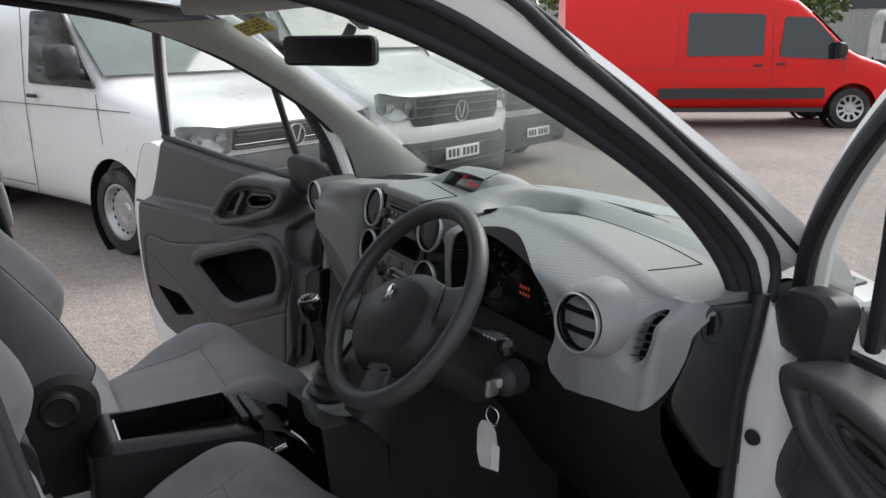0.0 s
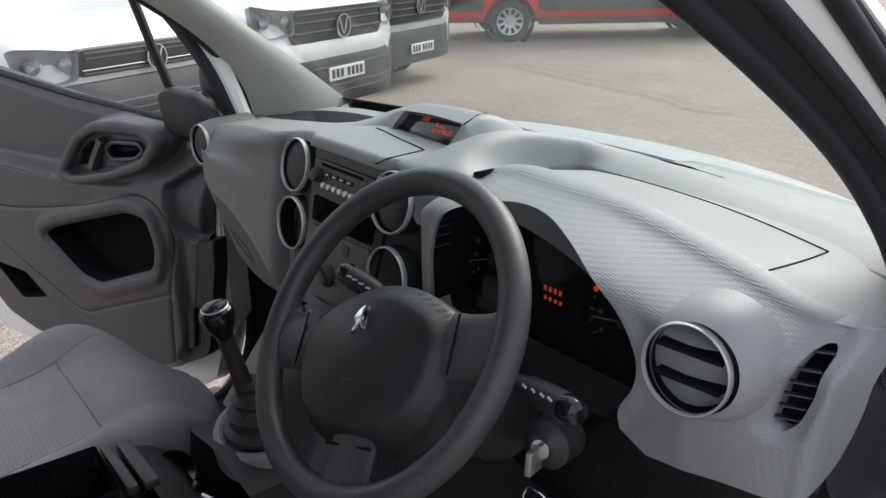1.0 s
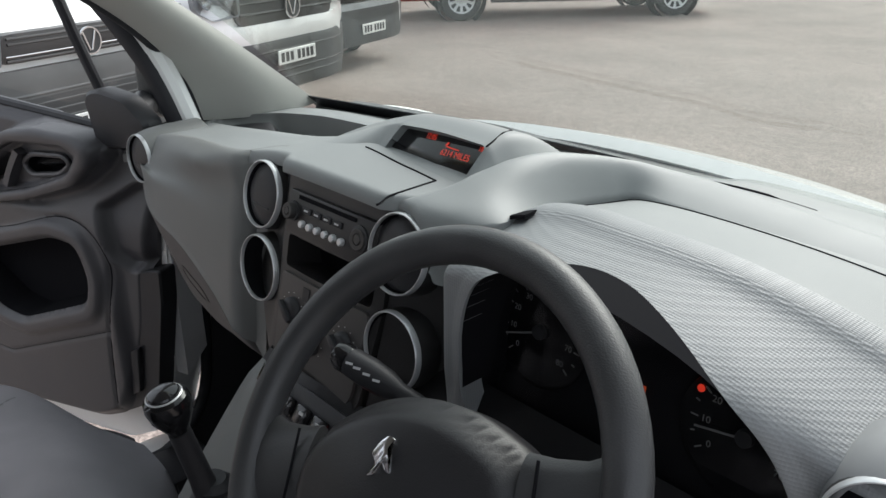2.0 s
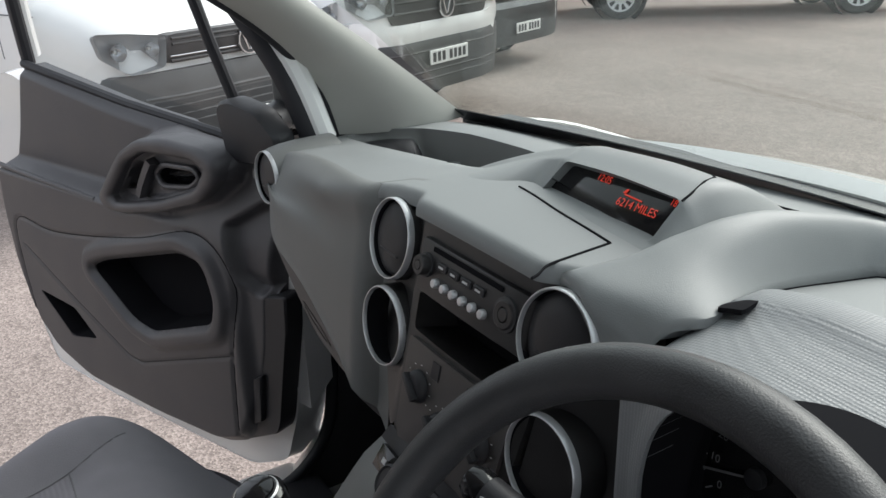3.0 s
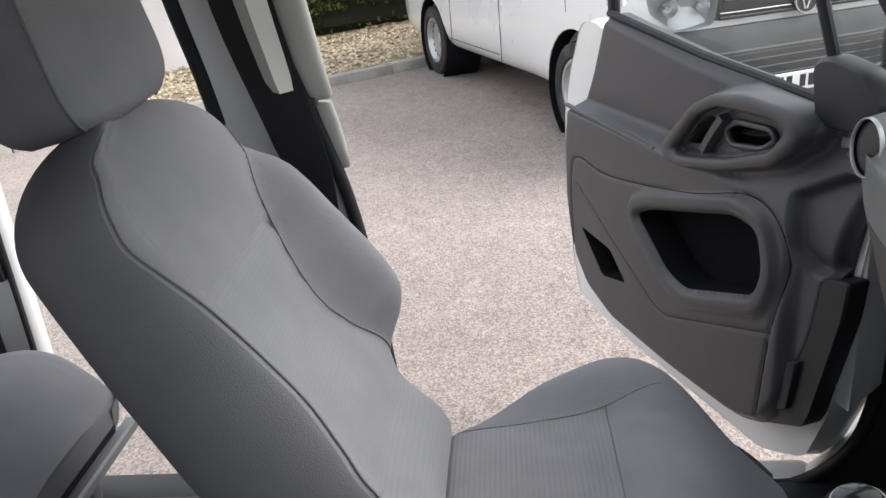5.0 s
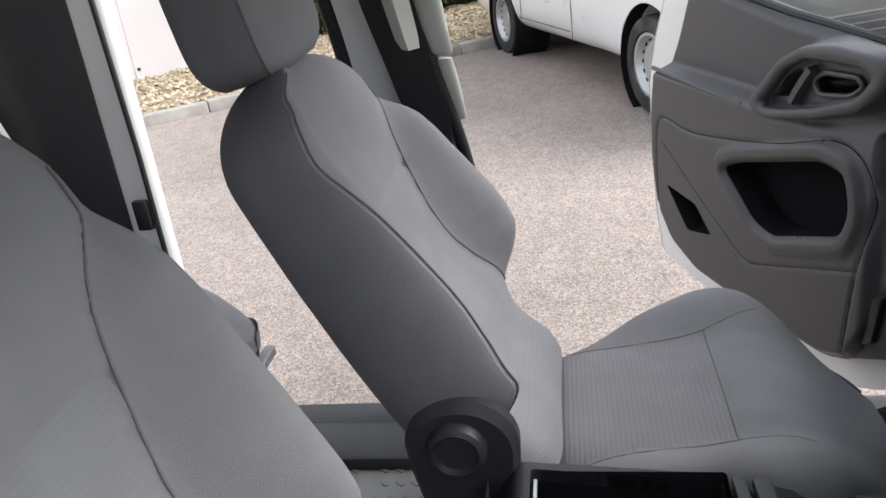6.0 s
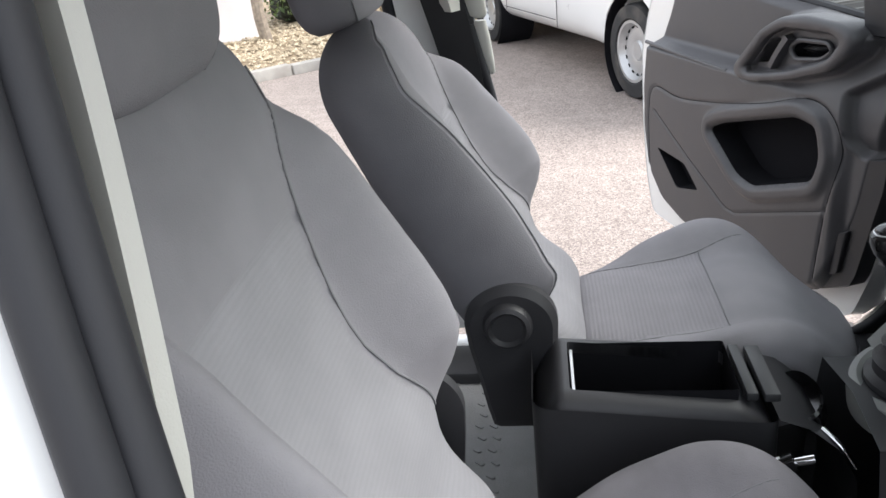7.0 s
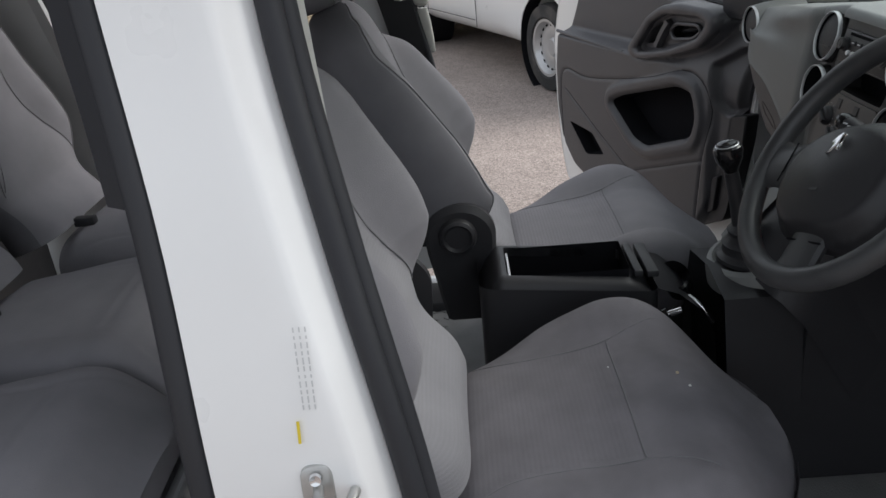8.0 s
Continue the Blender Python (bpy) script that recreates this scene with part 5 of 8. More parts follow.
def stalk(a, b):
    a, b = Vector(a), Vector(b)
    k, n = (b - a).normalized(), (b - a).length
    body = part("stalk", tube([a + k * n * d for d in (0, 0.15, 0.5, 0.62, 0.8, 1.0)], [0.008, 0.009, 0.010, 0.014, 0.0155, 0.0145], 16), black_plastic, column)
    part("end_knob", lathe([(0.0145, 0), (0.0150, 0.010), (0.012, 0.018), (0.006, 0.021), (0, 0.0215)], facing(b, k), 20), black_gloss, body)
    side = (WN - k * WN.dot(k)).normalized()
    for d in (0.66, 0.76, 0.86, 0.94):
        part("mark", box((-0.004, -0.0012, 0), (0.004, 0.0012, 0.0006), 0, 1, facing(a + k * n * d + side * 0.0152, side)), white_mark, body)


stalk((0.42, 0.425, 1.125), (0.575, 0.395, 1.155))
stalk((0.30, 0.425, 1.137), (0.182, 0.402, 1.163))
LOCK = facing((0.518, 0.425, 1.066), (0.25, -0.95, 0.1))
part("ignition_lock", lathe([(0.030, -0.04), (0.028, -0.006), (0.020, 0.0), (0.015, 0.004), (0.013, 0.003), (0, 0.003)], LOCK, 28), black_plastic, column)
part("lock_face", lathe([(0.012, 0.003), (0.011, 0.007), (0, 0.008)], LOCK, 24), chrome, column)
keys = thing("car_keys", "car key on a ring with worn grey paper tags", "keys", (0.52, 0.40, 1.04))
part("key", box((-0.004, -0.022, 0.006), (0.004, 0.006, 0.032), 0.002, 2, LOCK), steel, keys)
rc = Vector((0.533, 0.400, 1.016))
part("key_ring", tube([rc + Vector((0.017 * math.cos(a), 0.002 * math.sin(3 * a), 0.017 * math.sin(a))) for a in np.linspace(0, 2 * math.pi, 28, endpoint=False)], 0.0012, 8, closed=True), chrome, keys)
TAG = frame_at((0.522, 0.397, 0.986), (0.95, 0.30, 0.1), (0.0, 0.05, 1)) @ Matrix.Diagonal((1.3, 1.35, 1, 1))
tag_o = rounded([(-0.014, -0.05), (-0.018, -0.03), (-0.015, 0.0), (-0.008, 0.012), (0.008, 0.012), (0.015, 0.0), (0.017, -0.03), (0.012, -0.05)], 0.005)
part("key_tag", prism(tag_o, 0.002, TAG), paper, keys, "worn grey plastic tag")
part("key_tag", prism(rounded([(-0.008, -0.045), (0.008, -0.045), (0.008, 0.0), (-0.008, 0.0)], 0.003), 0.002, frame_at((0.545, 0.400, 0.968), (0.98, 0.25, 0), (0.0, 0.05, 1))), plate_white, keys, "white paper tag")
for k in range(6):
    part("writing", box((-0.010, -0.001, 0.002), (0.009, 0.001, 0.0024), 0, 1, TAG @ pose(0, -0.005 - 0.006 * k, -0.0026)), dark_paint, keys)

# ---- seats ----
def cushion_mesh(w, length, height, insert=0.15, cross=0.285, bol=0.068, worn=1.0, square=2.3, turn=0.48):
    """Seat cushion: y runs forward from the back edge, z = 0 at the middle of the top."""
    rise = curve((0, 0.0), (0.05, 0.02), (0.10, 0.20), (0.18, 0.68), (0.26, 0.97), (0.31, 1.0), (0.37, 0.86), (0.44, 0.50), (0.50, 0.22), (0.52, 0.15))
    plan = curve((0, 0.70), (0.05, 0.74), (0.12, 0.85), (0.20, 0.95), (0.28, 1.0), (0.36, 1.0), (0.52, 1.0))
    seam_at = curve((0, 0.178), (0.03, 0.172), (0.06, 0.158), (0.10, 0.147), (0.15, 0.143), (0.22, 0.145), (0.285, 0.150), (0.34, 0.166), (0.39, 0.184), (0.52, 0.21))

    def surf(u, v, _):
        a = np.abs(u)
        w_ = np.maximum(width(v), 1e-4)
        e = np.clip(a / w_, 0, 1)
        z = bol * np.where(u > 0, worn, 1.0) * rise(v) * smooth(insert - 0.03, insert + 0.085, a)
        z = z - 0.058 * (1 - (1 - e ** 3.6) ** 0.5) - 0.085 * smooth(length - 0.22, length + 0.02, v) ** 2 - 0.02 * smooth(0.05, 0.0, v)
        z = z + 0.008 * np.cos(np.clip(u / insert, -1.57, 1.57)) * smooth(0, 0.1, v) + 0.014 * smooth(cross - 0.06, cross + 0.07, v) * smooth(length, length - 0.12, v)
        groove = np.minimum(np.abs(a - seam_at(v)) + 10 * ((v > cross + 0.10) | (v < 0.03)), np.abs(v - cross) + 10 * (a > insert))
        return u, v, z - 0.0025 * smooth(0.010, 0.0, groove)

    def width(v):
        t = np.clip((v - turn * length) / ((1.015 - turn) * length), 0, 1)
        return w * (1 - t ** square) ** (1 / square) * plan(v)

    nu, nv = 56, 60
    verts, faces, mats = [], [], []
    for j in range(nv + 1):
        v = length * j / nv
        ws = float(width(np.array(v)))
        u = np.linspace(-ws, ws, nu + 1)
        u = 0.6 * ws * np.sin(np.linspace(-math.pi / 2, math.pi / 2, nu + 1)) + 0.4 * u
        X, Y, Z = surf(u, np.full(nu + 1, v), 0)
        row = list(zip(X.tolist(), Y.tolist(), Z.tolist()))
        # sides roll down to the base
        d = float(0.10 * smooth(np.array(length - 0.13), np.array(length + 0.02), np.array(v)) ** 2)
        k = min(1.0, ws / w)
        left = [(-ws * 0.92, v - 0.03 * (1 - k), -height), (-ws - 0.004, v, -height * 0.8), (-ws - 0.006, v, -height * 0.62)]
        right = [(-a, b, c) for a, b, c in reversed(left)]
        verts += left + row + right
    m = nu + 7
    for j in range(nv):
        for i in range(m - 1):
            faces.append((j * m + i, j * m + i + 1, (j + 1) * m + i + 1, (j + 1) * m + i))
            q = verts[j * m + i + 1]
            mats.append(1 if abs(q[0]) < float(seam_at(np.array(q[1]))) - 0.003 and 0.0 < q[1] < cross - 0.003 and 3 <= i < m - 4 else 0)
    faces.append(tuple(nv * m + i for i in range(m)))
    faces.append(tuple(range(m))[::-1])
    me = mesh_from(verts, faces)
    for k, q in enumerate(mats):
        me.polygons[k].material_index = q
    return me, surf, seam_at


def back_mesh(h=0.665, wide=0.255, deep=1.0, top=0.57, shade_side=False):
    """Backrest: local x across, z up along the back, y forward out of its face."""
    def taper(v, a, p):
        t = np.clip((v - a) / (h - a), 0, 1)
        return np.maximum(1 - t ** p, 0) ** (1 / p)

    wide_at = curve((0, 0.80), (0.07, 0.80), (0.11, 0.86), (0.15, 0.955), (0.20, 0.995), (0.27, 1.0), (0.36, 0.985), (0.46, 0.975), (0.56, 0.945), (0.70, 0.86))

    def half(v):
        return wide_at(v / h * 0.665) * wide * taper(v, 0.555 * h / 0.665, 2.3)

    def seam(v):
        return np.interp(v, [0.0, 0.12, 0.17, 0.225, 0.278, 0.31, 0.345, 0.404, 0.438, 0.469, 0.492, 0.513, 0.53, h], [0.92, 0.86, 0.73, 0.56, 0.475, 0.47, 0.495, 0.555, 0.587, 0.63, 0.69, 0.78, 0.87, 0.87]) * wide

    crest_at = curve((0.0, 0.190), (0.10, 0.200), (0.15, 0.216), (0.20, 0.224), (0.25, 0.219), (0.31, 0.212), (0.37, 0.212), (0.44, 0.218), (0.50, 0.225), (0.545, 0.226), (0.58, 0.214), (0.605, 0.190), (0.63, 0.150), (0.665, 0.02))

    def crest(v):
        return np.minimum(crest_at(v) * (wide / 0.255), 0.95 * half(v))

    def front(u, v):
        a = np.abs(u)
        s = np.where(u > 0, crest(v) - 0.075, seam(v)) if shade_side else seam(v)
        b = smooth(0.095, 0.18, v) * (1 - 0.48 * smooth(0.46, 0.70, v))
        y = deep * (0.105 - 0.02 * smooth(0.28, 0.55, v)) * b * smooth(s - 0.015, s + 0.09, a)
        y = y - 0.010 * np.cos(np.clip(u / 0.16, -1.5, 1.5)) + 0.018 * np.exp(-(((v - 0.17) / 0.10) ** 2)) + 0.045 * smooth(0.12, 0.02, v) + 0.018 * smooth(0.34, 0.60, v)
        y = y - 0.003 * smooth(0.012, 0.0, np.abs(a - s)) * smooth(0.08, 0.12, v) * (1.0 - shade_side * (u > 0))
        y = y - 0.004 * smooth(0.012, 0.0, np.abs(v - 0.428)) * (a < s)
        w = half(v)
        e = np.clip(a / np.maximum(w, 1e-4), 0, 1)
        base, k = -0.030, taper(v, 0.56 * h / 0.665, 2.2)
        return base + (y - base) * (1 - e ** 6) ** 0.5 * k

    def rear(u, v):
        w = half(v)
        e = np.clip(np.abs(u) / np.maximum(w, 1e-4), 0, 1)
        return -0.035 - (0.082 - 0.02 * smooth(0.3, h, v)) * (1 - e ** 6) ** 0.5 * taper(v, 0.56 * h / 0.665, 2.2)

    nu, vs = 56, np.concatenate([np.linspace(0, 0.56, 64), 0.56 + (h - 0.56) * np.sin(np.linspace(0, math.pi / 2, 18))[1:]])
    e = np.sin(np.linspace(-math.pi / 2, math.pi / 2, nu + 1))
    e = 0.55 * e + 0.45 * np.linspace(-1, 1, nu + 1)
    loops, faces, mats = [], [], []
    for v in vs:
        w = max(float(half(np.array(v))), 0.004)
        u = e * w
        if shade_side:
            c, f = float(crest(np.array(v))), np.arange(nu // 2 + 1) / (nu / 2)
            u[nu // 2 :] = np.where(f <= 0.72, c * f / 0.72, c + (w - c) * np.sin(np.clip((f - 0.72) / 0.28, 0, 1) * math.pi / 2))
        V = np.full(nu + 1, v)
        f, r = front(u, V), rear(u, V)
        loops.append([(float(a), float(b), float(v)) for a, b in zip(u, f)] + [(float(a), float(b), float(v)) for a, b in zip(u[-2:0:-1], r[-2:0:-1])])
    m = len(loops[0])
    for j in range(len(vs) - 1):
        for i in range(m):
            k = (i + 1) % m
            faces.append((j * m + i, j * m + k, (j + 1) * m + k, (j + 1) * m + i))
            q = loops[j][i]
            if i >= nu:
                mats.append(2)
            else:
                a = abs(q[0])
                # one wing's side takes the darker cloth, shade put into colour
                side = i >= nu / 2 * 1.72 if shade_side and q[0] > 0 else a > 0.975 * float(half(np.array(q[2])))
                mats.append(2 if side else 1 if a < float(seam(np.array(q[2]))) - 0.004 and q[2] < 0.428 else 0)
    faces += [tuple(range(m))[::-1], tuple((len(vs) - 1) * m + i for i in range(m))]
    mats += [0, 0]
    me = mesh_from([p for l in loops for p in l], faces)
    me.polygons.foreach_set("material_index", np.array(mats, np.int32))
    lines = []
    for s in (1, -1):
        lines.append([(s * float(seam(np.array(v))), float(front(s * seam(np.array(v)), np.array(v))) + 0.0018, float(v)) for v in np.linspace(0.14, top, 60)])
        lines.append([(s * float(crest(np.array(v))), float(front(s * crest(np.array(v)), np.array(v))) + 0.0012, float(v)) for v in np.linspace(0.13, h * 0.97, 60)])
    return me, lines


def headrest_mesh():
    loops = []
    for k in range(21):
        f = k / 20
        q = 2 * f - 1
        g = max(1 - abs(q) ** 4.0, 0.0) ** 0.40
        w, d = 0.03 + (0.122 - 0.008 * q) * g, 0.012 + 0.052 * g
        loop = []
        for i in range(40):
            a = 2 * math.pi * i / 40
            c, s = math.cos(a), math.sin(a)
            x = w * math.copysign(abs(c) ** 0.6, c)
            loop.append((x, d * math.copysign(abs(s) ** 0.6, s) + 0.012 * f - 0.35 * x * x + 0.004, 0.215 * f))
        loops.append(loop)
    return loft(loops)


def front_seat(at, recline, inner, tall=1.0, worn=1.0, rest=0.0):
    """at: where cushion and back meet, at the middle of the cushion's top."""
    seat = thing("front_seat", "grey cloth front seat with ribbed centre and winged bolsters", "seat", at, group="front seats")
    C = Matrix.Translation(at)
    me, surf, seam_at = cushion_mesh(0.255, 0.515, 0.14, worn=worn)
    S = C @ pose(0, -0.025, 0, 4, 0, 0)
    me.transform(S)
    cu = part("cushion", me, [driver_fabric, driver_fabric_rib] if rest else [fabric, fabric_rib], seat, "darker mottled cloth cushion" if rest else "", 60)
    runs = [[(s * float(seam_at(np.array(v))), v) for v in np.linspace(0.035, 0.375, 30)] for s in (1, -1)]
    runs.append([(a, 0.285) for a in np.linspace(-0.149, 0.149, 24)])
    for run in runs:
        P = [surf(np.array(a), np.array(b), 0) for a, b in run]
        part("seam", tube([S @ Vector((float(x), float(y), float(z) + 0.0008)) for x, y, z in P], 0.0011, 6), thread, cu)
    B = C @ pose(0, -0.015, -0.005 + 0.25 * (tall - 1), recline, 0, 0) @ Matrix.Diagonal((1, 1, tall, 1))
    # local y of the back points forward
    me, lines = back_mesh(shade_side=not rest)
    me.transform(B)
    bk = part("backrest", me, [fabric, fabric_rib_back, fabric_shade], seat, "", 60)
    for k, pts in enumerate(lines):
        # the outer edge and the flattened inner wing show no stitching
        if k == 3 or (rest and k == 1) or (not rest and k == (0 if inner > 0 else 2)):
            continue
        part("seam", tube([B @ Vector(p) for p in pts], 0.0014, 6), thread, bk)
    H = B @ pose(0, -0.030 + 0.2 * rest, 0.652 - rest, -12, 0, 0)
    bm = headrest_mesh()
    bmesh.ops.transform(bm, matrix=H, verts=bm.verts)
    # one cheek of the headrest gets its shade as darker cloth
    if not rest:
        flip = H.inverted()
        for f in bm.faces:
            c = flip @ f.calc_center_median()
            q = max(-1.0, min(1.0, 2 * c.z / 0.215 - 1))
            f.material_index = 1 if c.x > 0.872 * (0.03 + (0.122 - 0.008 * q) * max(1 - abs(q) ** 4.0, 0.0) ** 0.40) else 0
    hr = part("headrest", bm, [fabric, fabric_shade], seat, "", 60)
    for s in (1, -1):
        path = []
        for q in np.linspace(-0.93, 0.93, 26):
            g = max(1 - abs(q) ** 4.0, 0.0) ** 0.40
            w, d = 0.03 + (0.122 - 0.008 * q) * g, 0.012 + 0.052 * g
            x = w * 0.881
            path.append(H @ Vector((s * x, d * (1 - 0.881 ** (1 / 0.3)) ** 0.3 + 0.006 * (q + 1) - 0.35 * x * x + 0.0055, 0.1075 * (q + 1))))
        part("seam", tube(path, 0.0014, 6), thread, hr)
    part("sleeve", box((-0.075, -0.012, -0.03), (0.075, 0.012, 0.006), 0.005, 2, B @ pose(0, -0.030, 0.655)), black_plastic, seat)
    for s in (1, -1):
        part("post", tube([B @ Vector((s * 0.06, -0.030, 0.60)), H @ Vector((s * 0.06, 0, 0.06))], 0.006), chrome, seat)
        part("runner", box((s * 0.19 - 0.02, -0.02, -0.33), (s * 0.19 + 0.02, 0.42, -0.29), 0.004, 1, C), steel, seat)
        if s != inner:
            continue
        R = C @ Matrix.Translation((s * 0.240, -0.105, 0.07))
        shield = [(0.074 * math.cos(q), 0.048 + 0.068 * math.sin(q)) for q in np.linspace(0, math.pi, 25)] + [(-0.070, 0.01), (-0.058, -0.05), (-0.048, -0.11), (-0.040, -0.145), (-0.03, -0.15), (0.04, -0.15), (0.052, -0.145), (0.060, -0.11), (0.066, -0.05), (0.072, 0.01)]
        part("recliner_cover", loft([[R @ Vector((s * x, y, z)) for y, z in shield] for x in (0.0, 0.018)] + [[R @ Vector((s * 0.028, y * 0.88, z * 0.88)) for y, z in shield]]), black_plastic, seat, "black plastic recliner cover")
        part("recliner_knob", lathe([(0.040, 0.0), (0.036, 0.012), (0.030, 0.016), (0.024, 0.010), (0, 0.010)], facing(R @ Vector((s * 0.028, -0.005, 0.05)), (s, 0, 0.001)), 36), black_plastic, seat)
    part("seat_base", box((-0.21, 0.0, -0.30), (0.21, 0.40, -0.12), 0.02, 2, C), black_plastic, seat)
    return seat


seat = front_seat((-0.402, -0.10, 0.775), 28, 1)
front_driver = front_seat((0.345, -0.228, 0.79), 20, -1, 1.07, 0.4, 0.065)
seat_driver_cushion = [c for c in front_driver.children if c.name.startswith('cushion')][0]

# ---- console, gear lever, handbrake ----
console = thing("centre_console", "black plastic box console between the seats with an open bin", "console", (-0.07, 0.0, 0.45))
hole = rounded([(-0.135, -0.12), (-0.005, -0.12), (0.0, 0.112), (-0.130, 0.116)], 0.006)
rim_o = rounded([(-0.165, -0.175), (0.022, -0.175), (0.028, 0.10), (0.028, 0.165), (-0.155, 0.165), (-0.165, 0.10)], 0.03)


def console_top(u, v, w):
    z = 0.862 - 0.09 * (v + 0.12) - 0.05 * smooth(-0.13, -0.18, v) - 0.03 * smooth(0.10, 0.175, v)
    g = np.clip(1 - edge_gap(u, v, rim_o)[0] / 0.028, 0, 1)
    z = z - 0.026 * (1 - np.sqrt(np.maximum(1 - g * g, 0))) - w
    return u, v, z


part("rim", sheet(rim_o, [hole], 0.006, console_top, 0.02), black_plastic, console, "black console rim", sharp=60)
# bin lined near-black, the shade inside put into the colour
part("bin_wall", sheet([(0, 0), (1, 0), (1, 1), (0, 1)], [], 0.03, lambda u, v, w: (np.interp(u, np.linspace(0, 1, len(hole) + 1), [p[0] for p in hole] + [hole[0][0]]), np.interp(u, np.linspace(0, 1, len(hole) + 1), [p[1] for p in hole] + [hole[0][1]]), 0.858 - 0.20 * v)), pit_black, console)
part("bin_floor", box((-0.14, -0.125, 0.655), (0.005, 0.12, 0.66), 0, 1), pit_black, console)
part("bin_slider", box((-0.128, -0.117, 0.846), (-0.008, -0.112, 0.852), 0.001, 1), silver, console)
for y, wd in ((0.122, 0.016), (0.146, 0.022)):
    part("cross_bar", box((-0.13, y, 0.838 - (y - 0.12) * 0.1), (0.0, y + wd, 0.852 - (y - 0.12) * 0.1), 0.003, 2), dark_paint, console)
body_rows = []
for f, grow in ((0.0, 0.0), (0.35, 0.006), (1.0, -0.012)):
    z = 0.845 - 0.39 * f
    loop = []
    for x, y in rim_o:
        loop.append((x + (0.012 if x > -0.07 else -0.006) * (1 if f else 0) * (1 - f), y, z - 0.09 * (y + 0.12) * (1 - f)))
    body_rows.append(loop)
part("body", loft(body_rows, caps=False), black_plastic, console)
# sloping nose with a dark cup recess
nose = [[(x, 0.16, 0.826), (x, 0.20, 0.81), (x, 0.24, 0.775), (x, 0.27, 0.72), (x, 0.28, 0.62), (x, 0.28, 0.45)] for x in np.linspace(-0.155, 0.028, 8)]
part("nose", loft(nose, caps=False, closed=False), black_plastic, console)
part("cup_recess", lathe([(0.040, -0.002), (0.037, 0.002), (0.035, -0.03), (0, -0.03)], facing((-0.065, 0.212, 0.803), (0, -0.45, 0.9)) @ Matrix.Diagonal((1.5, 0.75, 1, 1)), 32), black_gloss, console)
part("chrome_edge", tube(spline([(0.0, 0.225, 0.79), (0.02, 0.245, 0.775), (0.03, 0.265, 0.745)], 10), 0.005), chrome, console)
brake = thing("handbrake", "black handbrake lever with a chrome button", "handbrake", (0.07, 0.0, 0.6))
part("lever", tube([(0.065, -0.08, 0.66), (0.075, 0.05, 0.74), (0.086, 0.165, 0.803)], [0.012, 0.013, 0.014], 14), black_gloss, brake)
part("button", tube([(0.086, 0.165, 0.803), (0.091, 0.187, 0.812)], 0.006, 12), chrome, brake)
part("slot", box((-0.003, -0.03, 0), (0.003, 0.03, 0.002), 0.001, 1, frame_at((0.082, 0.12, 0.793), (1, 0, 0), (0, 0.9, 0.45))), silver, brake)
gear = thing("gear_lever", "black gear lever with a round glossy knob and gaiter", "gear lever", (-0.02, 0.36, 0.84))
kz = Vector((-0.01, -0.20, 0.97)).normalized()
part("knob", lathe([(0.012, -0.03), (0.016, -0.022), (0.024, -0.006), (0.0265, 0.008), (0.025, 0.018), (0.018, 0.024), (0, 0.026)], facing((-0.017, 0.292, 1.06), kz, (0, 1, 0)), 32), black_gloss, gear)
part("cap", lathe([(0.0195, -0.003), (0.017, 0.002), (0.010, 0.0045), (0, 0.005)], facing((-0.017, 0.287, 1.0835), kz, (0, 1, 0)), 28), black_gloss, gear)
part("trim_ring", lathe([(0.0205, -0.004), (0.021, -0.002), (0.0195, -0.001), (0.019, -0.003)], facing((-0.017, 0.287, 1.0835), kz, (0, 1, 0)), 28), silver, gear)
part("shaft", tube([(-0.017, 0.298, 1.03), (-0.02, 0.315, 0.96), (-0.02, 0.33, 0.89)], [0.013, 0.014, 0.018], 14), black_plastic, gear)
boot = []
for k in range(12):
    f = k / 11
    r = 0.016 + 0.042 * f + 0.004 * math.sin(f * 22)
    boot.append([(-0.02 + r * math.cos(a) * 1.1, 0.33 + 0.012 * f + r * math.sin(a), 0.945 - 0.095 * f) for a in np.linspace(0, 2 * math.pi, 24, endpoint=False)])
part("gaiter", loft(boot), black_plastic, gear, "folded black gaiter")
part("gear_surround", lathe([(0.060, 0.012), (0.066, 0.016), (0.076, 0.012), (0.082, 0.0), (0.085, -0.03)], facing((-0.02, 0.345, 0.848), (0, -0.25, 0.97)) @ Matrix.Diagonal((1.2, 1.0, 1, 1)), 40), dash_mid, gear, "grey plastic surround")
# floor tunnel and switch strip ahead of the lever
part("tunnel", loft([[(x, y, z) for x, z in ((-0.16, 0.45), (-0.15, 0.70), (-0.12, 0.83), (0.0, 0.85), (0.10, 0.83), (0.135, 0.70), (0.145, 0.45))] for y in (0.26, 0.36, 0.46, 0.60)], caps=False, closed=False), black_plastic, console)
sw = facing((0.03, 0.431, 1.013), (0, -0.82, 0.57))
part("switch_plate", prism(rounded([(-0.05, -0.03), (0.11, -0.03), (0.11, 0.03), (-0.05, 0.03)], 0.008), 0.004, sw, 0.002), black_plastic, console)
for k in range(3):
    b = part("switch", box((-0.014, -0.012, 0.004), (0.014, 0.012, 0.010), 0.003, 2, sw @ pose(-0.025 + 0.034 * k, 0, 0)), black_gloss, console)
    part("mark", box((-0.004, -0.002, 0.0), (0.004, 0.002, 0.0004), 0, 1, sw @ pose(-0.025 + 0.034 * k, 0.003, 0.0102)), white_mark, b)
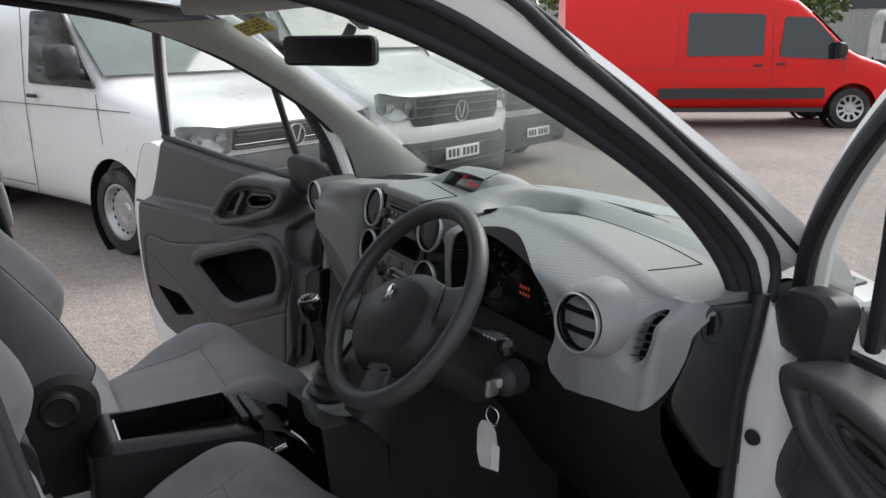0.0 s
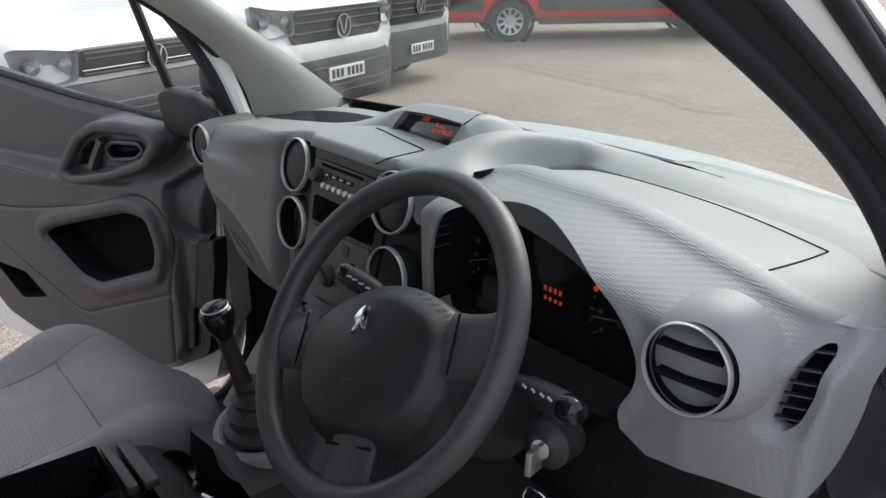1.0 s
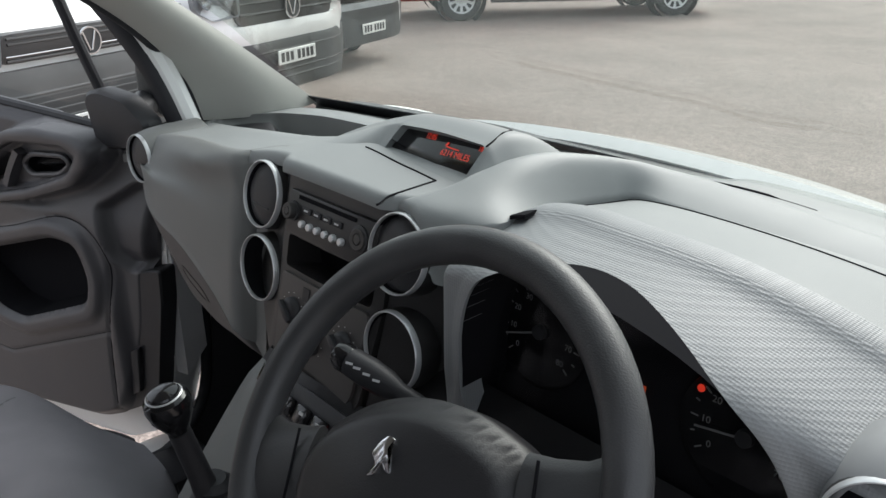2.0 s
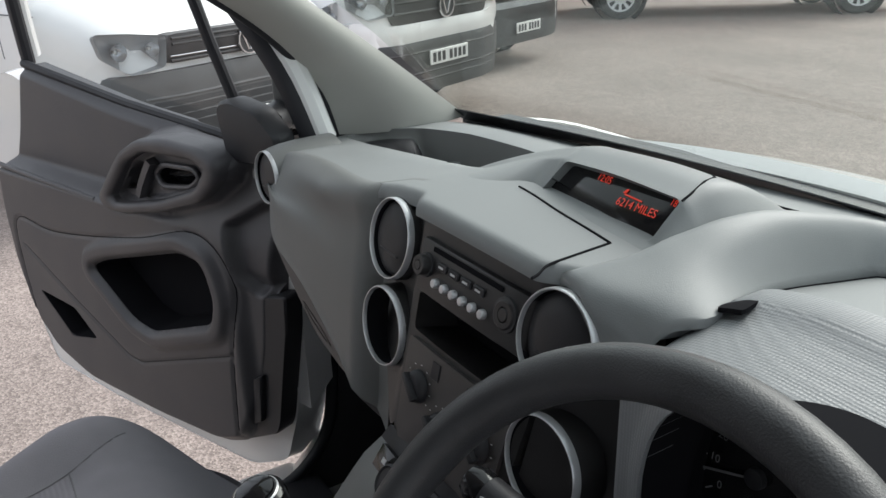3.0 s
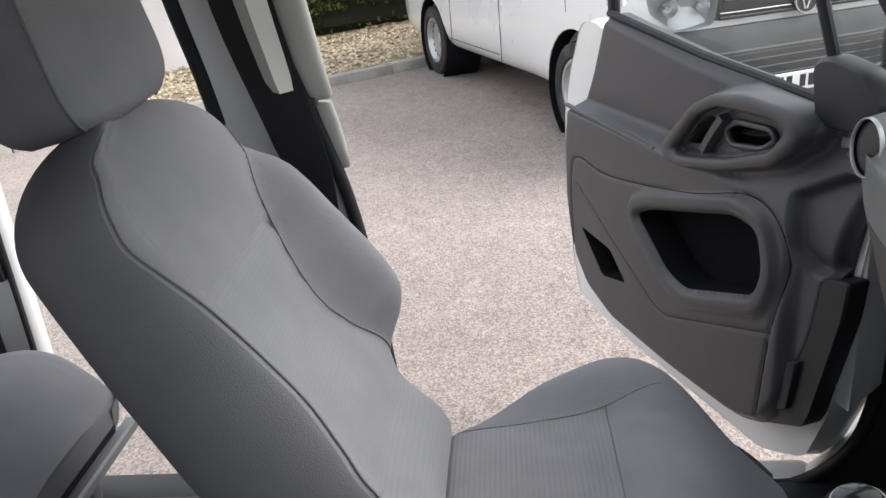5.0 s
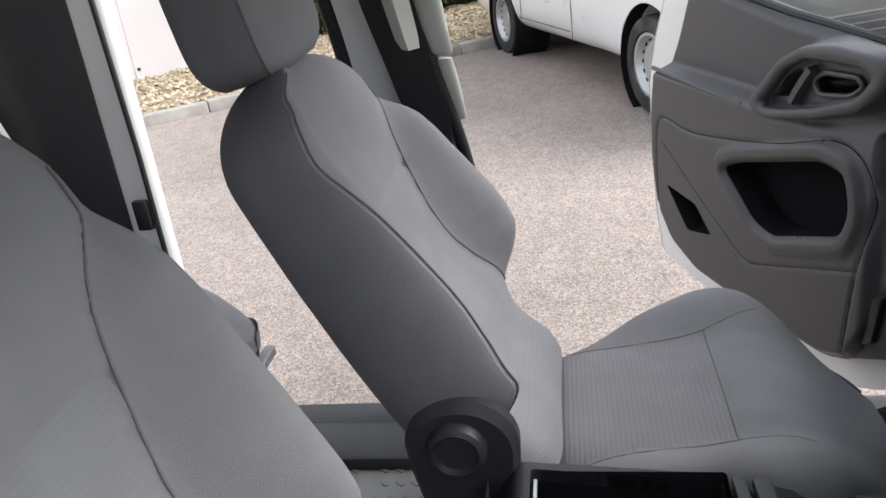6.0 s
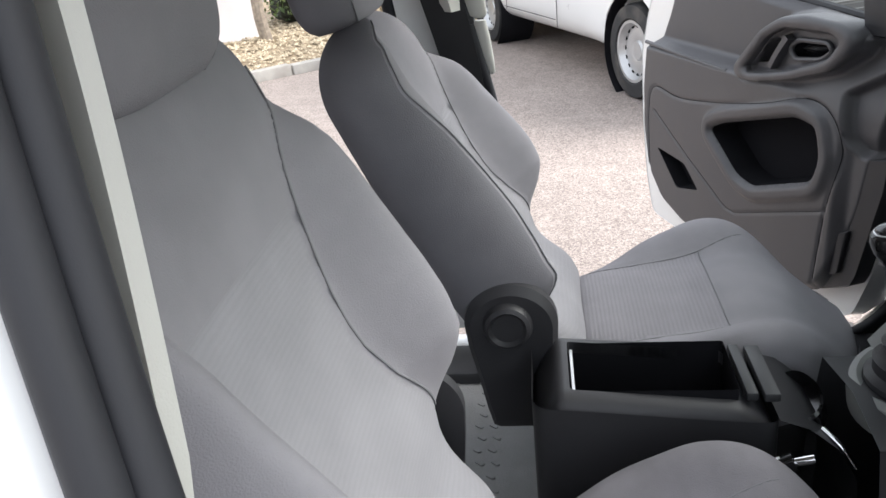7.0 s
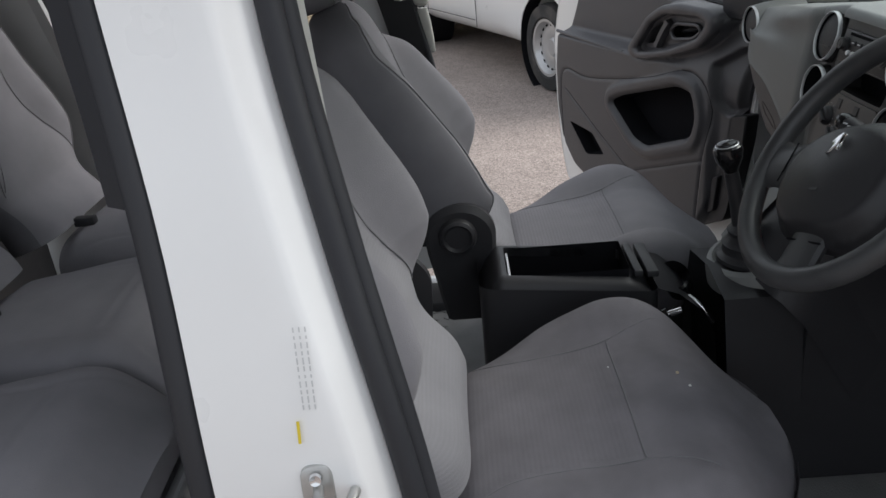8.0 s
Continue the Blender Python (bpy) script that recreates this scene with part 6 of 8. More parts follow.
part("hazard_switch", box((-0.014, -0.012, 0.004), (0.014, 0.012, 0.010), 0.003, 2, sw @ pose(0.08, 0, 0)), glow("hazard_red", (0.8, 0.05, 0.05), 0.15), console, "red hazard switch")

# ---- front doors, both standing open ----
DA = radians(21)
D_HINGE = Vector((-0.80, 0.56, 0))
D_U, D_N = Vector((-math.cos(DA), -math.sin(DA), 0)), Vector((math.sin(DA), -math.cos(DA), 0))
door_outline = rounded([(-0.10, 1.166), (0.03, 1.181), (0.40, 1.214), (0.72, 1.260), (0.795, 1.272), (0.86, 1.12), (0.912, 1.03), (0.93, 0.90), (0.925, 0.76), (0.89, 0.62), (0.80, 0.535), (0.66, 0.495), (0.38, 0.498), (0.145, 0.515), (0.058, 0.552), (0.004, 0.65), (-0.040, 0.787), (-0.062, 0.93), (-0.085, 1.06)], 0.03)
pocket = rounded([(0.53, 0.845), (0.468, 0.875), (0.176, 0.959), (0.103, 0.951), (0.084, 0.885), (0.105, 0.82), (0.322, 0.739), (0.393, 0.75)], 0.022)
small_pocket = rounded([(0.82, 0.712), (0.659, 0.703), (0.579, 0.642), (0.70, 0.612)], 0.012)
grip_out = rounded([(0.424, 1.036), (0.318, 1.143), (0.245, 1.182), (0.16, 1.195), (0.045, 1.190), (0.000, 1.170), (0.010, 1.135), (0.071, 1.083), (0.20, 1.042), (0.34, 1.012), (0.40, 1.010)], 0.022)
grip_in = rounded([(0.372, 1.046), (0.296, 1.128), (0.232, 1.158), (0.075, 1.165), (0.046, 1.150), (0.080, 1.110), (0.20, 1.066), (0.304, 1.042), (0.360, 1.034)], 0.014)
grip_hole = rounded([(0.358, 1.055), (0.312, 1.108), (0.275, 1.128), (0.262, 1.108), (0.292, 1.066)], 0.008)
cup = rounded([(0.205, 1.132), (0.108, 1.138), (0.092, 1.122), (0.125, 1.098), (0.215, 1.085), (0.235, 1.110)], 0.016)
lobe = rounded([(0.046, 1.04), (-0.055, 1.100), (-0.11, 1.09), (-0.10, 0.93), (-0.021, 0.906), (0.023, 0.935)], 0.015)
trim_line = [(0.865, 0.60), (0.88, 0.80), (0.85, 0.900), (0.70, 0.895), (0.487, 0.925), (0.30, 0.965), (0.158, 1.006), (0.075, 0.995), (0.03, 0.945), (0.028, 0.88), (0.055, 0.76), (0.075, 0.56)]
low_line = [(0.845, 0.828), (0.64, 0.725), (0.448, 0.638), (0.40, 0.635), (0.055, 0.763)]
trim_smooth = [(p.x, p.y) for p in spline([(a, b, 0) for a, b in trim_line], 60)]


def door_relief(u, v):
    w = 0.052 * (1 - smooth(1.012, 1.045, v) * smooth(0.10, 0.40, u) - smooth(0.98, 1.16, v) * (1 - smooth(0.10, 0.40, u)))
    w = np.clip(w, 0, 1)
    g = inset(u, v, grip_out)
    w = w + (0.046 - w) * smooth(-0.012, 0.004, g)
    w = w - 0.012 * smooth(0.0, 0.008, inset(u, v, grip_in))
    w = w - 0.030 * smooth(-0.004, 0.016, inset(u, v, lobe))
    p = inset(u, v, pocket)
    w = w + 0.013 * smooth(-0.050, -0.030, p) * (1 - smooth(-0.014, 0.0, p))
    w = w - 0.004 * smooth(0.008, 0.0, polyline_gap(u, v, trim_smooth))
    w = w - 0.004 * smooth(0.006, 0.0, polyline_gap(u, v, low_line))
    w = w - 0.020 * smooth(0.04, 0.0, u) * smooth(0.96, 0.90, v)
    e = inset(u, v, door_outline)
    w = w - 0.022 * smooth(0.022, 0.0, e)
    return w


def front_door(s):
    ox, oy = (0.08, 0.165) if s > 0 else (0.0, 0.0)
    M = Matrix.Translation((ox, oy, 0)) @ Matrix.Diagonal((-s, 1, 1, 1))

    def at(u, z, w=0.0):
        return M @ (D_HINGE + D_U * u + D_N * w + Vector((0, 0, z)))

    def surf(u, v, w):
        d = door_relief(u, v) - w
        x = D_HINGE.x + D_U.x * u + D_N.x * d
        y = D_HINGE.y + D_U.y * u + D_N.y * d
        return -s * x + ox, y + oy, v

    door = thing("front_door", "open white van door with black plastic inner panel", "door", at(0.0, 0.45), group="front doors")
    fine = 0.0048 if s < 0 else 0.006
    holes = [pocket, small_pocket, grip_hole, cup] if s < 0 else [pocket]
    part("inner_panel", sheet(door_outline, holes, fine, surf, 0.04), door_plastic, door, "black grained door panel", sharp=50)
    # depths behind the openings, mostly lined near-black: their shade put into the colour
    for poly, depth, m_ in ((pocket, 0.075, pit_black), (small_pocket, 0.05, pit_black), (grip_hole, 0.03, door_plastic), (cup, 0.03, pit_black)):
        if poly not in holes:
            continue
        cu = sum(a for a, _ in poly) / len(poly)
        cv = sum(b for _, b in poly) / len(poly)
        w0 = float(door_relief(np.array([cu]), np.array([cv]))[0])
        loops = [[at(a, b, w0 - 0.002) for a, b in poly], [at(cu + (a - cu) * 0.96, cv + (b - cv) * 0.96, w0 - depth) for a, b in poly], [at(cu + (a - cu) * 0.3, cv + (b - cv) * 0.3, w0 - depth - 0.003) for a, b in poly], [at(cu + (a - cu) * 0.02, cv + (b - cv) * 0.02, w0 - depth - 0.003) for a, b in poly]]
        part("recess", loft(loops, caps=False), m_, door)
    ring_o = [(p.x, p.y) for p in resample([(a, b, 0) for a, b in grip_out + grip_out[:1]], 97)][:-1]
    _, qx, qy = edge_gap(np.array([a for a, _ in ring_o]), np.array([b for _, b in ring_o]), grip_in)
    ring_i = list(zip(qx.tolist(), qy.tolist()))

    def between(f, w):
        return [at(a[0] + (b[0] - a[0]) * f, a[1] + (b[1] - a[1]) * f, w) for a, b in zip(ring_o, ring_i)]

    part("pull_handle", loft([between(0.0, 0.006), between(0.0, 0.056), between(0.06, 0.064), between(0.22, 0.069), between(0.70, 0.069), between(0.92, 0.065), between(1.0, 0.058), between(1.0, 0.020)], caps=False), door_plastic, door, "black moulded pull handle", sharp=60)
    part("lever_bezel", tube([at(a, b, 0.038) for a, b in cup], 0.0060, 8, closed=True), door_plastic, door)
    part("grip_bar", loft([[at(a + da, b + db, w) for da, db, w in ((-0.008, -0.006, 0.030), (-0.006, -0.004, 0.056), (0.006, 0.004, 0.056), (0.010, 0.006, 0.030))] for a, b in ((0.285, 1.058), (0.268, 1.085), (0.248, 1.112), (0.228, 1.136))]), door_plastic, door)
    part("pull_lever", loft([[at(0.195 - 0.09 * f, 1.112 + 0.016 * f + dz, 0.028 + dw + 0.006 * math.sin(3.1 * f)) for dz, dw in ((0.009, 0), (0, 0.008), (-0.009, 0), (0, -0.005))] for f in (0, 0.25, 0.5, 0.75, 1.0)]), black_gloss, door)
    part("screw", lathe([(0.008, 0), (0.007, 0.002), (0.004, 0.001), (0, 0.001)], facing(at(0.835, 0.882, 0.050), at(0, 0, 1) - at(0, 0, 0)), 16), pit_black, door)
    part("arm_ledge", tube([at(0.47, 1.014, 0.046), at(0.70, 1.022, 0.047), at(0.905, 1.03, 0.046)], 0.006, 8), door_plastic, door)
    # moulded joints of the panel
    for run in (trim_smooth, low_line):
        pts = [(p.x, p.y) for p in resample([(a, b, 0) for a, b in run], 70)]
        deep_w = door_relief(np.array([a for a, _ in pts]), np.array([b for _, b in pts]))
        part("panel_joint", tube([at(a, b, float(w) + 0.0006) for (a, b), w in zip(pts, deep_w)], 0.0011, 6), pit_black, door)
    trim = [(-0.012, 0.905), (-0.096, 0.925), (-0.090, 0.853), (-0.040, 0.630), (-0.026, 0.600), (0.072, 0.548), (0.050, 0.638), (0.018, 0.770)]
    part("hinge_trim", loft([[at(a, b, w) for a, b in rounded(trim, 0.010)] for w in (-0.012, 0.026)] + [[at(-0.02 + (a + 0.02) * 0.95, 0.74 + (b - 0.74) * 0.98, 0.030) for a, b in rounded(trim, 0.010)]]), black_plastic, door, "black hinge-side trim")
    # white outer shell
    shell = rounded([(-0.10, 1.11), (0.40, 1.155), (0.76, 1.215), (0.86, 1.245), (0.93, 1.235), (1.0, 1.10), (1.04, 0.97), (1.03, 0.75), (1.0, 0.55), (0.955, 0.43), (0.66, 0.42), (0.12, 0.44), (0.0, 0.50), (-0.050, 0.64), (-0.080, 0.95)], 0.03)
    part("outer_skin", loft([[at(a, b, -0.010) for a, b in shell], [at(a, b, -0.02) for a, b in shell], [at(0.45 + (a - 0.45) * 1.015, 0.8 + (b - 0.8) * 1.01, -0.05) for a, b in shell], [at(0.45 + (a - 0.45) * 0.99, 0.8 + (b - 0.8) * 0.99, -0.10) for a, b in shell], [at(0.45 + (a - 0.45) * 0.90, 0.8 + (b - 0.8) * 0.90, -0.125) for a, b in shell], [at(0.45 + (a - 0.45) * 0.1, 0.8 + (b - 0.8) * 0.1, -0.13) for a, b in shell]], caps=False), white_paint, door, "white painted door skin")
    part("flange", sheet(shell, holes, 0.012, lambda u, v, w: (-s * (D_HINGE.x + D_U.x * u + D_N.x * (-0.012 - w)) + ox, D_HINGE.y + D_U.y * u + D_N.y * (-0.012 - w) + oy, v)), white_paint, door)
    # near-black sheet added behind the panel as shade in its openings
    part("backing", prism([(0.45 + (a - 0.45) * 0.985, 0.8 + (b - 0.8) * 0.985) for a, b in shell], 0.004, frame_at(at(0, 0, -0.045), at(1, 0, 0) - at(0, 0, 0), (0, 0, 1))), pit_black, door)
    part("hinge_face", loft([[at(-0.055, z, w) for z, w in ((0.66, -0.015), (1.12, -0.015), (1.12, -0.08), (0.66, -0.08))], [at(-0.085, z, w) for z, w in ((0.66, -0.015), (1.14, -0.015), (1.14, -0.08), (0.70, -0.08))]]), white_paint, door)
    lug = rounded([(0.014, 0.722), (-0.012, 0.736), (0.006, 0.622), (0.032, 0.607)], 0.005)
    part("switch_block", loft([[at(a, b, 0.0) for a, b in lug], [at(a, b, 0.038) for a, b in lug], [at(0.010 + (a - 0.010) * 0.8, 0.672 + (b - 0.672) * 0.94, 0.041) for a, b in lug]]), black_plastic, door)
    # window frame and glass
    LEAN_IN = 0.16

    def pane_at(u, z, w=-0.045):
        return at(u, z, w + LEAN_IN * (z - 1.2))

    frame_line = [(0.795, 1.27), (0.765, 1.40), (0.725, 1.55), (0.68, 1.665), (0.60, 1.705), (0.42, 1.695), (0.22, 1.62), (0.05, 1.49), (-0.08, 1.33), (-0.13, 1.19)]
    fl = [pane_at(p.x, p.y) for p in spline([(a, b, 0) for a, b in frame_line], 60)]
    part("window_frame", tube(fl, 0.019, 10, flat=0.8), rubber, door, "black window frame")
    fo = [pane_at(p.x, p.y, -0.065) for p in spline([(a + 0.022 if a > 0.4 else a - 0.005, b + 0.014, 0) for a, b in frame_line], 60)]
    part("frame_skin", tube(fo, 0.024, 10), white_paint, door)
    part("window_divider", tube([pane_at(0.045, 1.20), pane_at(0.085, 1.36), pane_at(0.125, 1.555)], 0.011, 10), rubber, door)
    part("waist_seal", tube([pane_at(-0.10, 1.17, -0.03), pane_at(0.40, 1.216, -0.03), pane_at(0.79, 1.27, -0.03)], 0.010, 8), rubber, door)
    poly = [(a, b) for a, b in frame_line]
    g = part("window_glass", mesh_from([pane_at(a, b, -0.05) for a, b in poly] + [pane_at(0.4, 1.196, -0.05)], [tuple(range(len(poly))) + (len(poly),)]), side_glass, door, "clear door glass")
    g.visible_shadow = False
    # black corner cover and mirror outside
    sail = rounded([(0.05, 1.262), (0.015, 1.275), (-0.06, 1.262), (-0.115, 1.215), (-0.085, 1.165), (0.03, 1.160)], 0.018)
    part("corner_cover", loft([[at(a, b, -0.02) for a, b in sail], [at(a, b, 0.012) for a, b in sail], [at(-0.03 + (a + 0.03) * 0.9, 1.21 + (b - 1.21) * 0.9, 0.022) for a, b in sail], [at(-0.03 + (a + 0.03) * 0.5, 1.21 + (b - 1.21) * 0.5, 0.026) for a, b in sail]]), black_plastic, door, "black corner cover")
    mir = rounded([(-0.10, 1.22), (-0.10, 1.38), (-0.06, 1.42), (0.10, 1.41), (0.135, 1.36), (0.12, 1.22), (0.06, 1.18), (-0.05, 1.18)], 0.04)
    part("mirror_housing", loft([[at(0.085 - 0.06 * k + (a - 0.02) * 0.25 * k + d, 1.255 + (b - 1.30) * 0.62 * k, -0.20 - (a - 0.02) * 0.75 * k) for a, b in mir] for d, k in ((0.045, 0.9), (0.04, 1.0), (0.0, 1.0), (-0.03, 0.8), (-0.045, 0.4), (-0.047, 0.05))]), black_plastic, door, "black door mirror housing")
    part("mirror_arm", tube([at(0.0, 1.215, -0.06), at(0.04, 1.22, -0.14)], 0.03, 12), black_plastic, door)
    return door


front_door(-1)
front_door(1)

# ---- rear seats and the belts ----
def rear_seat(x):
    at = (x, -1.14, 0.89)
    seat = thing("bench_seat", "grey cloth rear seat with a folding steel frame", "seat", at, group="rear seats")
    C = Matrix.Translation(at)
    me, surf, rear_seam = cushion_mesh(0.226, 0.47, 0.15, 0.14, 0.30, 0.02, 1.0, 3.0, 0.86)
    me.transform(C)
    part("cushion", me, [fabric, fabric], seat, "", 55)
    B = C @ pose(0, -0.01, 0.0, 20, 0, 0)
    me, lines = back_mesh(0.64, 0.215, 0.5)
    me.transform(B)
    bk = part("backrest", me, [fabric, fabric, fabric_shade], seat, "", 60)
    for pts in lines:
        part("seam", tube([B @ Vector(p) for p in pts], 0.0014, 6), thread, bk)
    part("buckle", box((0.05, 0.02, 0.0), (0.075, 0.07, 0.022), 0.004, 2, C), black_plastic, seat, "black belt buckle")
    for s in (1, -1):
        part("frame_rail", box((s * 0.17 - 0.012, 0.05, -0.16), (s * 0.17 + 0.012, 0.44, -0.135), 0.003, 1, C), steel, seat)
        part("leg", tube([C @ Vector((s * 0.17, 0.40, -0.15)), C @ Vector((s * 0.17, 0.36, -0.43))], 0.012), steel, seat)
        part("rear_leg", tube([C @ Vector((s * 0.17, 0.06, -0.15)), C @ Vector((s * 0.17, 0.02, -0.43))], 0.012), steel, seat)
    part("cross_rail", box((-0.215, 0.452, -0.172), (0.215, 0.476, -0.150), 0.004, 1, C), pod_silver, seat, "pale galvanised rail")
    return seat


rear = rear_seat(-0.46)
copy_thing(rear, Matrix.Translation((0.0, -1.14, 0.89)))
copy_thing(rear, Matrix.Translation((0.46, -1.14, 0.89)))
for s in (-1,):
    belt = thing("seat_belt", "black seat belt with its pale pillar cover", "seat belt", (s * 0.73, -0.35, 1.2), group="seat belts")
    part("webbing", strip([mirror([(0.662, -0.405, 1.66), (0.685, -0.395, 1.44), (0.732, -0.352, 1.22), (0.75, -0.335, 1.10), (0.755, -0.335, 0.60)], s), mirror([(0.668, -0.312, 1.66), (0.690, -0.305, 1.44), (0.738, -0.272, 1.22), (0.753, -0.262, 1.10), (0.758, -0.262, 0.60)], s)], 24, 0.003), webbing, belt)

    def tapered(pts, name, label):
        loops = []
        for x, y, z, a, b in pts:
            loops.append([(s * (x + a * math.cos(q)), y + b * math.sin(q), z) for q in np.linspace(0, 2 * math.pi, 20, endpoint=False)])
        part(name, loft(loops), pillar_trim, belt, label, sharp=70)

    tapered([(0.672, -0.292, 1.66, 0.016, 0.026), (0.684, -0.286, 1.55, 0.016, 0.026), (0.699, -0.280, 1.44, 0.016, 0.025), (0.725, -0.271, 1.34, 0.015, 0.024), (0.742, -0.265, 1.285, 0.013, 0.022), (0.745, -0.264, 1.276, 0.009, 0.016)], "belt_cover", "pale grey height adjuster cover")
    tapered([(0.748, -0.263, 1.270, 0.010, 0.016), (0.758, -0.258, 1.235, 0.011, 0.017), (0.770, -0.252, 1.19, 0.010, 0.015), (0.779, -0.247, 1.155, 0.008, 0.011), (0.781, -0.246, 1.150, 0.004, 0.006)], "lower_cover", "pale grey lower cover")
    part("guide", box((-0.02, -0.03, -0.008), (0.012, 0.03, 0.008), 0.004, 2, pose(s * 0.742, -0.30, 1.273)), black_plastic, belt)
slider = thing("sliding_door", "white sliding side door pushed back with black inner trim", "door", (-0.90, -1.4, 0.46))
part("shell", box((-0.935, -1.98, 0.47), (-0.885, -0.955, 1.72), 0.022, 3), white_paint, slider)
part("inner_trim", box((-0.886, -1.94, 0.52), (-0.874, -1.03, 1.66), 0.005, 2), black_plastic, slider, "black inner trim panel")
part("edge_seal", tube([(-0.883, -0.975, 0.50), (-0.881, -0.968, 0.80), (-0.880, -0.966, 1.10), (-0.879, -0.975, 1.45), (-0.878, -0.99, 1.68)], 0.006, 8), rubber, slider)
part("latch", box((-0.884, -1.01, 0.93), (-0.868, -0.975, 1.00), 0.004, 2), black_plastic, slider, "black latch")
# black trim behind the driver's pillar
part("pillar_rear_trim", strip([[(0.70, -0.468, 1.70), (0.70, -0.472, 1.49), (0.70, -0.474, 1.40), (0.70, -0.476, 1.315)], [(0.67, -0.50, 1.70), (0.675, -0.505, 1.49), (0.68, -0.500, 1.40), (0.69, -0.496, 1.315)]], 16, 0.012), rubber, van, "black pillar trim")
# latch post, sticker and labels on the driver's pillar
stk = thing("door_striker", "zinc-plated door striker bolted to the white pillar", "striker", (0.815, -0.33, 1.08))
part("plate", prism(rounded([(-0.014, -0.026), (0.014, -0.026), (0.014, 0.026), (-0.014, 0.026)], 0.012), 0.005, facing((0.822, -0.330, 1.085), (0.96, 0.1, 0.2)), 0.002), steel, stk)
for dz in (-0.016, 0.016):
    part("screw", lathe([(0.006, 0), (0.005, 0.003), (0.002, 0.002), (0, 0.002)], facing((0.8275, -0.330, 1.086 + dz), (0.96, 0.1, 0.2)), 14), chrome, stk)
part("loop", tube([(0.822, -0.330, 1.090), (0.845, -0.326, 1.092), (0.852, -0.312, 1.092), (0.846, -0.300, 1.090), (0.826, -0.298, 1.086)], 0.005), steel, stk)
lab = thing("pillar_label", "faded grey printed lines with a yellow strip on white pillar", "label", (0.80, -0.30, 1.16))
LM = frame_at((0.8045, -0.325, 1.185), (0, 1, 0), (-0.21, 0, 1))
faint_ink = material("faint_grey_print", (0.50, 0.50, 0.50), 0.6)
for k in range(11):
    for c in (-0.008, -0.003, 0.002):
        q = ((k * 7 + int(c * 1000)) % 5) * 0.0004
        part("writing", box((c - 0.0006, -0.0030 + q, 0.0006), (c + 0.0006, 0.0030 - q, 0.0009), 0, 1, LM @ pose(0, 0.046 - 0.0068 * k, 0)), faint_ink, lab)
part("yellow_strip", prism([(-0.016, -0.054), (-0.0135, -0.054), (-0.0130, -0.034), (-0.0155, -0.034)], 0.0008, LM @ pose(0, 0, 0.001)), yellow, lab)
# interior mirror on the windscreen, its holder and the sticker
im = thing("rear_view_mirror", "black-framed interior mirror on the windscreen", "mirror", (-0.03, 0.47, 1.62))
MM = facing((-0.125, 0.40, 1.590), (0.50, -0.86, 0.0))
part("housing", loft([[MM @ Vector((a * k, b * k, z)) for a, b in rounded([(-0.125, -0.032), (0.125, -0.032), (0.125, 0.032), (-0.125, 0.032)], 0.018)] for z, k in ((0.003, 0.96), (0.0, 1.0), (-0.018, 0.97), (-0.03, 0.8))]), black_plastic, im)
part("glass", prism(rounded([(-0.118, -0.026), (0.118, -0.026), (0.118, 0.026), (-0.118, 0.026)], 0.014), 0.001, MM @ pose(0, 0, 0.0028)), material("mirror_glass", (0.6, 0.6, 0.6), 0.02, metal=1.0, vary=0.0), im, "mirror glass")
part("stalk", tube([MM @ Vector((0.02, 0.01, -0.025)), MM @ Vector((0.03, 0.05, -0.05))], 0.012), black_plastic, im)
part("bracket", box((-0.022, -0.03, -0.006), (0.022, 0.035, 0.006), 0.004, 2, facing(MM @ Vector((0.035, 0.065, -0.055)), (0, -0.6, -0.8))), black_plastic, im)

tax = thing("windscreen_sticker", "yellow printed sticker on the top of the windscreen", "sticker", (-0.39, 0.34, 1.655))
TA, TB = Vector((-0.526, 0.318, 1.659)), Vector((-0.303, 0.323, 1.677))
TM = frame_at(TA + Vector((0, -0.012, -0.012)), TB - TA, Vector((0.04, 0.043, -0.025)))
part("sheet", prism([(0, 0), (0.215, 0), (0.215, 0.046), (0, 0.046)], 0.0006, TM), yellow, tax)
for k in range(4):
    for c in range(6):
        if (k * 5 + c * 3) % 7 == 2:
            continue
        part("mark_bars", box((0.012 + 0.033 * c, 0.005 + 0.010 * k, -0.0006), (0.012 + 0.033 * c + 0.018 + 0.003 * ((k + c) % 3), 0.0095 + 0.010 * k, 0.0012), 0, 1, TM), dark_paint, tax)
rnd = random.Random(4)
for x, y, r, mat_ in ((0.352, 0.128, 0.0028, plate_white), (0.318, 0.118, 0.0032, chip_mix), (0.27, 0.02, 0.0018, plate_white)):
    bm = bmesh.new()
    bmesh.ops.create_icosphere(bm, subdivisions=1, radius=r)
    for v in bm.verts:
        v.co = Vector((v.co.x * rnd.uniform(0.8, 1.2), v.co.y * rnd.uniform(0.8, 1.2), v.co.z * 0.5))
    bmesh.ops.translate(bm, vec=(x, y, 0.0), verts=bm.verts)
    hit, loc, nor, idx = seat_driver_cushion.ray_cast(Vector((x, y, 2.0)), Vector((0, 0, -1)))
    bmesh.ops.translate(bm, vec=(0, 0, loc.z + r * 0.3 if hit else 0.80), verts=bm.verts)
    tagged(part("crumb", bm, mat_), "small dry crumb lying on the grey seat cushion", "crumb", group="crumbs")

# ---- vehicles parked outside ----
lamp_silver = material("lamp_reflector", (0.55, 0.56, 0.57), 0.22, metal=0.8)
lamp_grey = material("lamp_bowl", (0.32, 0.33, 0.34), 0.35, metal=0.3)

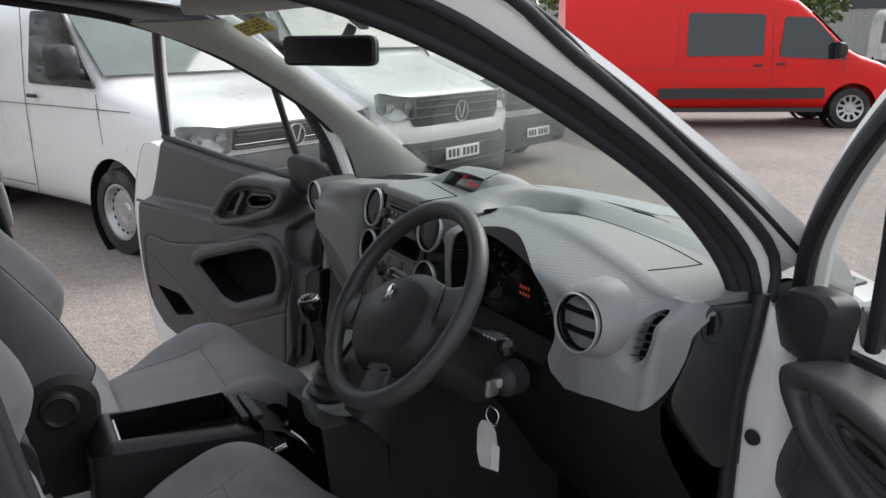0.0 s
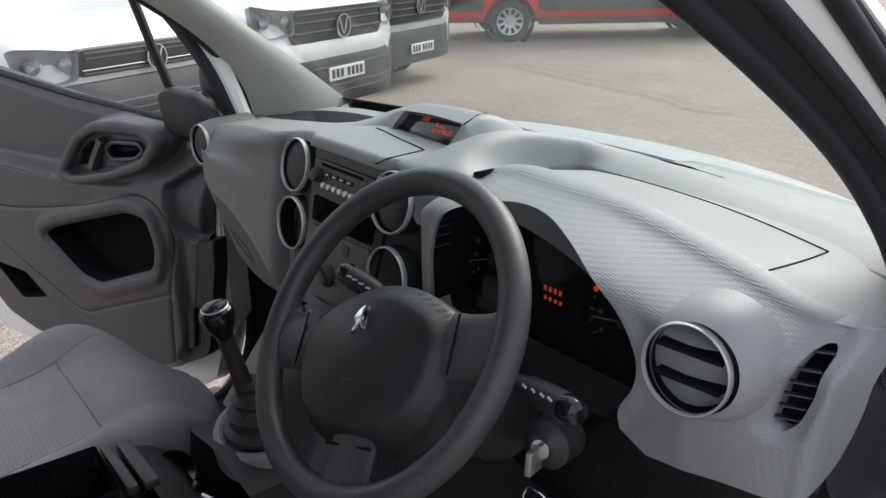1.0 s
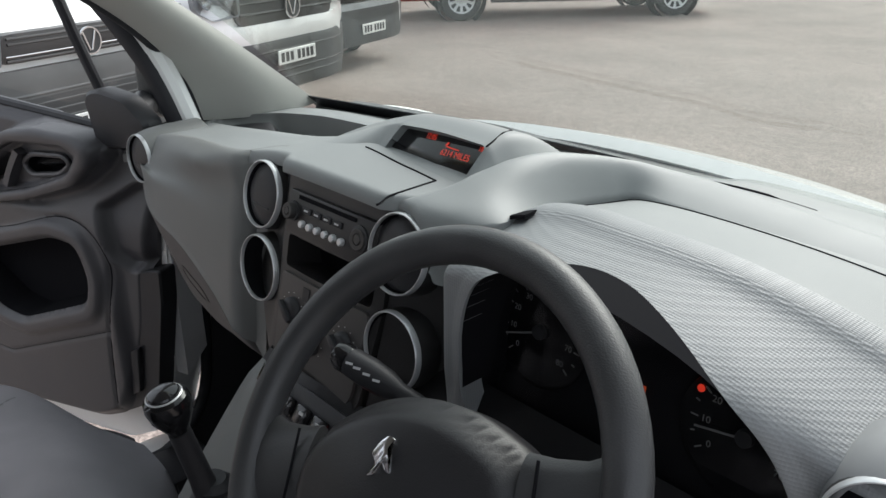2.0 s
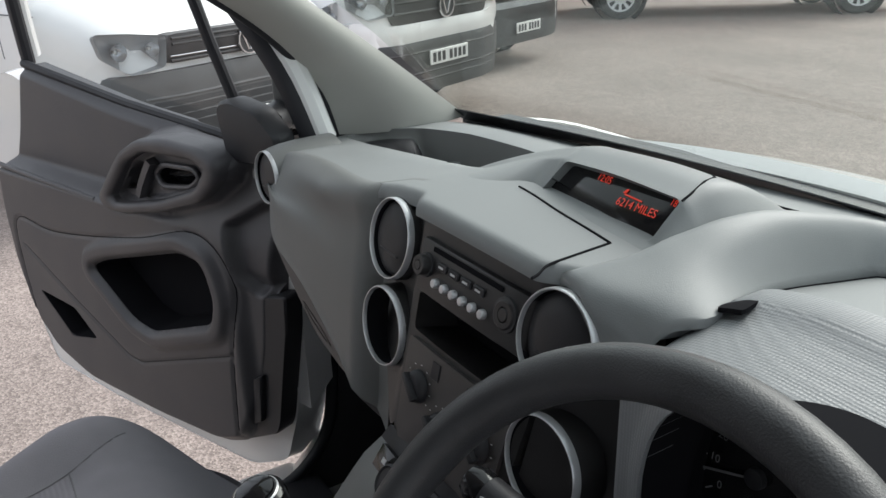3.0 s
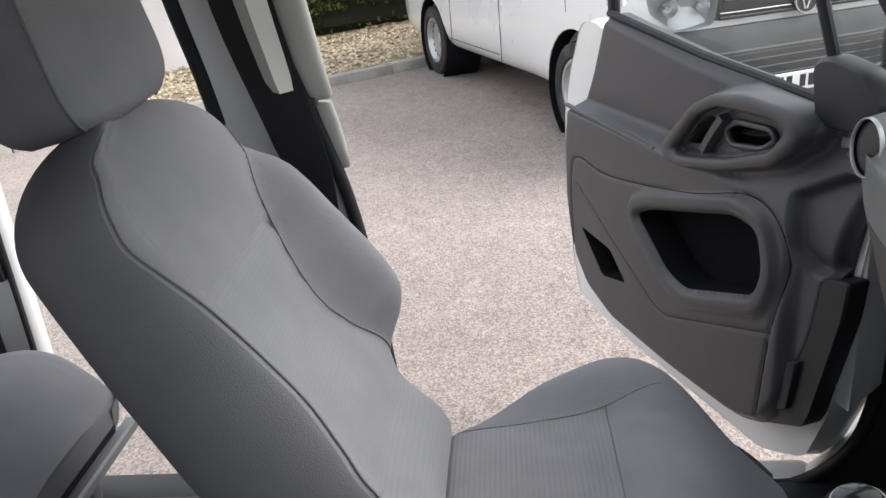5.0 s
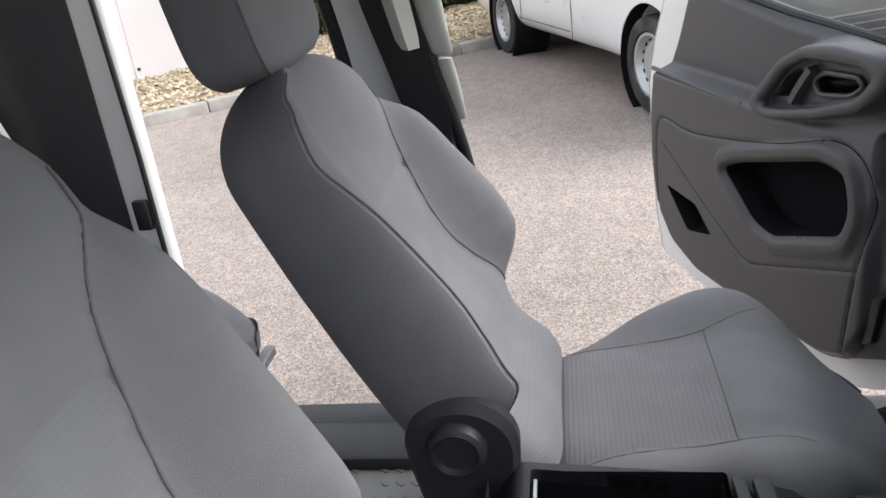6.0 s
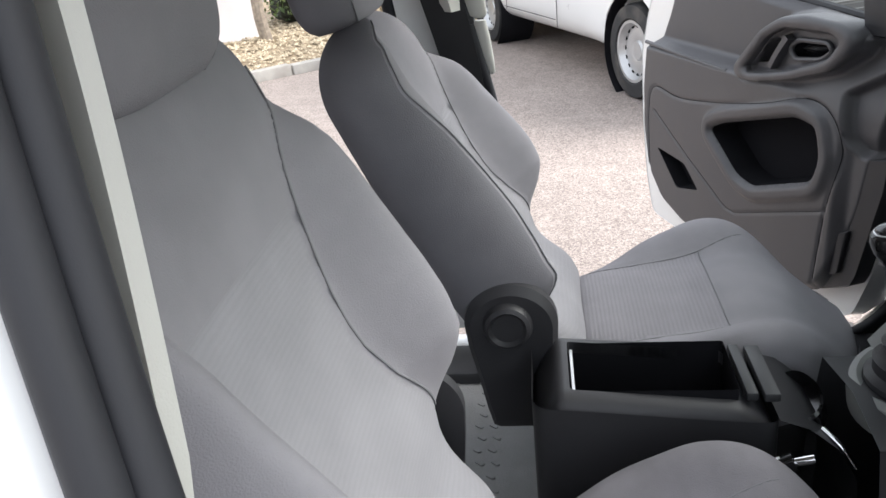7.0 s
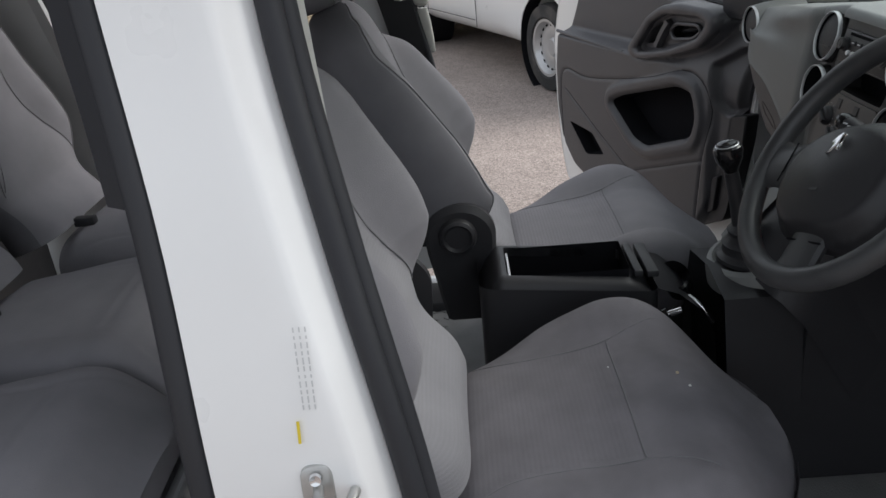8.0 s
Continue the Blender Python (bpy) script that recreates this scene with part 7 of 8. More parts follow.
def cut(bm, cutters, name):
    """A body with shapes taken out of it."""
    me = bpy.data.meshes.new(name)
    bm.to_mesh(me)
    bm.free()
    tmp = bpy.data.objects.new(name, me)
    scene.collection.objects.link(tmp)
    tools = []
    for c in cutters:
        cm = bpy.data.meshes.new("tool")
        bmesh.ops.recalc_face_normals(c, faces=c.faces)
        c.to_mesh(cm)
        c.free()
        t = bpy.data.objects.new("tool", cm)
        scene.collection.objects.link(t)
        mod = tmp.modifiers.new("cut", "BOOLEAN")
        mod.object, mod.operation, mod.solver = t, "DIFFERENCE", "EXACT"
        tools.append(t)
    out = bpy.data.meshes.new_from_object(tmp.evaluated_get(bpy.context.evaluated_depsgraph_get()))
    for o in [tmp, *tools]:
        bpy.data.objects.remove(o)
    return out


def body_loops(stations, belt, tumble, n=40):
    """Stations: distance behind the nose, bottom, top, half width."""
    loops = []
    for s, zb, zt, hw in stations:
        loop = []
        zc, hz = (zb + zt) / 2, (zt - zb) / 2
        for k in range(n):
            a = 2 * math.pi * (k + 0.5) / n
            c, d = math.cos(a), math.sin(a)
            x = math.copysign(abs(c) ** 0.28, c)
            z = zc + hz * math.copysign(abs(d) ** 0.28, d)
            w = hw * (1 - tumble * max(0.0, z - belt))
            loop.append((x * w, -s, z))
        loops.append(loop)
    return loops


def wheel_on(parent, x, y, r, style, M):
    side = 1 if x > 0 else -1
    m = M @ frame_at((x, y, r), (0, side, 0), (0, 0, 1))
    w = part("wheel", lathe([(r * 0.64, -0.10), (r * 0.72, -0.11), (r * 0.97, -0.10), (r, -0.07), (r, 0.07), (r * 0.97, 0.10), (r * 0.70, 0.11), (r * 0.66, 0.09)], m @ pose(0, 0, -0.10), 40), tyre_rubber, parent)
    part("rim", lathe([(0, 0.055), (r * 0.18, 0.06), (r * 0.22, 0.045), (r * 0.42, 0.06), (r * 0.52, 0.05), (r * 0.60, 0.10), (r * 0.66, 0.10)] if style == "steel" else [(0, 0.07), (r * 0.16, 0.072), (r * 0.2, 0.06), (r * 0.60, 0.085), (r * 0.66, 0.10)], m @ pose(0, 0, -0.10), 36), wheel_steel, w, "silver wheel")
    # near-black patches on the rim stand in for shade in its holes
    for k in range(16 if style == "steel" else 10):
        a = 2 * math.pi * k / (16 if style == "steel" else 10)
        rr = r * (0.53 if style == "steel" else 0.47)
        if style == "steel":
            part("vent_hole", lathe([(0.016, 0), (0.016, 0.004), (0, 0.004)], m @ pose(rr * math.cos(a), rr * math.sin(a), -0.046), 10), pit_black, w)
        else:
            part("vent_hole", prism([(-0.05, -0.016), (0.04, -0.036), (0.05, 0.0), (0.04, 0.036), (-0.05, 0.016)], 0.006, m @ pose(rr * math.cos(a), rr * math.sin(a), -0.022, 0, 0, math.degrees(a))), pit_black, w)
    return w


def plate_on(parent, M, x, y, z):
    p = part("number_plate", box((x - 0.26, y, z - 0.056), (x + 0.26, y + 0.012, z + 0.056), 0.004, 1, M), plate_white, parent, "white number plate")
    for k in range(7):
        cx = x - 0.20 + 0.062 * k + (0.035 if k > 3 else 0)
        part("writing", box((cx - 0.021, y + 0.012, z - 0.036), (cx + 0.021, y + 0.0135, z + 0.036), 0.0, 1, M), black_plastic, p)


def badge_on(parent, M, x, y, z, r):
    m = M @ frame_at((x, y, z), (-1, 0, 0), (0, 0, 1))
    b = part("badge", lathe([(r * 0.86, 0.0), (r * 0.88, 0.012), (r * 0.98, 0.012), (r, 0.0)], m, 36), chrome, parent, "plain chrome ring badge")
    part("backing", lathe([(0, 0.003), (r * 0.88, 0.003)], m, 36), dark_paint, b)
    for sx in (-1, 1):
        part("bar", box((-r * 0.07, -r * 0.72, 0.004), (r * 0.07, r * 0.72, 0.010), 0.002, 1, m @ pose(sx * r * 0.32, 0, 0, 0, 0, sx * -20)), chrome, b)


def headlamp(parent, M, sx, pts, y, wrap):
    """A lamp on the nose whose outer end bends round the corner."""
    def place(x, z, out):
        return M @ Vector((sx * x, y - wrap * max(0.0, x - 0.55) ** 1.5 + out, z))
    o = rounded(pts, 0.03, 4)
    o = [q for p0, p1 in zip(o, o[1:] + o[:1]) for q in ((p0[0], p0[1]), ((p0[0] + p1[0]) / 2, (p0[1] + p1[1]) / 2))]
    cx, cz = sum(a for a, _ in o) / len(o), sum(b for _, b in o) / len(o)
    lamp = part("headlamp", loft([[place(a, b, 0.004) for a, b in o], [place(cx + (a - cx) * 0.94, cz + (b - cz) * 0.90, -0.05) for a, b in o], [place(cx + (a - cx) * 0.1, cz + (b - cz) * 0.1, -0.06) for a, b in o]], caps=False), lamp_grey, parent, "clear headlamp")
    for k, (bx, r) in enumerate(((cx - 0.12, 0.042), (cx + 0.06, 0.05))):
        n0 = (M.to_3x3() @ Vector((0, 1, 0)))
        part("reflector", lathe([(r, 0.03), (r * 0.85, 0.0), (r * 0.4, -0.02), (0, -0.024)], facing(place(bx, cz, -0.035), n0), 24), lamp_silver, lamp)
        part("bulb", lathe([(0.008, -0.02), (0.008, -0.005), (0, 0.0)], facing(place(bx, cz, -0.035), n0), 12), plate_white, lamp)
    lens = part("lens", loft([[place(a, b, 0.006) for a, b in o], [place(cx + (a - cx) * 0.7, cz + (b - cz) * 0.7, 0.022) for a, b in o], [place(cx + (a - cx) * 0.05, cz + (b - cz) * 0.05, 0.028) for a, b in o]], caps=False), lens_glass, lamp)
    lens.visible_shadow = False


def nose_face(M, bend, out, outline):
    """A panel wrapped round the nose, with softened edges."""
    def surf(u, v, w):
        y = out + 0.012 * smooth(0.0, 0.04, inset(u, v, outline)) - bend * np.maximum(0.0, np.abs(u) - 0.45) ** 1.7 - w
        return tuple(M[k][0] * u + M[k][1] * y + M[k][2] * v + M[k][3] for k in range(3))
    return surf


def parked_van(front, heading, label, spec, paint=white_paint):
    """front: the nose's middle on the ground. heading: which way it points."""
    h = Vector((*heading, 0)).normalized()
    M = frame_at((*front, 0), (h.y, -h.x, 0), h)
    v = thing("parked_van", label, "van", (*front, 0), group="parked vans")
    W, r = spec["half"], spec["wheel"]
    loops = [[M @ Vector(p) for p in l] for l in body_loops(spec["stations"], spec["belt"], spec["tumble"])]
    arches = [lathe([(0, -0.42), (r * 1.22, -0.42), (r * 1.22, 0.42), (0, 0.42)], M @ frame_at((sx * W, -ya, r * 1.02), (0, sx, 0), (0, 0, 1)), 32) for ya in spec["axles"] for sx in (-1, 1)]
    part("body", cut(loft(loops), arches, "body"), paint, v, "", 30)
    for ya in spec["axles"]:
        for sx in (-1, 1):
            wheel_on(v, sx * (W - 0.02), -ya, r, spec["rims"], M)
            part("arch_liner", lathe([(r * 1.23, -0.36), (r * 1.215, 0.0)], M @ frame_at((sx * (W - 0.01), -ya, r * 1.02), (0, sx, 0), (0, 0, 1)), 32), pit_black, v)
    # side glass and door lines, on both sides
    for sx in (-1, 1):
        def on_side(y, z, out=0.004):
            return M @ Vector((sx * (W * (1 - spec["tumble"] * max(0.0, z - spec["belt"])) * spec.get("flat", 0.998) + out), y, z))
        for nm, poly in spec["side_glass"]:
            o = rounded(poly, 0.05)
            part(nm, loft([[on_side(a, b, -0.012) for a, b in o], [on_side(a, b, 0.006) for a, b in o]]), tinted, v, "dark side glass")
        # grey lines: door gaps, and body creases with their shade drawn as colour
        for a, b in spec["side_lines"]:
            part("body_line", tube([on_side(*p, 0.001) for p in resample([(q[0], q[1], 0) for q in (a, b)], 8) for p in [(p.x, p.y)]], 0.0038, 6), panel_gap, v)
        for poly in spec.get("strips", []):
            o = rounded(poly, 0.03)
            part("rubbing_strip", loft([[on_side(a, b, -0.01) for a, b in o], [on_side(a, b, 0.022) for a, b in o]]), dark_paint, v, "black rubbing strip")
        for y, z in spec["handles"]:
            part("door_handle", box((-0.07, -0.016, 0), (0.07, 0.016, 0.03), 0.01, 2, M @ frame_at((sx * W, y, z), (0, sx, 0), (0, 0, 1))), dark_paint, v)
        my, mz = spec["mirror"]
        o = rounded([(-0.10, -0.13), (0.10, -0.13), (0.11, 0.13), (-0.09, 0.15)], 0.06)
        part("door_mirror", loft([[M @ Vector((sx * (W + 0.13) + a * k * 1.15, my + d, mz + b * k)) for a, b in o] for d, k in ((-0.06, 0.95), (-0.05, 1.0), (0.04, 0.9), (0.09, 0.55), (0.10, 0.2))]), black_plastic, v, "black door mirror")
        part("mirror_arm", tube([on_side(my, mz - 0.10, -0.02), M @ Vector((sx * (W + 0.06), my, mz - 0.06))], 0.04, 10), black_plastic, v)
    # windscreen
    wsp = spec["screen"]
    rows = [[M @ Vector((x * hw, -s + 0.02 * (1 - x * x), z + 0.012)) for x in np.linspace(-1, 1, 9)] for s, z, hw in wsp]
    part("windscreen", strip(rows, 16, -0.01), van_screen, v, "windscreen coloured pale for the sky it reflects")
    # nose
    for nm, poly, out, mt in spec["nose"]:
        o = rounded(poly, 0.04)
        part(nm, sheet(o, [], 0.045, nose_face(M, spec["bend"], out, o), 0.10), mt, v, sharp=50)
    for z, wx, mt, t in spec["slats"]:
        part("grille_slat", tube([M @ Vector((x, 0.055 - spec["bend"] * max(0.0, abs(x) - 0.45) ** 1.7, z)) for x in np.linspace(-wx, wx, 13)], t, 8), mt, v)
    for sx in (-1, 1):
        headlamp(v, M, sx, spec["lamp"], 0.052, spec["bend"])
    badge_on(v, M, 0, 0.07, spec["badge"][0], spec["badge"][1])
    plate_on(v, M, 0, spec["plate"][1], spec["plate"][0])
    return v


HEAD = (0.923, 0.383)
# unpainted grey plastic, lightened to stand in for reflection in the glass before it
bumper_grey = material("lightened_grey_bumper", (0.095, 0.098, 0.10), 0.55, grain=0.3, grain_size=0.003, vary=0.12, spec=0.5)
t6 = dict(half=0.965, wheel=0.335, belt=1.15, tumble=0.10, axles=(0.92, 3.95), rims="steel", bend=0.42,
    stations=[(0.0, 0.30, 0.84, 0.72), (0.03, 0.26, 0.95, 0.80), (0.12, 0.24, 1.06, 0.89), (0.28, 0.24, 1.13, 0.945), (0.60, 0.24, 1.20, 0.96), (1.02, 0.24, 1.28, 0.965), (1.12, 0.24, 1.36, 0.965), (1.70, 0.25, 1.86, 0.965), (1.95, 0.25, 1.95, 0.965), (2.6, 0.25, 1.98, 0.965), (4.6, 0.25, 1.97, 0.965), (4.85, 0.27, 1.93, 0.95), (4.9, 0.30, 1.88, 0.93)],
    side_glass=[("door_window", [(-1.05, 1.26), (-1.35, 1.62), (-1.52, 1.83), (-2.02, 1.85), (-2.10, 1.28)])],
    side_lines=[((-2.20, 1.90), (-2.16, 0.36)), ((-1.02, 0.85), (-1.05, 1.22)), ((-0.6, 1.11), (-4.8, 1.11)), ((-2.20, 0.42), (-3.4, 0.42)), ((-3.35, 1.88), (-3.35, 0.40))],
    handles=[(-2.02, 1.18)], mirror=(-1.20, 1.45),
    screen=[(1.08, 1.345, 0.86), (1.35, 1.58, 0.83), (1.62, 1.81, 0.80)],
    nose=[("grille", [(-0.56, 1.0), (0.56, 1.0), (0.60, 0.84), (-0.60, 0.84)], 0.045, grille_black), ("bumper", [(-0.90, 0.80), (0.90, 0.80), (0.92, 0.55), (0.85, 0.28), (-0.85, 0.28), (-0.92, 0.55)], 0.05, bumper_grey), ("lower_grille", [(-0.74, 0.665), (0.74, 0.665), (0.78, 0.34), (-0.78, 0.34)], 0.054, dark_paint)],
    slats=[(0.975, 0.54, dark_paint, 0.009), (0.945, 0.54, dark_paint, 0.009), (0.88, 0.56, chrome, 0.005), (0.855, 0.56, dark_paint, 0.009), (0.655, 0.74, bumper_grey, 0.013), (0.60, 0.74, bumper_grey, 0.013), (0.55, 0.75, bumper_grey, 0.013), (0.50, 0.75, bumper_grey, 0.013), (0.36, 0.75, bumper_grey, 0.013)],
    lamp=[(0.575, 1.0), (0.60, 0.83), (0.80, 0.80), (0.93, 0.90), (0.96, 1.04), (0.80, 1.03)], badge=(0.905, 0.085), plate=(0.438, 0.075))
parked_van((-4.42, 1.74), HEAD, "white panel van with black bumper and steel wheels", t6)
crafter = dict(half=1.02, wheel=0.35, belt=1.25, tumble=0.06, axles=(1.0, 4.6), rims="steel", bend=0.40,
    stations=[(0.0, 0.36, 0.90, 0.80), (0.04, 0.30, 1.02, 0.88), (0.14, 0.28, 1.12, 0.96), (0.32, 0.28, 1.18, 1.01), (0.70, 0.28, 1.30, 1.02), (1.02, 0.28, 1.42, 1.02), (1.12, 0.28, 1.52, 1.02), (1.65, 0.30, 2.15, 1.02), (1.95, 0.30, 2.48, 1.02), (2.4, 0.30, 2.58, 1.02), (5.8, 0.30, 2.58, 1.02), (5.95, 0.34, 2.5, 1.0)],
    side_glass=[("door_window", [(-1.10, 1.40), (-1.45, 1.85), (-1.60, 2.0), (-2.10, 2.02), (-2.15, 1.38)])],
    side_lines=[((-2.25, 2.2), (-2.2, 0.4)), ((-1.05, 0.9), (-1.08, 1.35)), ((-3.6, 2.3), (-3.6, 0.4))], handles=[(-2.08, 1.25)], mirror=(-1.25, 1.65),
    screen=[(1.08, 1.50, 0.92), (1.35, 1.81, 0.89), (1.62, 2.10, 0.86)],
    nose=[("grille", [(-0.60, 1.10), (0.60, 1.10), (0.66, 0.95), (0.62, 0.84), (-0.62, 0.84), (-0.66, 0.95)], 0.045, grille_black), ("white_bar", [(-0.98, 0.90), (-0.64, 0.84), (0.64, 0.84), (0.98, 0.90), (0.98, 0.74), (0.70, 0.70), (-0.70, 0.70), (-0.98, 0.74)], 0.05, white_paint), ("bumper", [(-0.98, 0.72), (-0.70, 0.70), (0.70, 0.70), (0.98, 0.72), (0.98, 0.50), (0.85, 0.30), (-0.85, 0.30), (-0.98, 0.50)], 0.055, dark_paint)],
    slats=[(1.06, 0.60, dark_paint, 0.012), (1.0, 0.62, dark_paint, 0.012), (0.92, 0.62, dark_paint, 0.012), (1.105, 0.60, chrome, 0.008), (0.62, 0.80, grille_black, 0.016), (0.46, 0.80, grille_black, 0.016), (0.40, 0.80, grille_black, 0.016)],
    lamp=[(0.62, 1.10), (0.62, 0.92), (0.85, 0.90), (0.98, 0.98), (1.0, 1.16), (0.85, 1.13)], badge=(0.945, 0.10), plate=(0.565, 0.085))
cv = parked_van((-5.02, 3.56), HEAD, "white high-roof van with dark bumper grille", crafter)
dark_nose = dict(crafter)
dark_nose["nose"] = [("grille", [(-0.72, 1.08), (0.72, 1.08), (0.66, 0.74), (-0.66, 0.74)], 0.045, grille_black), ("pale_bar", [(-0.98, 0.80), (-0.64, 0.73), (0.64, 0.73), (0.98, 0.80), (0.98, 0.72), (0.64, 0.66), (-0.64, 0.66), (-0.98, 0.72)], 0.055, material("pale_bumper_bar", (0.4, 0.42, 0.43), 0.5)), ("bumper", [(-0.98, 0.72), (-0.64, 0.66), (0.64, 0.66), (0.98, 0.72), (0.98, 0.42), (0.85, 0.27), (-0.85, 0.27), (-0.98, 0.42)], 0.05, dark_paint)]
dark_nose["lamp"] = [(0.74, 1.10), (0.74, 0.85), (0.90, 0.82), (0.98, 0.92), (1.0, 1.14), (0.88, 1.13)]
dark_nose["slats"] = [(1.03, 0.70, dark_paint, 0.014), (0.96, 0.68, dark_paint, 0.014), (0.89, 0.66, dark_paint, 0.014), (0.82, 0.66, dark_paint, 0.014)]
dark_nose["badge"], dark_nose["plate"] = (0.92, 0.10), (0.44, 0.085)
parked_van((-6.80, 5.73), HEAD, "white high-roof van with dark grey bumper", dark_nose)
parked_van((-10.9, 7.7), HEAD, "white high-roof van standing behind the others", crafter)
transit = dict(half=1.0, wheel=0.345, belt=1.2, tumble=0.07, axles=(0.88, 4.63), rims="trim", bend=0.40,
    stations=[(0.0, 0.34, 0.72, 0.78), (0.05, 0.30, 0.92, 0.88), (0.18, 0.28, 1.02, 0.95), (0.45, 0.28, 1.14, 0.99), (0.80, 0.28, 1.26, 1.0), (1.0, 0.28, 1.38, 1.0), (1.6, 0.30, 1.98, 1.0), (1.9, 0.30, 2.22, 1.0), (2.4, 0.30, 2.36, 1.0), (5.6, 0.30, 2.38, 1.0), (5.72, 0.32, 2.33, 0.99), (5.78, 0.36, 2.26, 0.97)],
    side_glass=[("door_window", [(-1.02, 1.16), (-1.32, 1.55), (-1.62, 1.86), (-2.10, 1.88), (-2.15, 1.22)]), ("side_window", [(-2.42, 1.92), (-3.70, 1.96), (-3.70, 1.24), (-2.42, 1.24)])],
    side_lines=[((-2.28, 2.0), (-2.24, 0.42)), ((-1.05, 0.85), (-1.08, 1.2)), ((-3.85, 2.1), (-3.85, 0.42)), ((-3.9, 1.02), (-5.6, 1.02)), ((-2.3, 1.0), (-3.8, 1.0))],
    strips=[[(-1.35, 0.70), (-4.15, 0.70), (-4.15, 0.52), (-1.35, 0.52)], [(-5.1, 0.70), (-5.72, 0.70), (-5.72, 0.52), (-5.1, 0.52)], [(-1.35, 0.36), (-4.15, 0.36), (-4.15, 0.29), (-1.35, 0.29)]], handles=[(-2.12, 1.10), (-2.5, 1.08)], mirror=(-1.20, 1.32),
    screen=[(1.0, 1.375, 0.90), (1.3, 1.67, 0.87), (1.6, 1.96, 0.84)],
    nose=[("grille", [(-0.45, 0.98), (0.45, 0.98), (0.5, 0.70), (-0.5, 0.70)], 0.045, grille_black), ("bumper", [(-0.94, 0.66), (0.94, 0.66), (0.94, 0.42), (0.82, 0.28), (-0.82, 0.28), (-0.94, 0.42)], 0.055, dark_paint)],
    slats=[(0.92, 0.44, chrome, 0.012), (0.84, 0.46, chrome, 0.012), (0.76, 0.46, chrome, 0.012)],
    lamp=[(0.52, 0.98), (0.56, 0.80), (0.80, 0.78), (0.93, 0.95), (0.97, 1.12), (0.80, 1.08)], badge=(0.85, 0.07), plate=(0.5, 0.08))
parked_van((-7.47, 13.93), (0.552, 0.834), "red long high-roof van with black rubbing strips", transit, red_paint)
parked_van((-12.2, 24.4), (0.70, -0.71), "white van parked across the car park", transit)
parked_van((-9.6, 27.5), (0.70, -0.71), "white van in the far row", transit)
parked_van((-16.0, 30.5), (0.45, -0.89), "white van at the far edge", transit)

# the open van's own wheels
for x in (-0.80, 0.80):
    for y in (1.30, -1.66):
        wheel_on(van, x, y, 0.31, "steel", Matrix.Identity(4))

# ---- edge of the car park: kerb, gravel bed, hedge, boards, tree ----
K0, KD = Vector((-5.85, -3.62, 0)), Vector((-0.63, 0.777, 0)).normalized()
KN = Vector((-KD.y, KD.x, 0))
if KN.x > 0:
    KN = -KN
kerb = thing("kerb", "weathered concrete kerb along the gravel bed", "kerb", K0, kind="structure")
stone = box((-0.455, -0.06, -0.10), (0.455, 0.065, 0.10), 0.015, 2)
stone_me = bpy.data.meshes.new("kerb_stone")
stone.to_mesh(stone_me)
stone.free()
stone_me.materials.append(kerb_stone)
stone_me.shade_smooth()
stone_me.set_sharp_from_angle(angle=radians(40))
for k in range(-6, 16):
    ob = new("kerb_stone", stone_me)
    ob.parent = kerb
    ob.matrix_parent_inverse = kerb.matrix_basis.inverted()
    q = K0 + KD * (0.92 * k) + KN * (0.06 + 0.008 * math.sin(k * 2.3))
    ob.matrix_basis = frame_at((q.x, q.y, 0.0 + 0.006 * math.sin(k * 1.7)), KD + Vector((0, 0, 0.004 * math.sin(k))), KN)
bed = []
for i in range(61):
    for j in range(25):
        p = K0 + KD * (-6 + 20 * i / 60) + KN * (0.12 + 5.5 * j / 24)
        bed.append((p.x, p.y, 0.045 + 0.03 * noise.noise(p * 1.5) + 0.02 * noise.noise(p * 6) + 0.012 * j / 24 * 5))
tagged(part("gravel_bed", mesh_from(bed, [(i * 25 + j, (i + 1) * 25 + j, (i + 1) * 25 + j + 1, i * 25 + j + 1) for i in range(60) for j in range(24)]), material("bed_soil", (0.30, 0.23, 0.15), 0.95, grain=1.0, grain_size=0.02, vary=0.3, vary_size=0.3)), "pale brown gravel bed with dry litter", "gravel bed", kind="structure")


def scatter_chips(n, seed):
    rng = random.Random(seed)
    verts, faces = [], []
    for _ in range(n):
        u = rng.uniform(-1.0, 8.5)
        v = rng.random() ** 0.8 * 3.6 + 0.14
        p = K0 + KD * u + KN * v
        z = 0.05 + 0.03 * noise.noise(p * 1.5) + 0.02 * noise.noise(p * 6) + 0.012 * v
        r = rng.uniform(0.012, 0.035)
        b = len(verts)
        q = Matrix.Rotation(rng.uniform(0, 6.28), 3, "Z") @ Matrix.Rotation(rng.uniform(-0.6, 0.6), 3, "X")
        for x, y, h in ((-1, -0.6, 0), (1, -0.7, 0), (0.8, 0.7, 0), (-0.9, 0.6, 0), (0.1, 0.0, 0.8)):
            w = q @ Vector((x * r, y * r * rng.uniform(0.6, 1.2), h * r))
            verts.append((p.x + w.x, p.y + w.y, z + w.z))
        faces += [(b, b + 1, b + 4), (b + 1, b + 2, b + 4), (b + 2, b + 3, b + 4), (b + 3, b, b + 4)]
    return mesh_from(verts, faces)


tagged(part("gravel", scatter_chips(16000, 4), chip_mix, flat=True), "pale tan gravel and dry leaf litter", "gravel", kind="stuff")


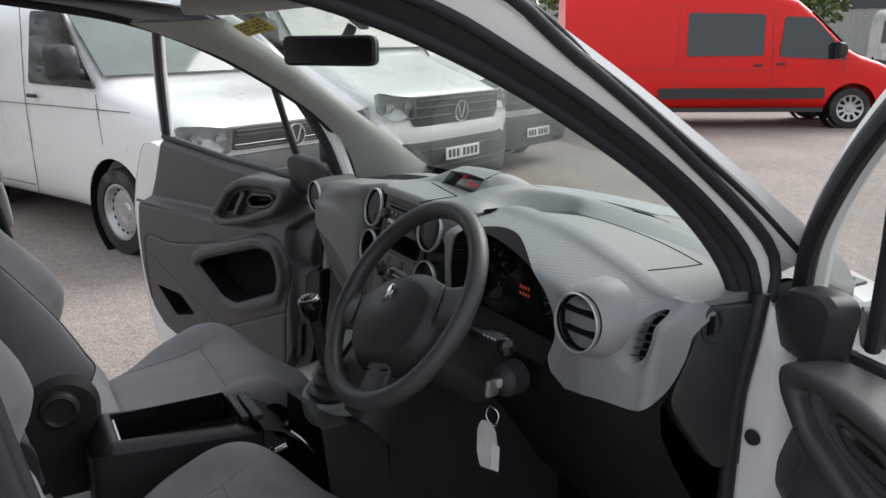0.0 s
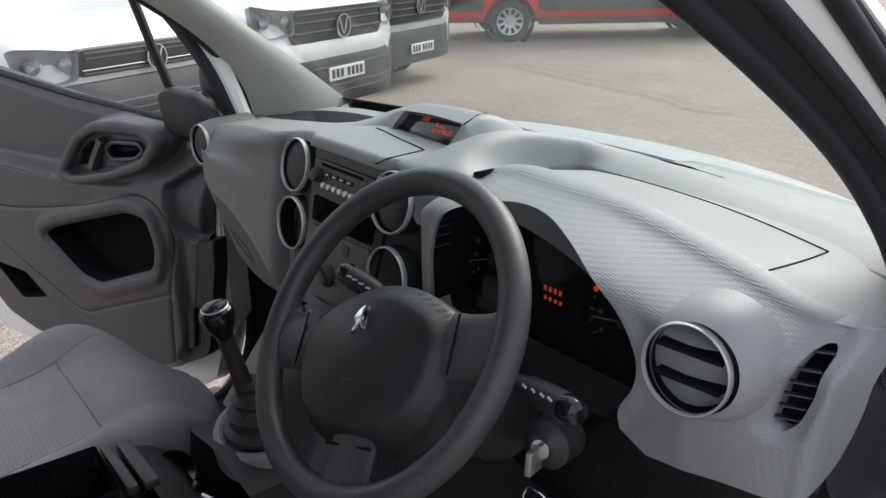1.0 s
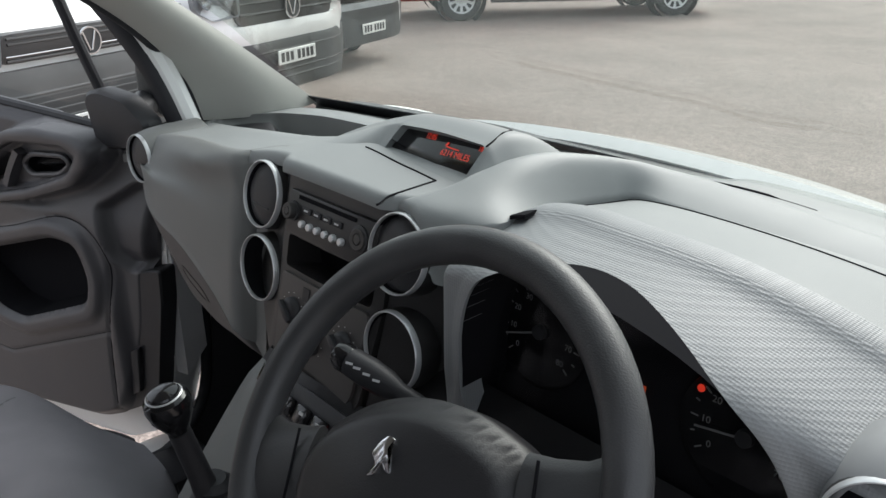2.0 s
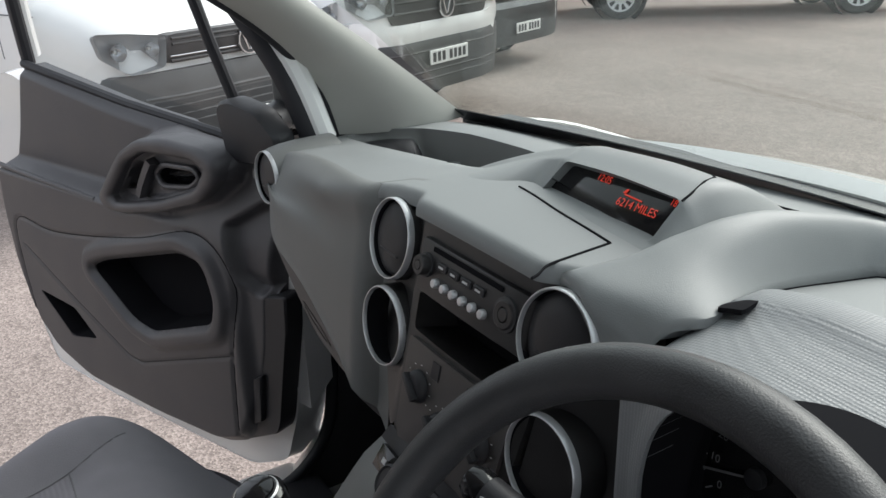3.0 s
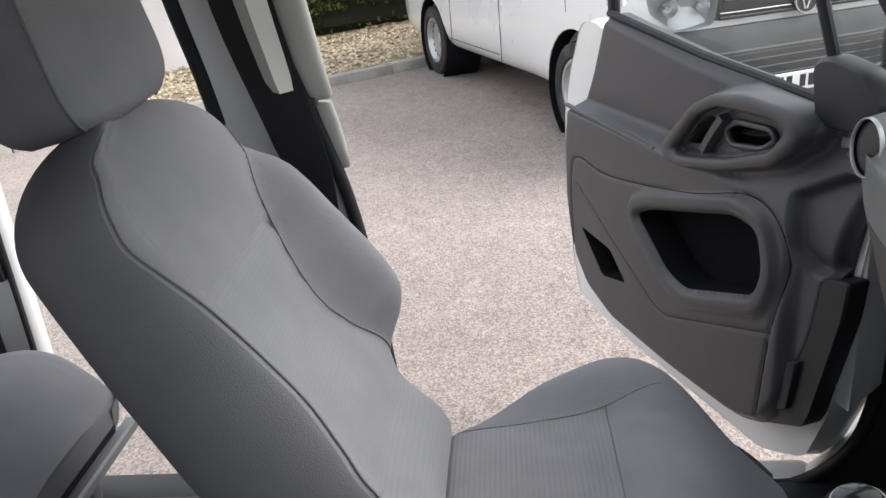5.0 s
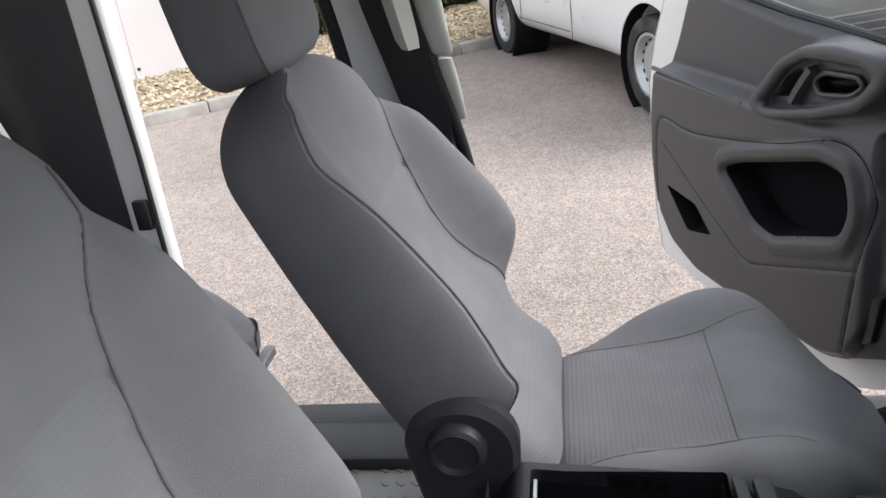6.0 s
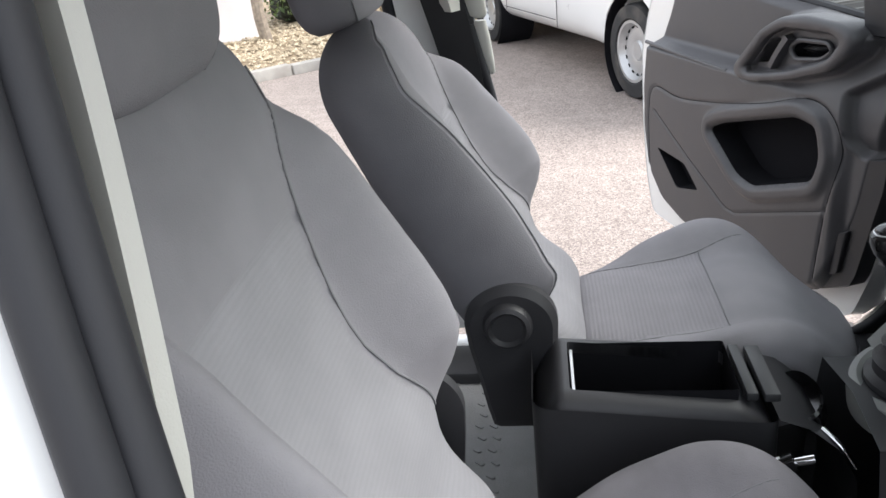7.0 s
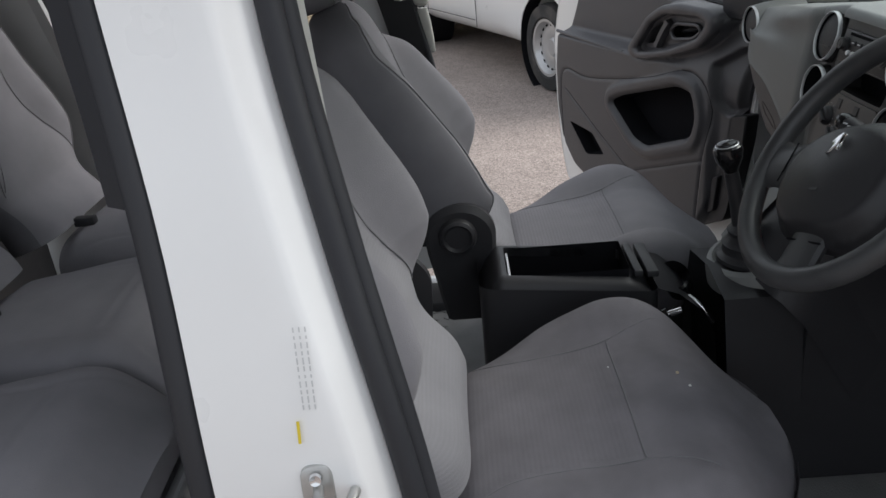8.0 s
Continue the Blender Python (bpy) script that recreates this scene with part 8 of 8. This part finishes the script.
def leaf_mass(n, seed, place, size):
    """Many small bent leaves; place gives a spot and an outward way."""
    rng = random.Random(seed)
    verts, faces = [], []
    for _ in range(n):
        p, out = place(rng)
        s = rng.uniform(0.6, 1.3) * size
        d = (Vector((rng.gauss(0, 1), rng.gauss(0, 1), rng.gauss(0.3, 0.8))) + out * 1.2).normalized()
        t = d.cross(Vector((rng.gauss(0, 1), rng.gauss(0, 1), rng.gauss(0, 1)))).normalized()
        nn = d.cross(t)
        b = len(verts)
        verts += [p, p + d * s * 0.5 + t * s * 0.28, p + d * s - nn * s * 0.12, p + d * s * 0.5 - t * s * 0.28]
        faces += [(b, b + 1, b + 2), (b, b + 2, b + 3)]
    return mesh_from(verts, faces)


H0 = K0 + KN * 2.45
def in_hedge(rng):
    u, z = rng.uniform(2.35, 11.5), rng.random() ** 0.8 * 2.6
    q = H0 + KD * u
    lump = 0.35 * noise.noise(Vector((u * 1.3, z * 1.6, 0))) + 0.18 * noise.noise(Vector((u * 4, z * 4, 3)))
    v = lump + rng.random() ** 2 * 0.6 + (0.25 if z < 0.3 else 0)
    p = q + KN * v
    return Vector((p.x, p.y, 0.12 + z)), -KN


hedge = thing("hedge", "dense dark green garden hedge behind the gravel", "hedge", H0 + KD * 6)
part("leaves", leaf_mass(34000, 7, in_hedge, 0.085), leaf_green, hedge, flat=True)
# dark box among the leaves: the hedge's inner shade put into colour
part("shade_core", box((2.5, 0.35, 0.1), (11.5, 0.9, 2.3), 0.1, 1, frame_at(H0, KD, KN)), material("hedge_inner_shade", (0.02, 0.022, 0.012), 0.9), hedge)
boards = thing("white_hoarding", "smooth white boards standing on the gravel bed", "hoarding", K0 + KN * 2.6)
for k in range(3):
    part("board", box((-3.2 + 1.75 * k, 0.0, 0.05), (-3.2 + 1.75 * k + 1.745, 0.03, 2.6), 0.006, 1, frame_at(K0 + KN * 2.28, KD, KN)), board_white, boards)
part("fixing", lathe([(0.02, 0), (0.018, 0.008), (0, 0.01)], facing(K0 + KN * 2.279 + KD * 0.35 + Vector((0, 0, 0.18)), -KN), 12), dark_paint, boards)
tree = thing("young_tree", "young tree with pale bark and sparse leaves", "tree", (-8.62, -3.42, 0.05))
tb = Vector((-8.62, -3.42, 0.05))
trunk = [tb + Vector((0.03 * math.sin(k), 0.02 * math.cos(2 * k), 0.28 * k)) for k in range(12)]
part("trunk", tube(trunk, [0.075 - 0.004 * k for k in range(12)], 10), bark, tree)
for k in range(7):
    a = k * 2.4
    b0 = trunk[3 + k]
    part("limb", tube(spline([b0, b0 + Vector((0.35 * math.cos(a), 0.35 * math.sin(a), 0.3)), b0 + Vector((0.7 * math.cos(a), 0.7 * math.sin(a), 0.75))], 8), [0.03 - 0.0025 * i for i in range(9)], 8), bark, tree)


def in_crown(rng):
    a, r = rng.uniform(0, 6.283), rng.random() ** 0.5 * 0.95
    z = rng.uniform(0.9, 3.4)
    p = tb + Vector((r * math.cos(a), r * math.sin(a), z))
    return p, Vector((math.cos(a), math.sin(a), 0.2))


part("crown", leaf_mass(2600, 11, in_crown, 0.08), leaf_green, tree, flat=True)

# ---- far edge: shed, trees ----
shed = thing("industrial_shed", "pale grey clad industrial shed across the car park", "building", (-34, 45, 0))
SM = frame_at((-31, 42, 0), (0.82, 0.57, 0), (-0.57, 0.82, 0))
part("wall", box((-16, 0, 0), (26, 12, 5.2), 0.05, 1, SM), shed_clad, shed)
part("roof", loft([[SM @ Vector(p) for p in ((x, -0.4, 5.15), (x, 6, 6.6), (x, 12.4, 5.15), (x, 6, 6.4))] for x in (-16.4, 26.4)]), material("shed_roof", (0.36, 0.37, 0.38), 0.5), shed)
for k in range(5):
    part("window", box((-14 + 8 * k, -0.06, 2.9), (-11 + 8 * k, 0.02, 4.1), 0.02, 1, SM), tinted, shed)


def far_tree(x, y, hgt, seed):
    t = thing("tree", "broad leafy tree at the edge of the car park", "tree", (x, y, 0), group="far trees")
    o = Vector((x, y, 0))
    part("trunk", tube([o, o + Vector((0.1, 0, hgt * 0.3)), o + Vector((0, 0.1, hgt * 0.6))], [0.22, 0.17, 0.08], 8), bark, t)
    for k in range(5):
        a = k * 1.3 + seed
        part("limb", tube([o + Vector((0, 0, hgt * 0.3)), o + Vector((math.cos(a) * hgt * 0.2, math.sin(a) * hgt * 0.2, hgt * 0.6))], [0.09, 0.03], 6), bark, t)

    def spot(rng):
        k = rng.randrange(9)
        c = o + Vector((math.cos(k * 2.4 + seed) * hgt * 0.2, math.sin(k * 2.4 + seed) * hgt * 0.2, hgt * (0.42 + 0.06 * k)))
        d = Vector((rng.gauss(0, 1), rng.gauss(0, 1), rng.gauss(0, 0.8))).normalized()
        return c + d * hgt * 0.15 * rng.random() ** 0.4, d
    part("crown", leaf_mass(3500, seed, spot, 0.32), leaf_green, t, flat=True)


for k, (x, y, hg) in enumerate(((-24, 24, 6.5), (-27, 22, 7.5), (-30, 27, 7.0), (-22, 30, 6.0), (-36, 20, 8.0), (-20, 42, 7), (-14, 46, 6.5))):
    far_tree(x, y, hg, 20 + k)
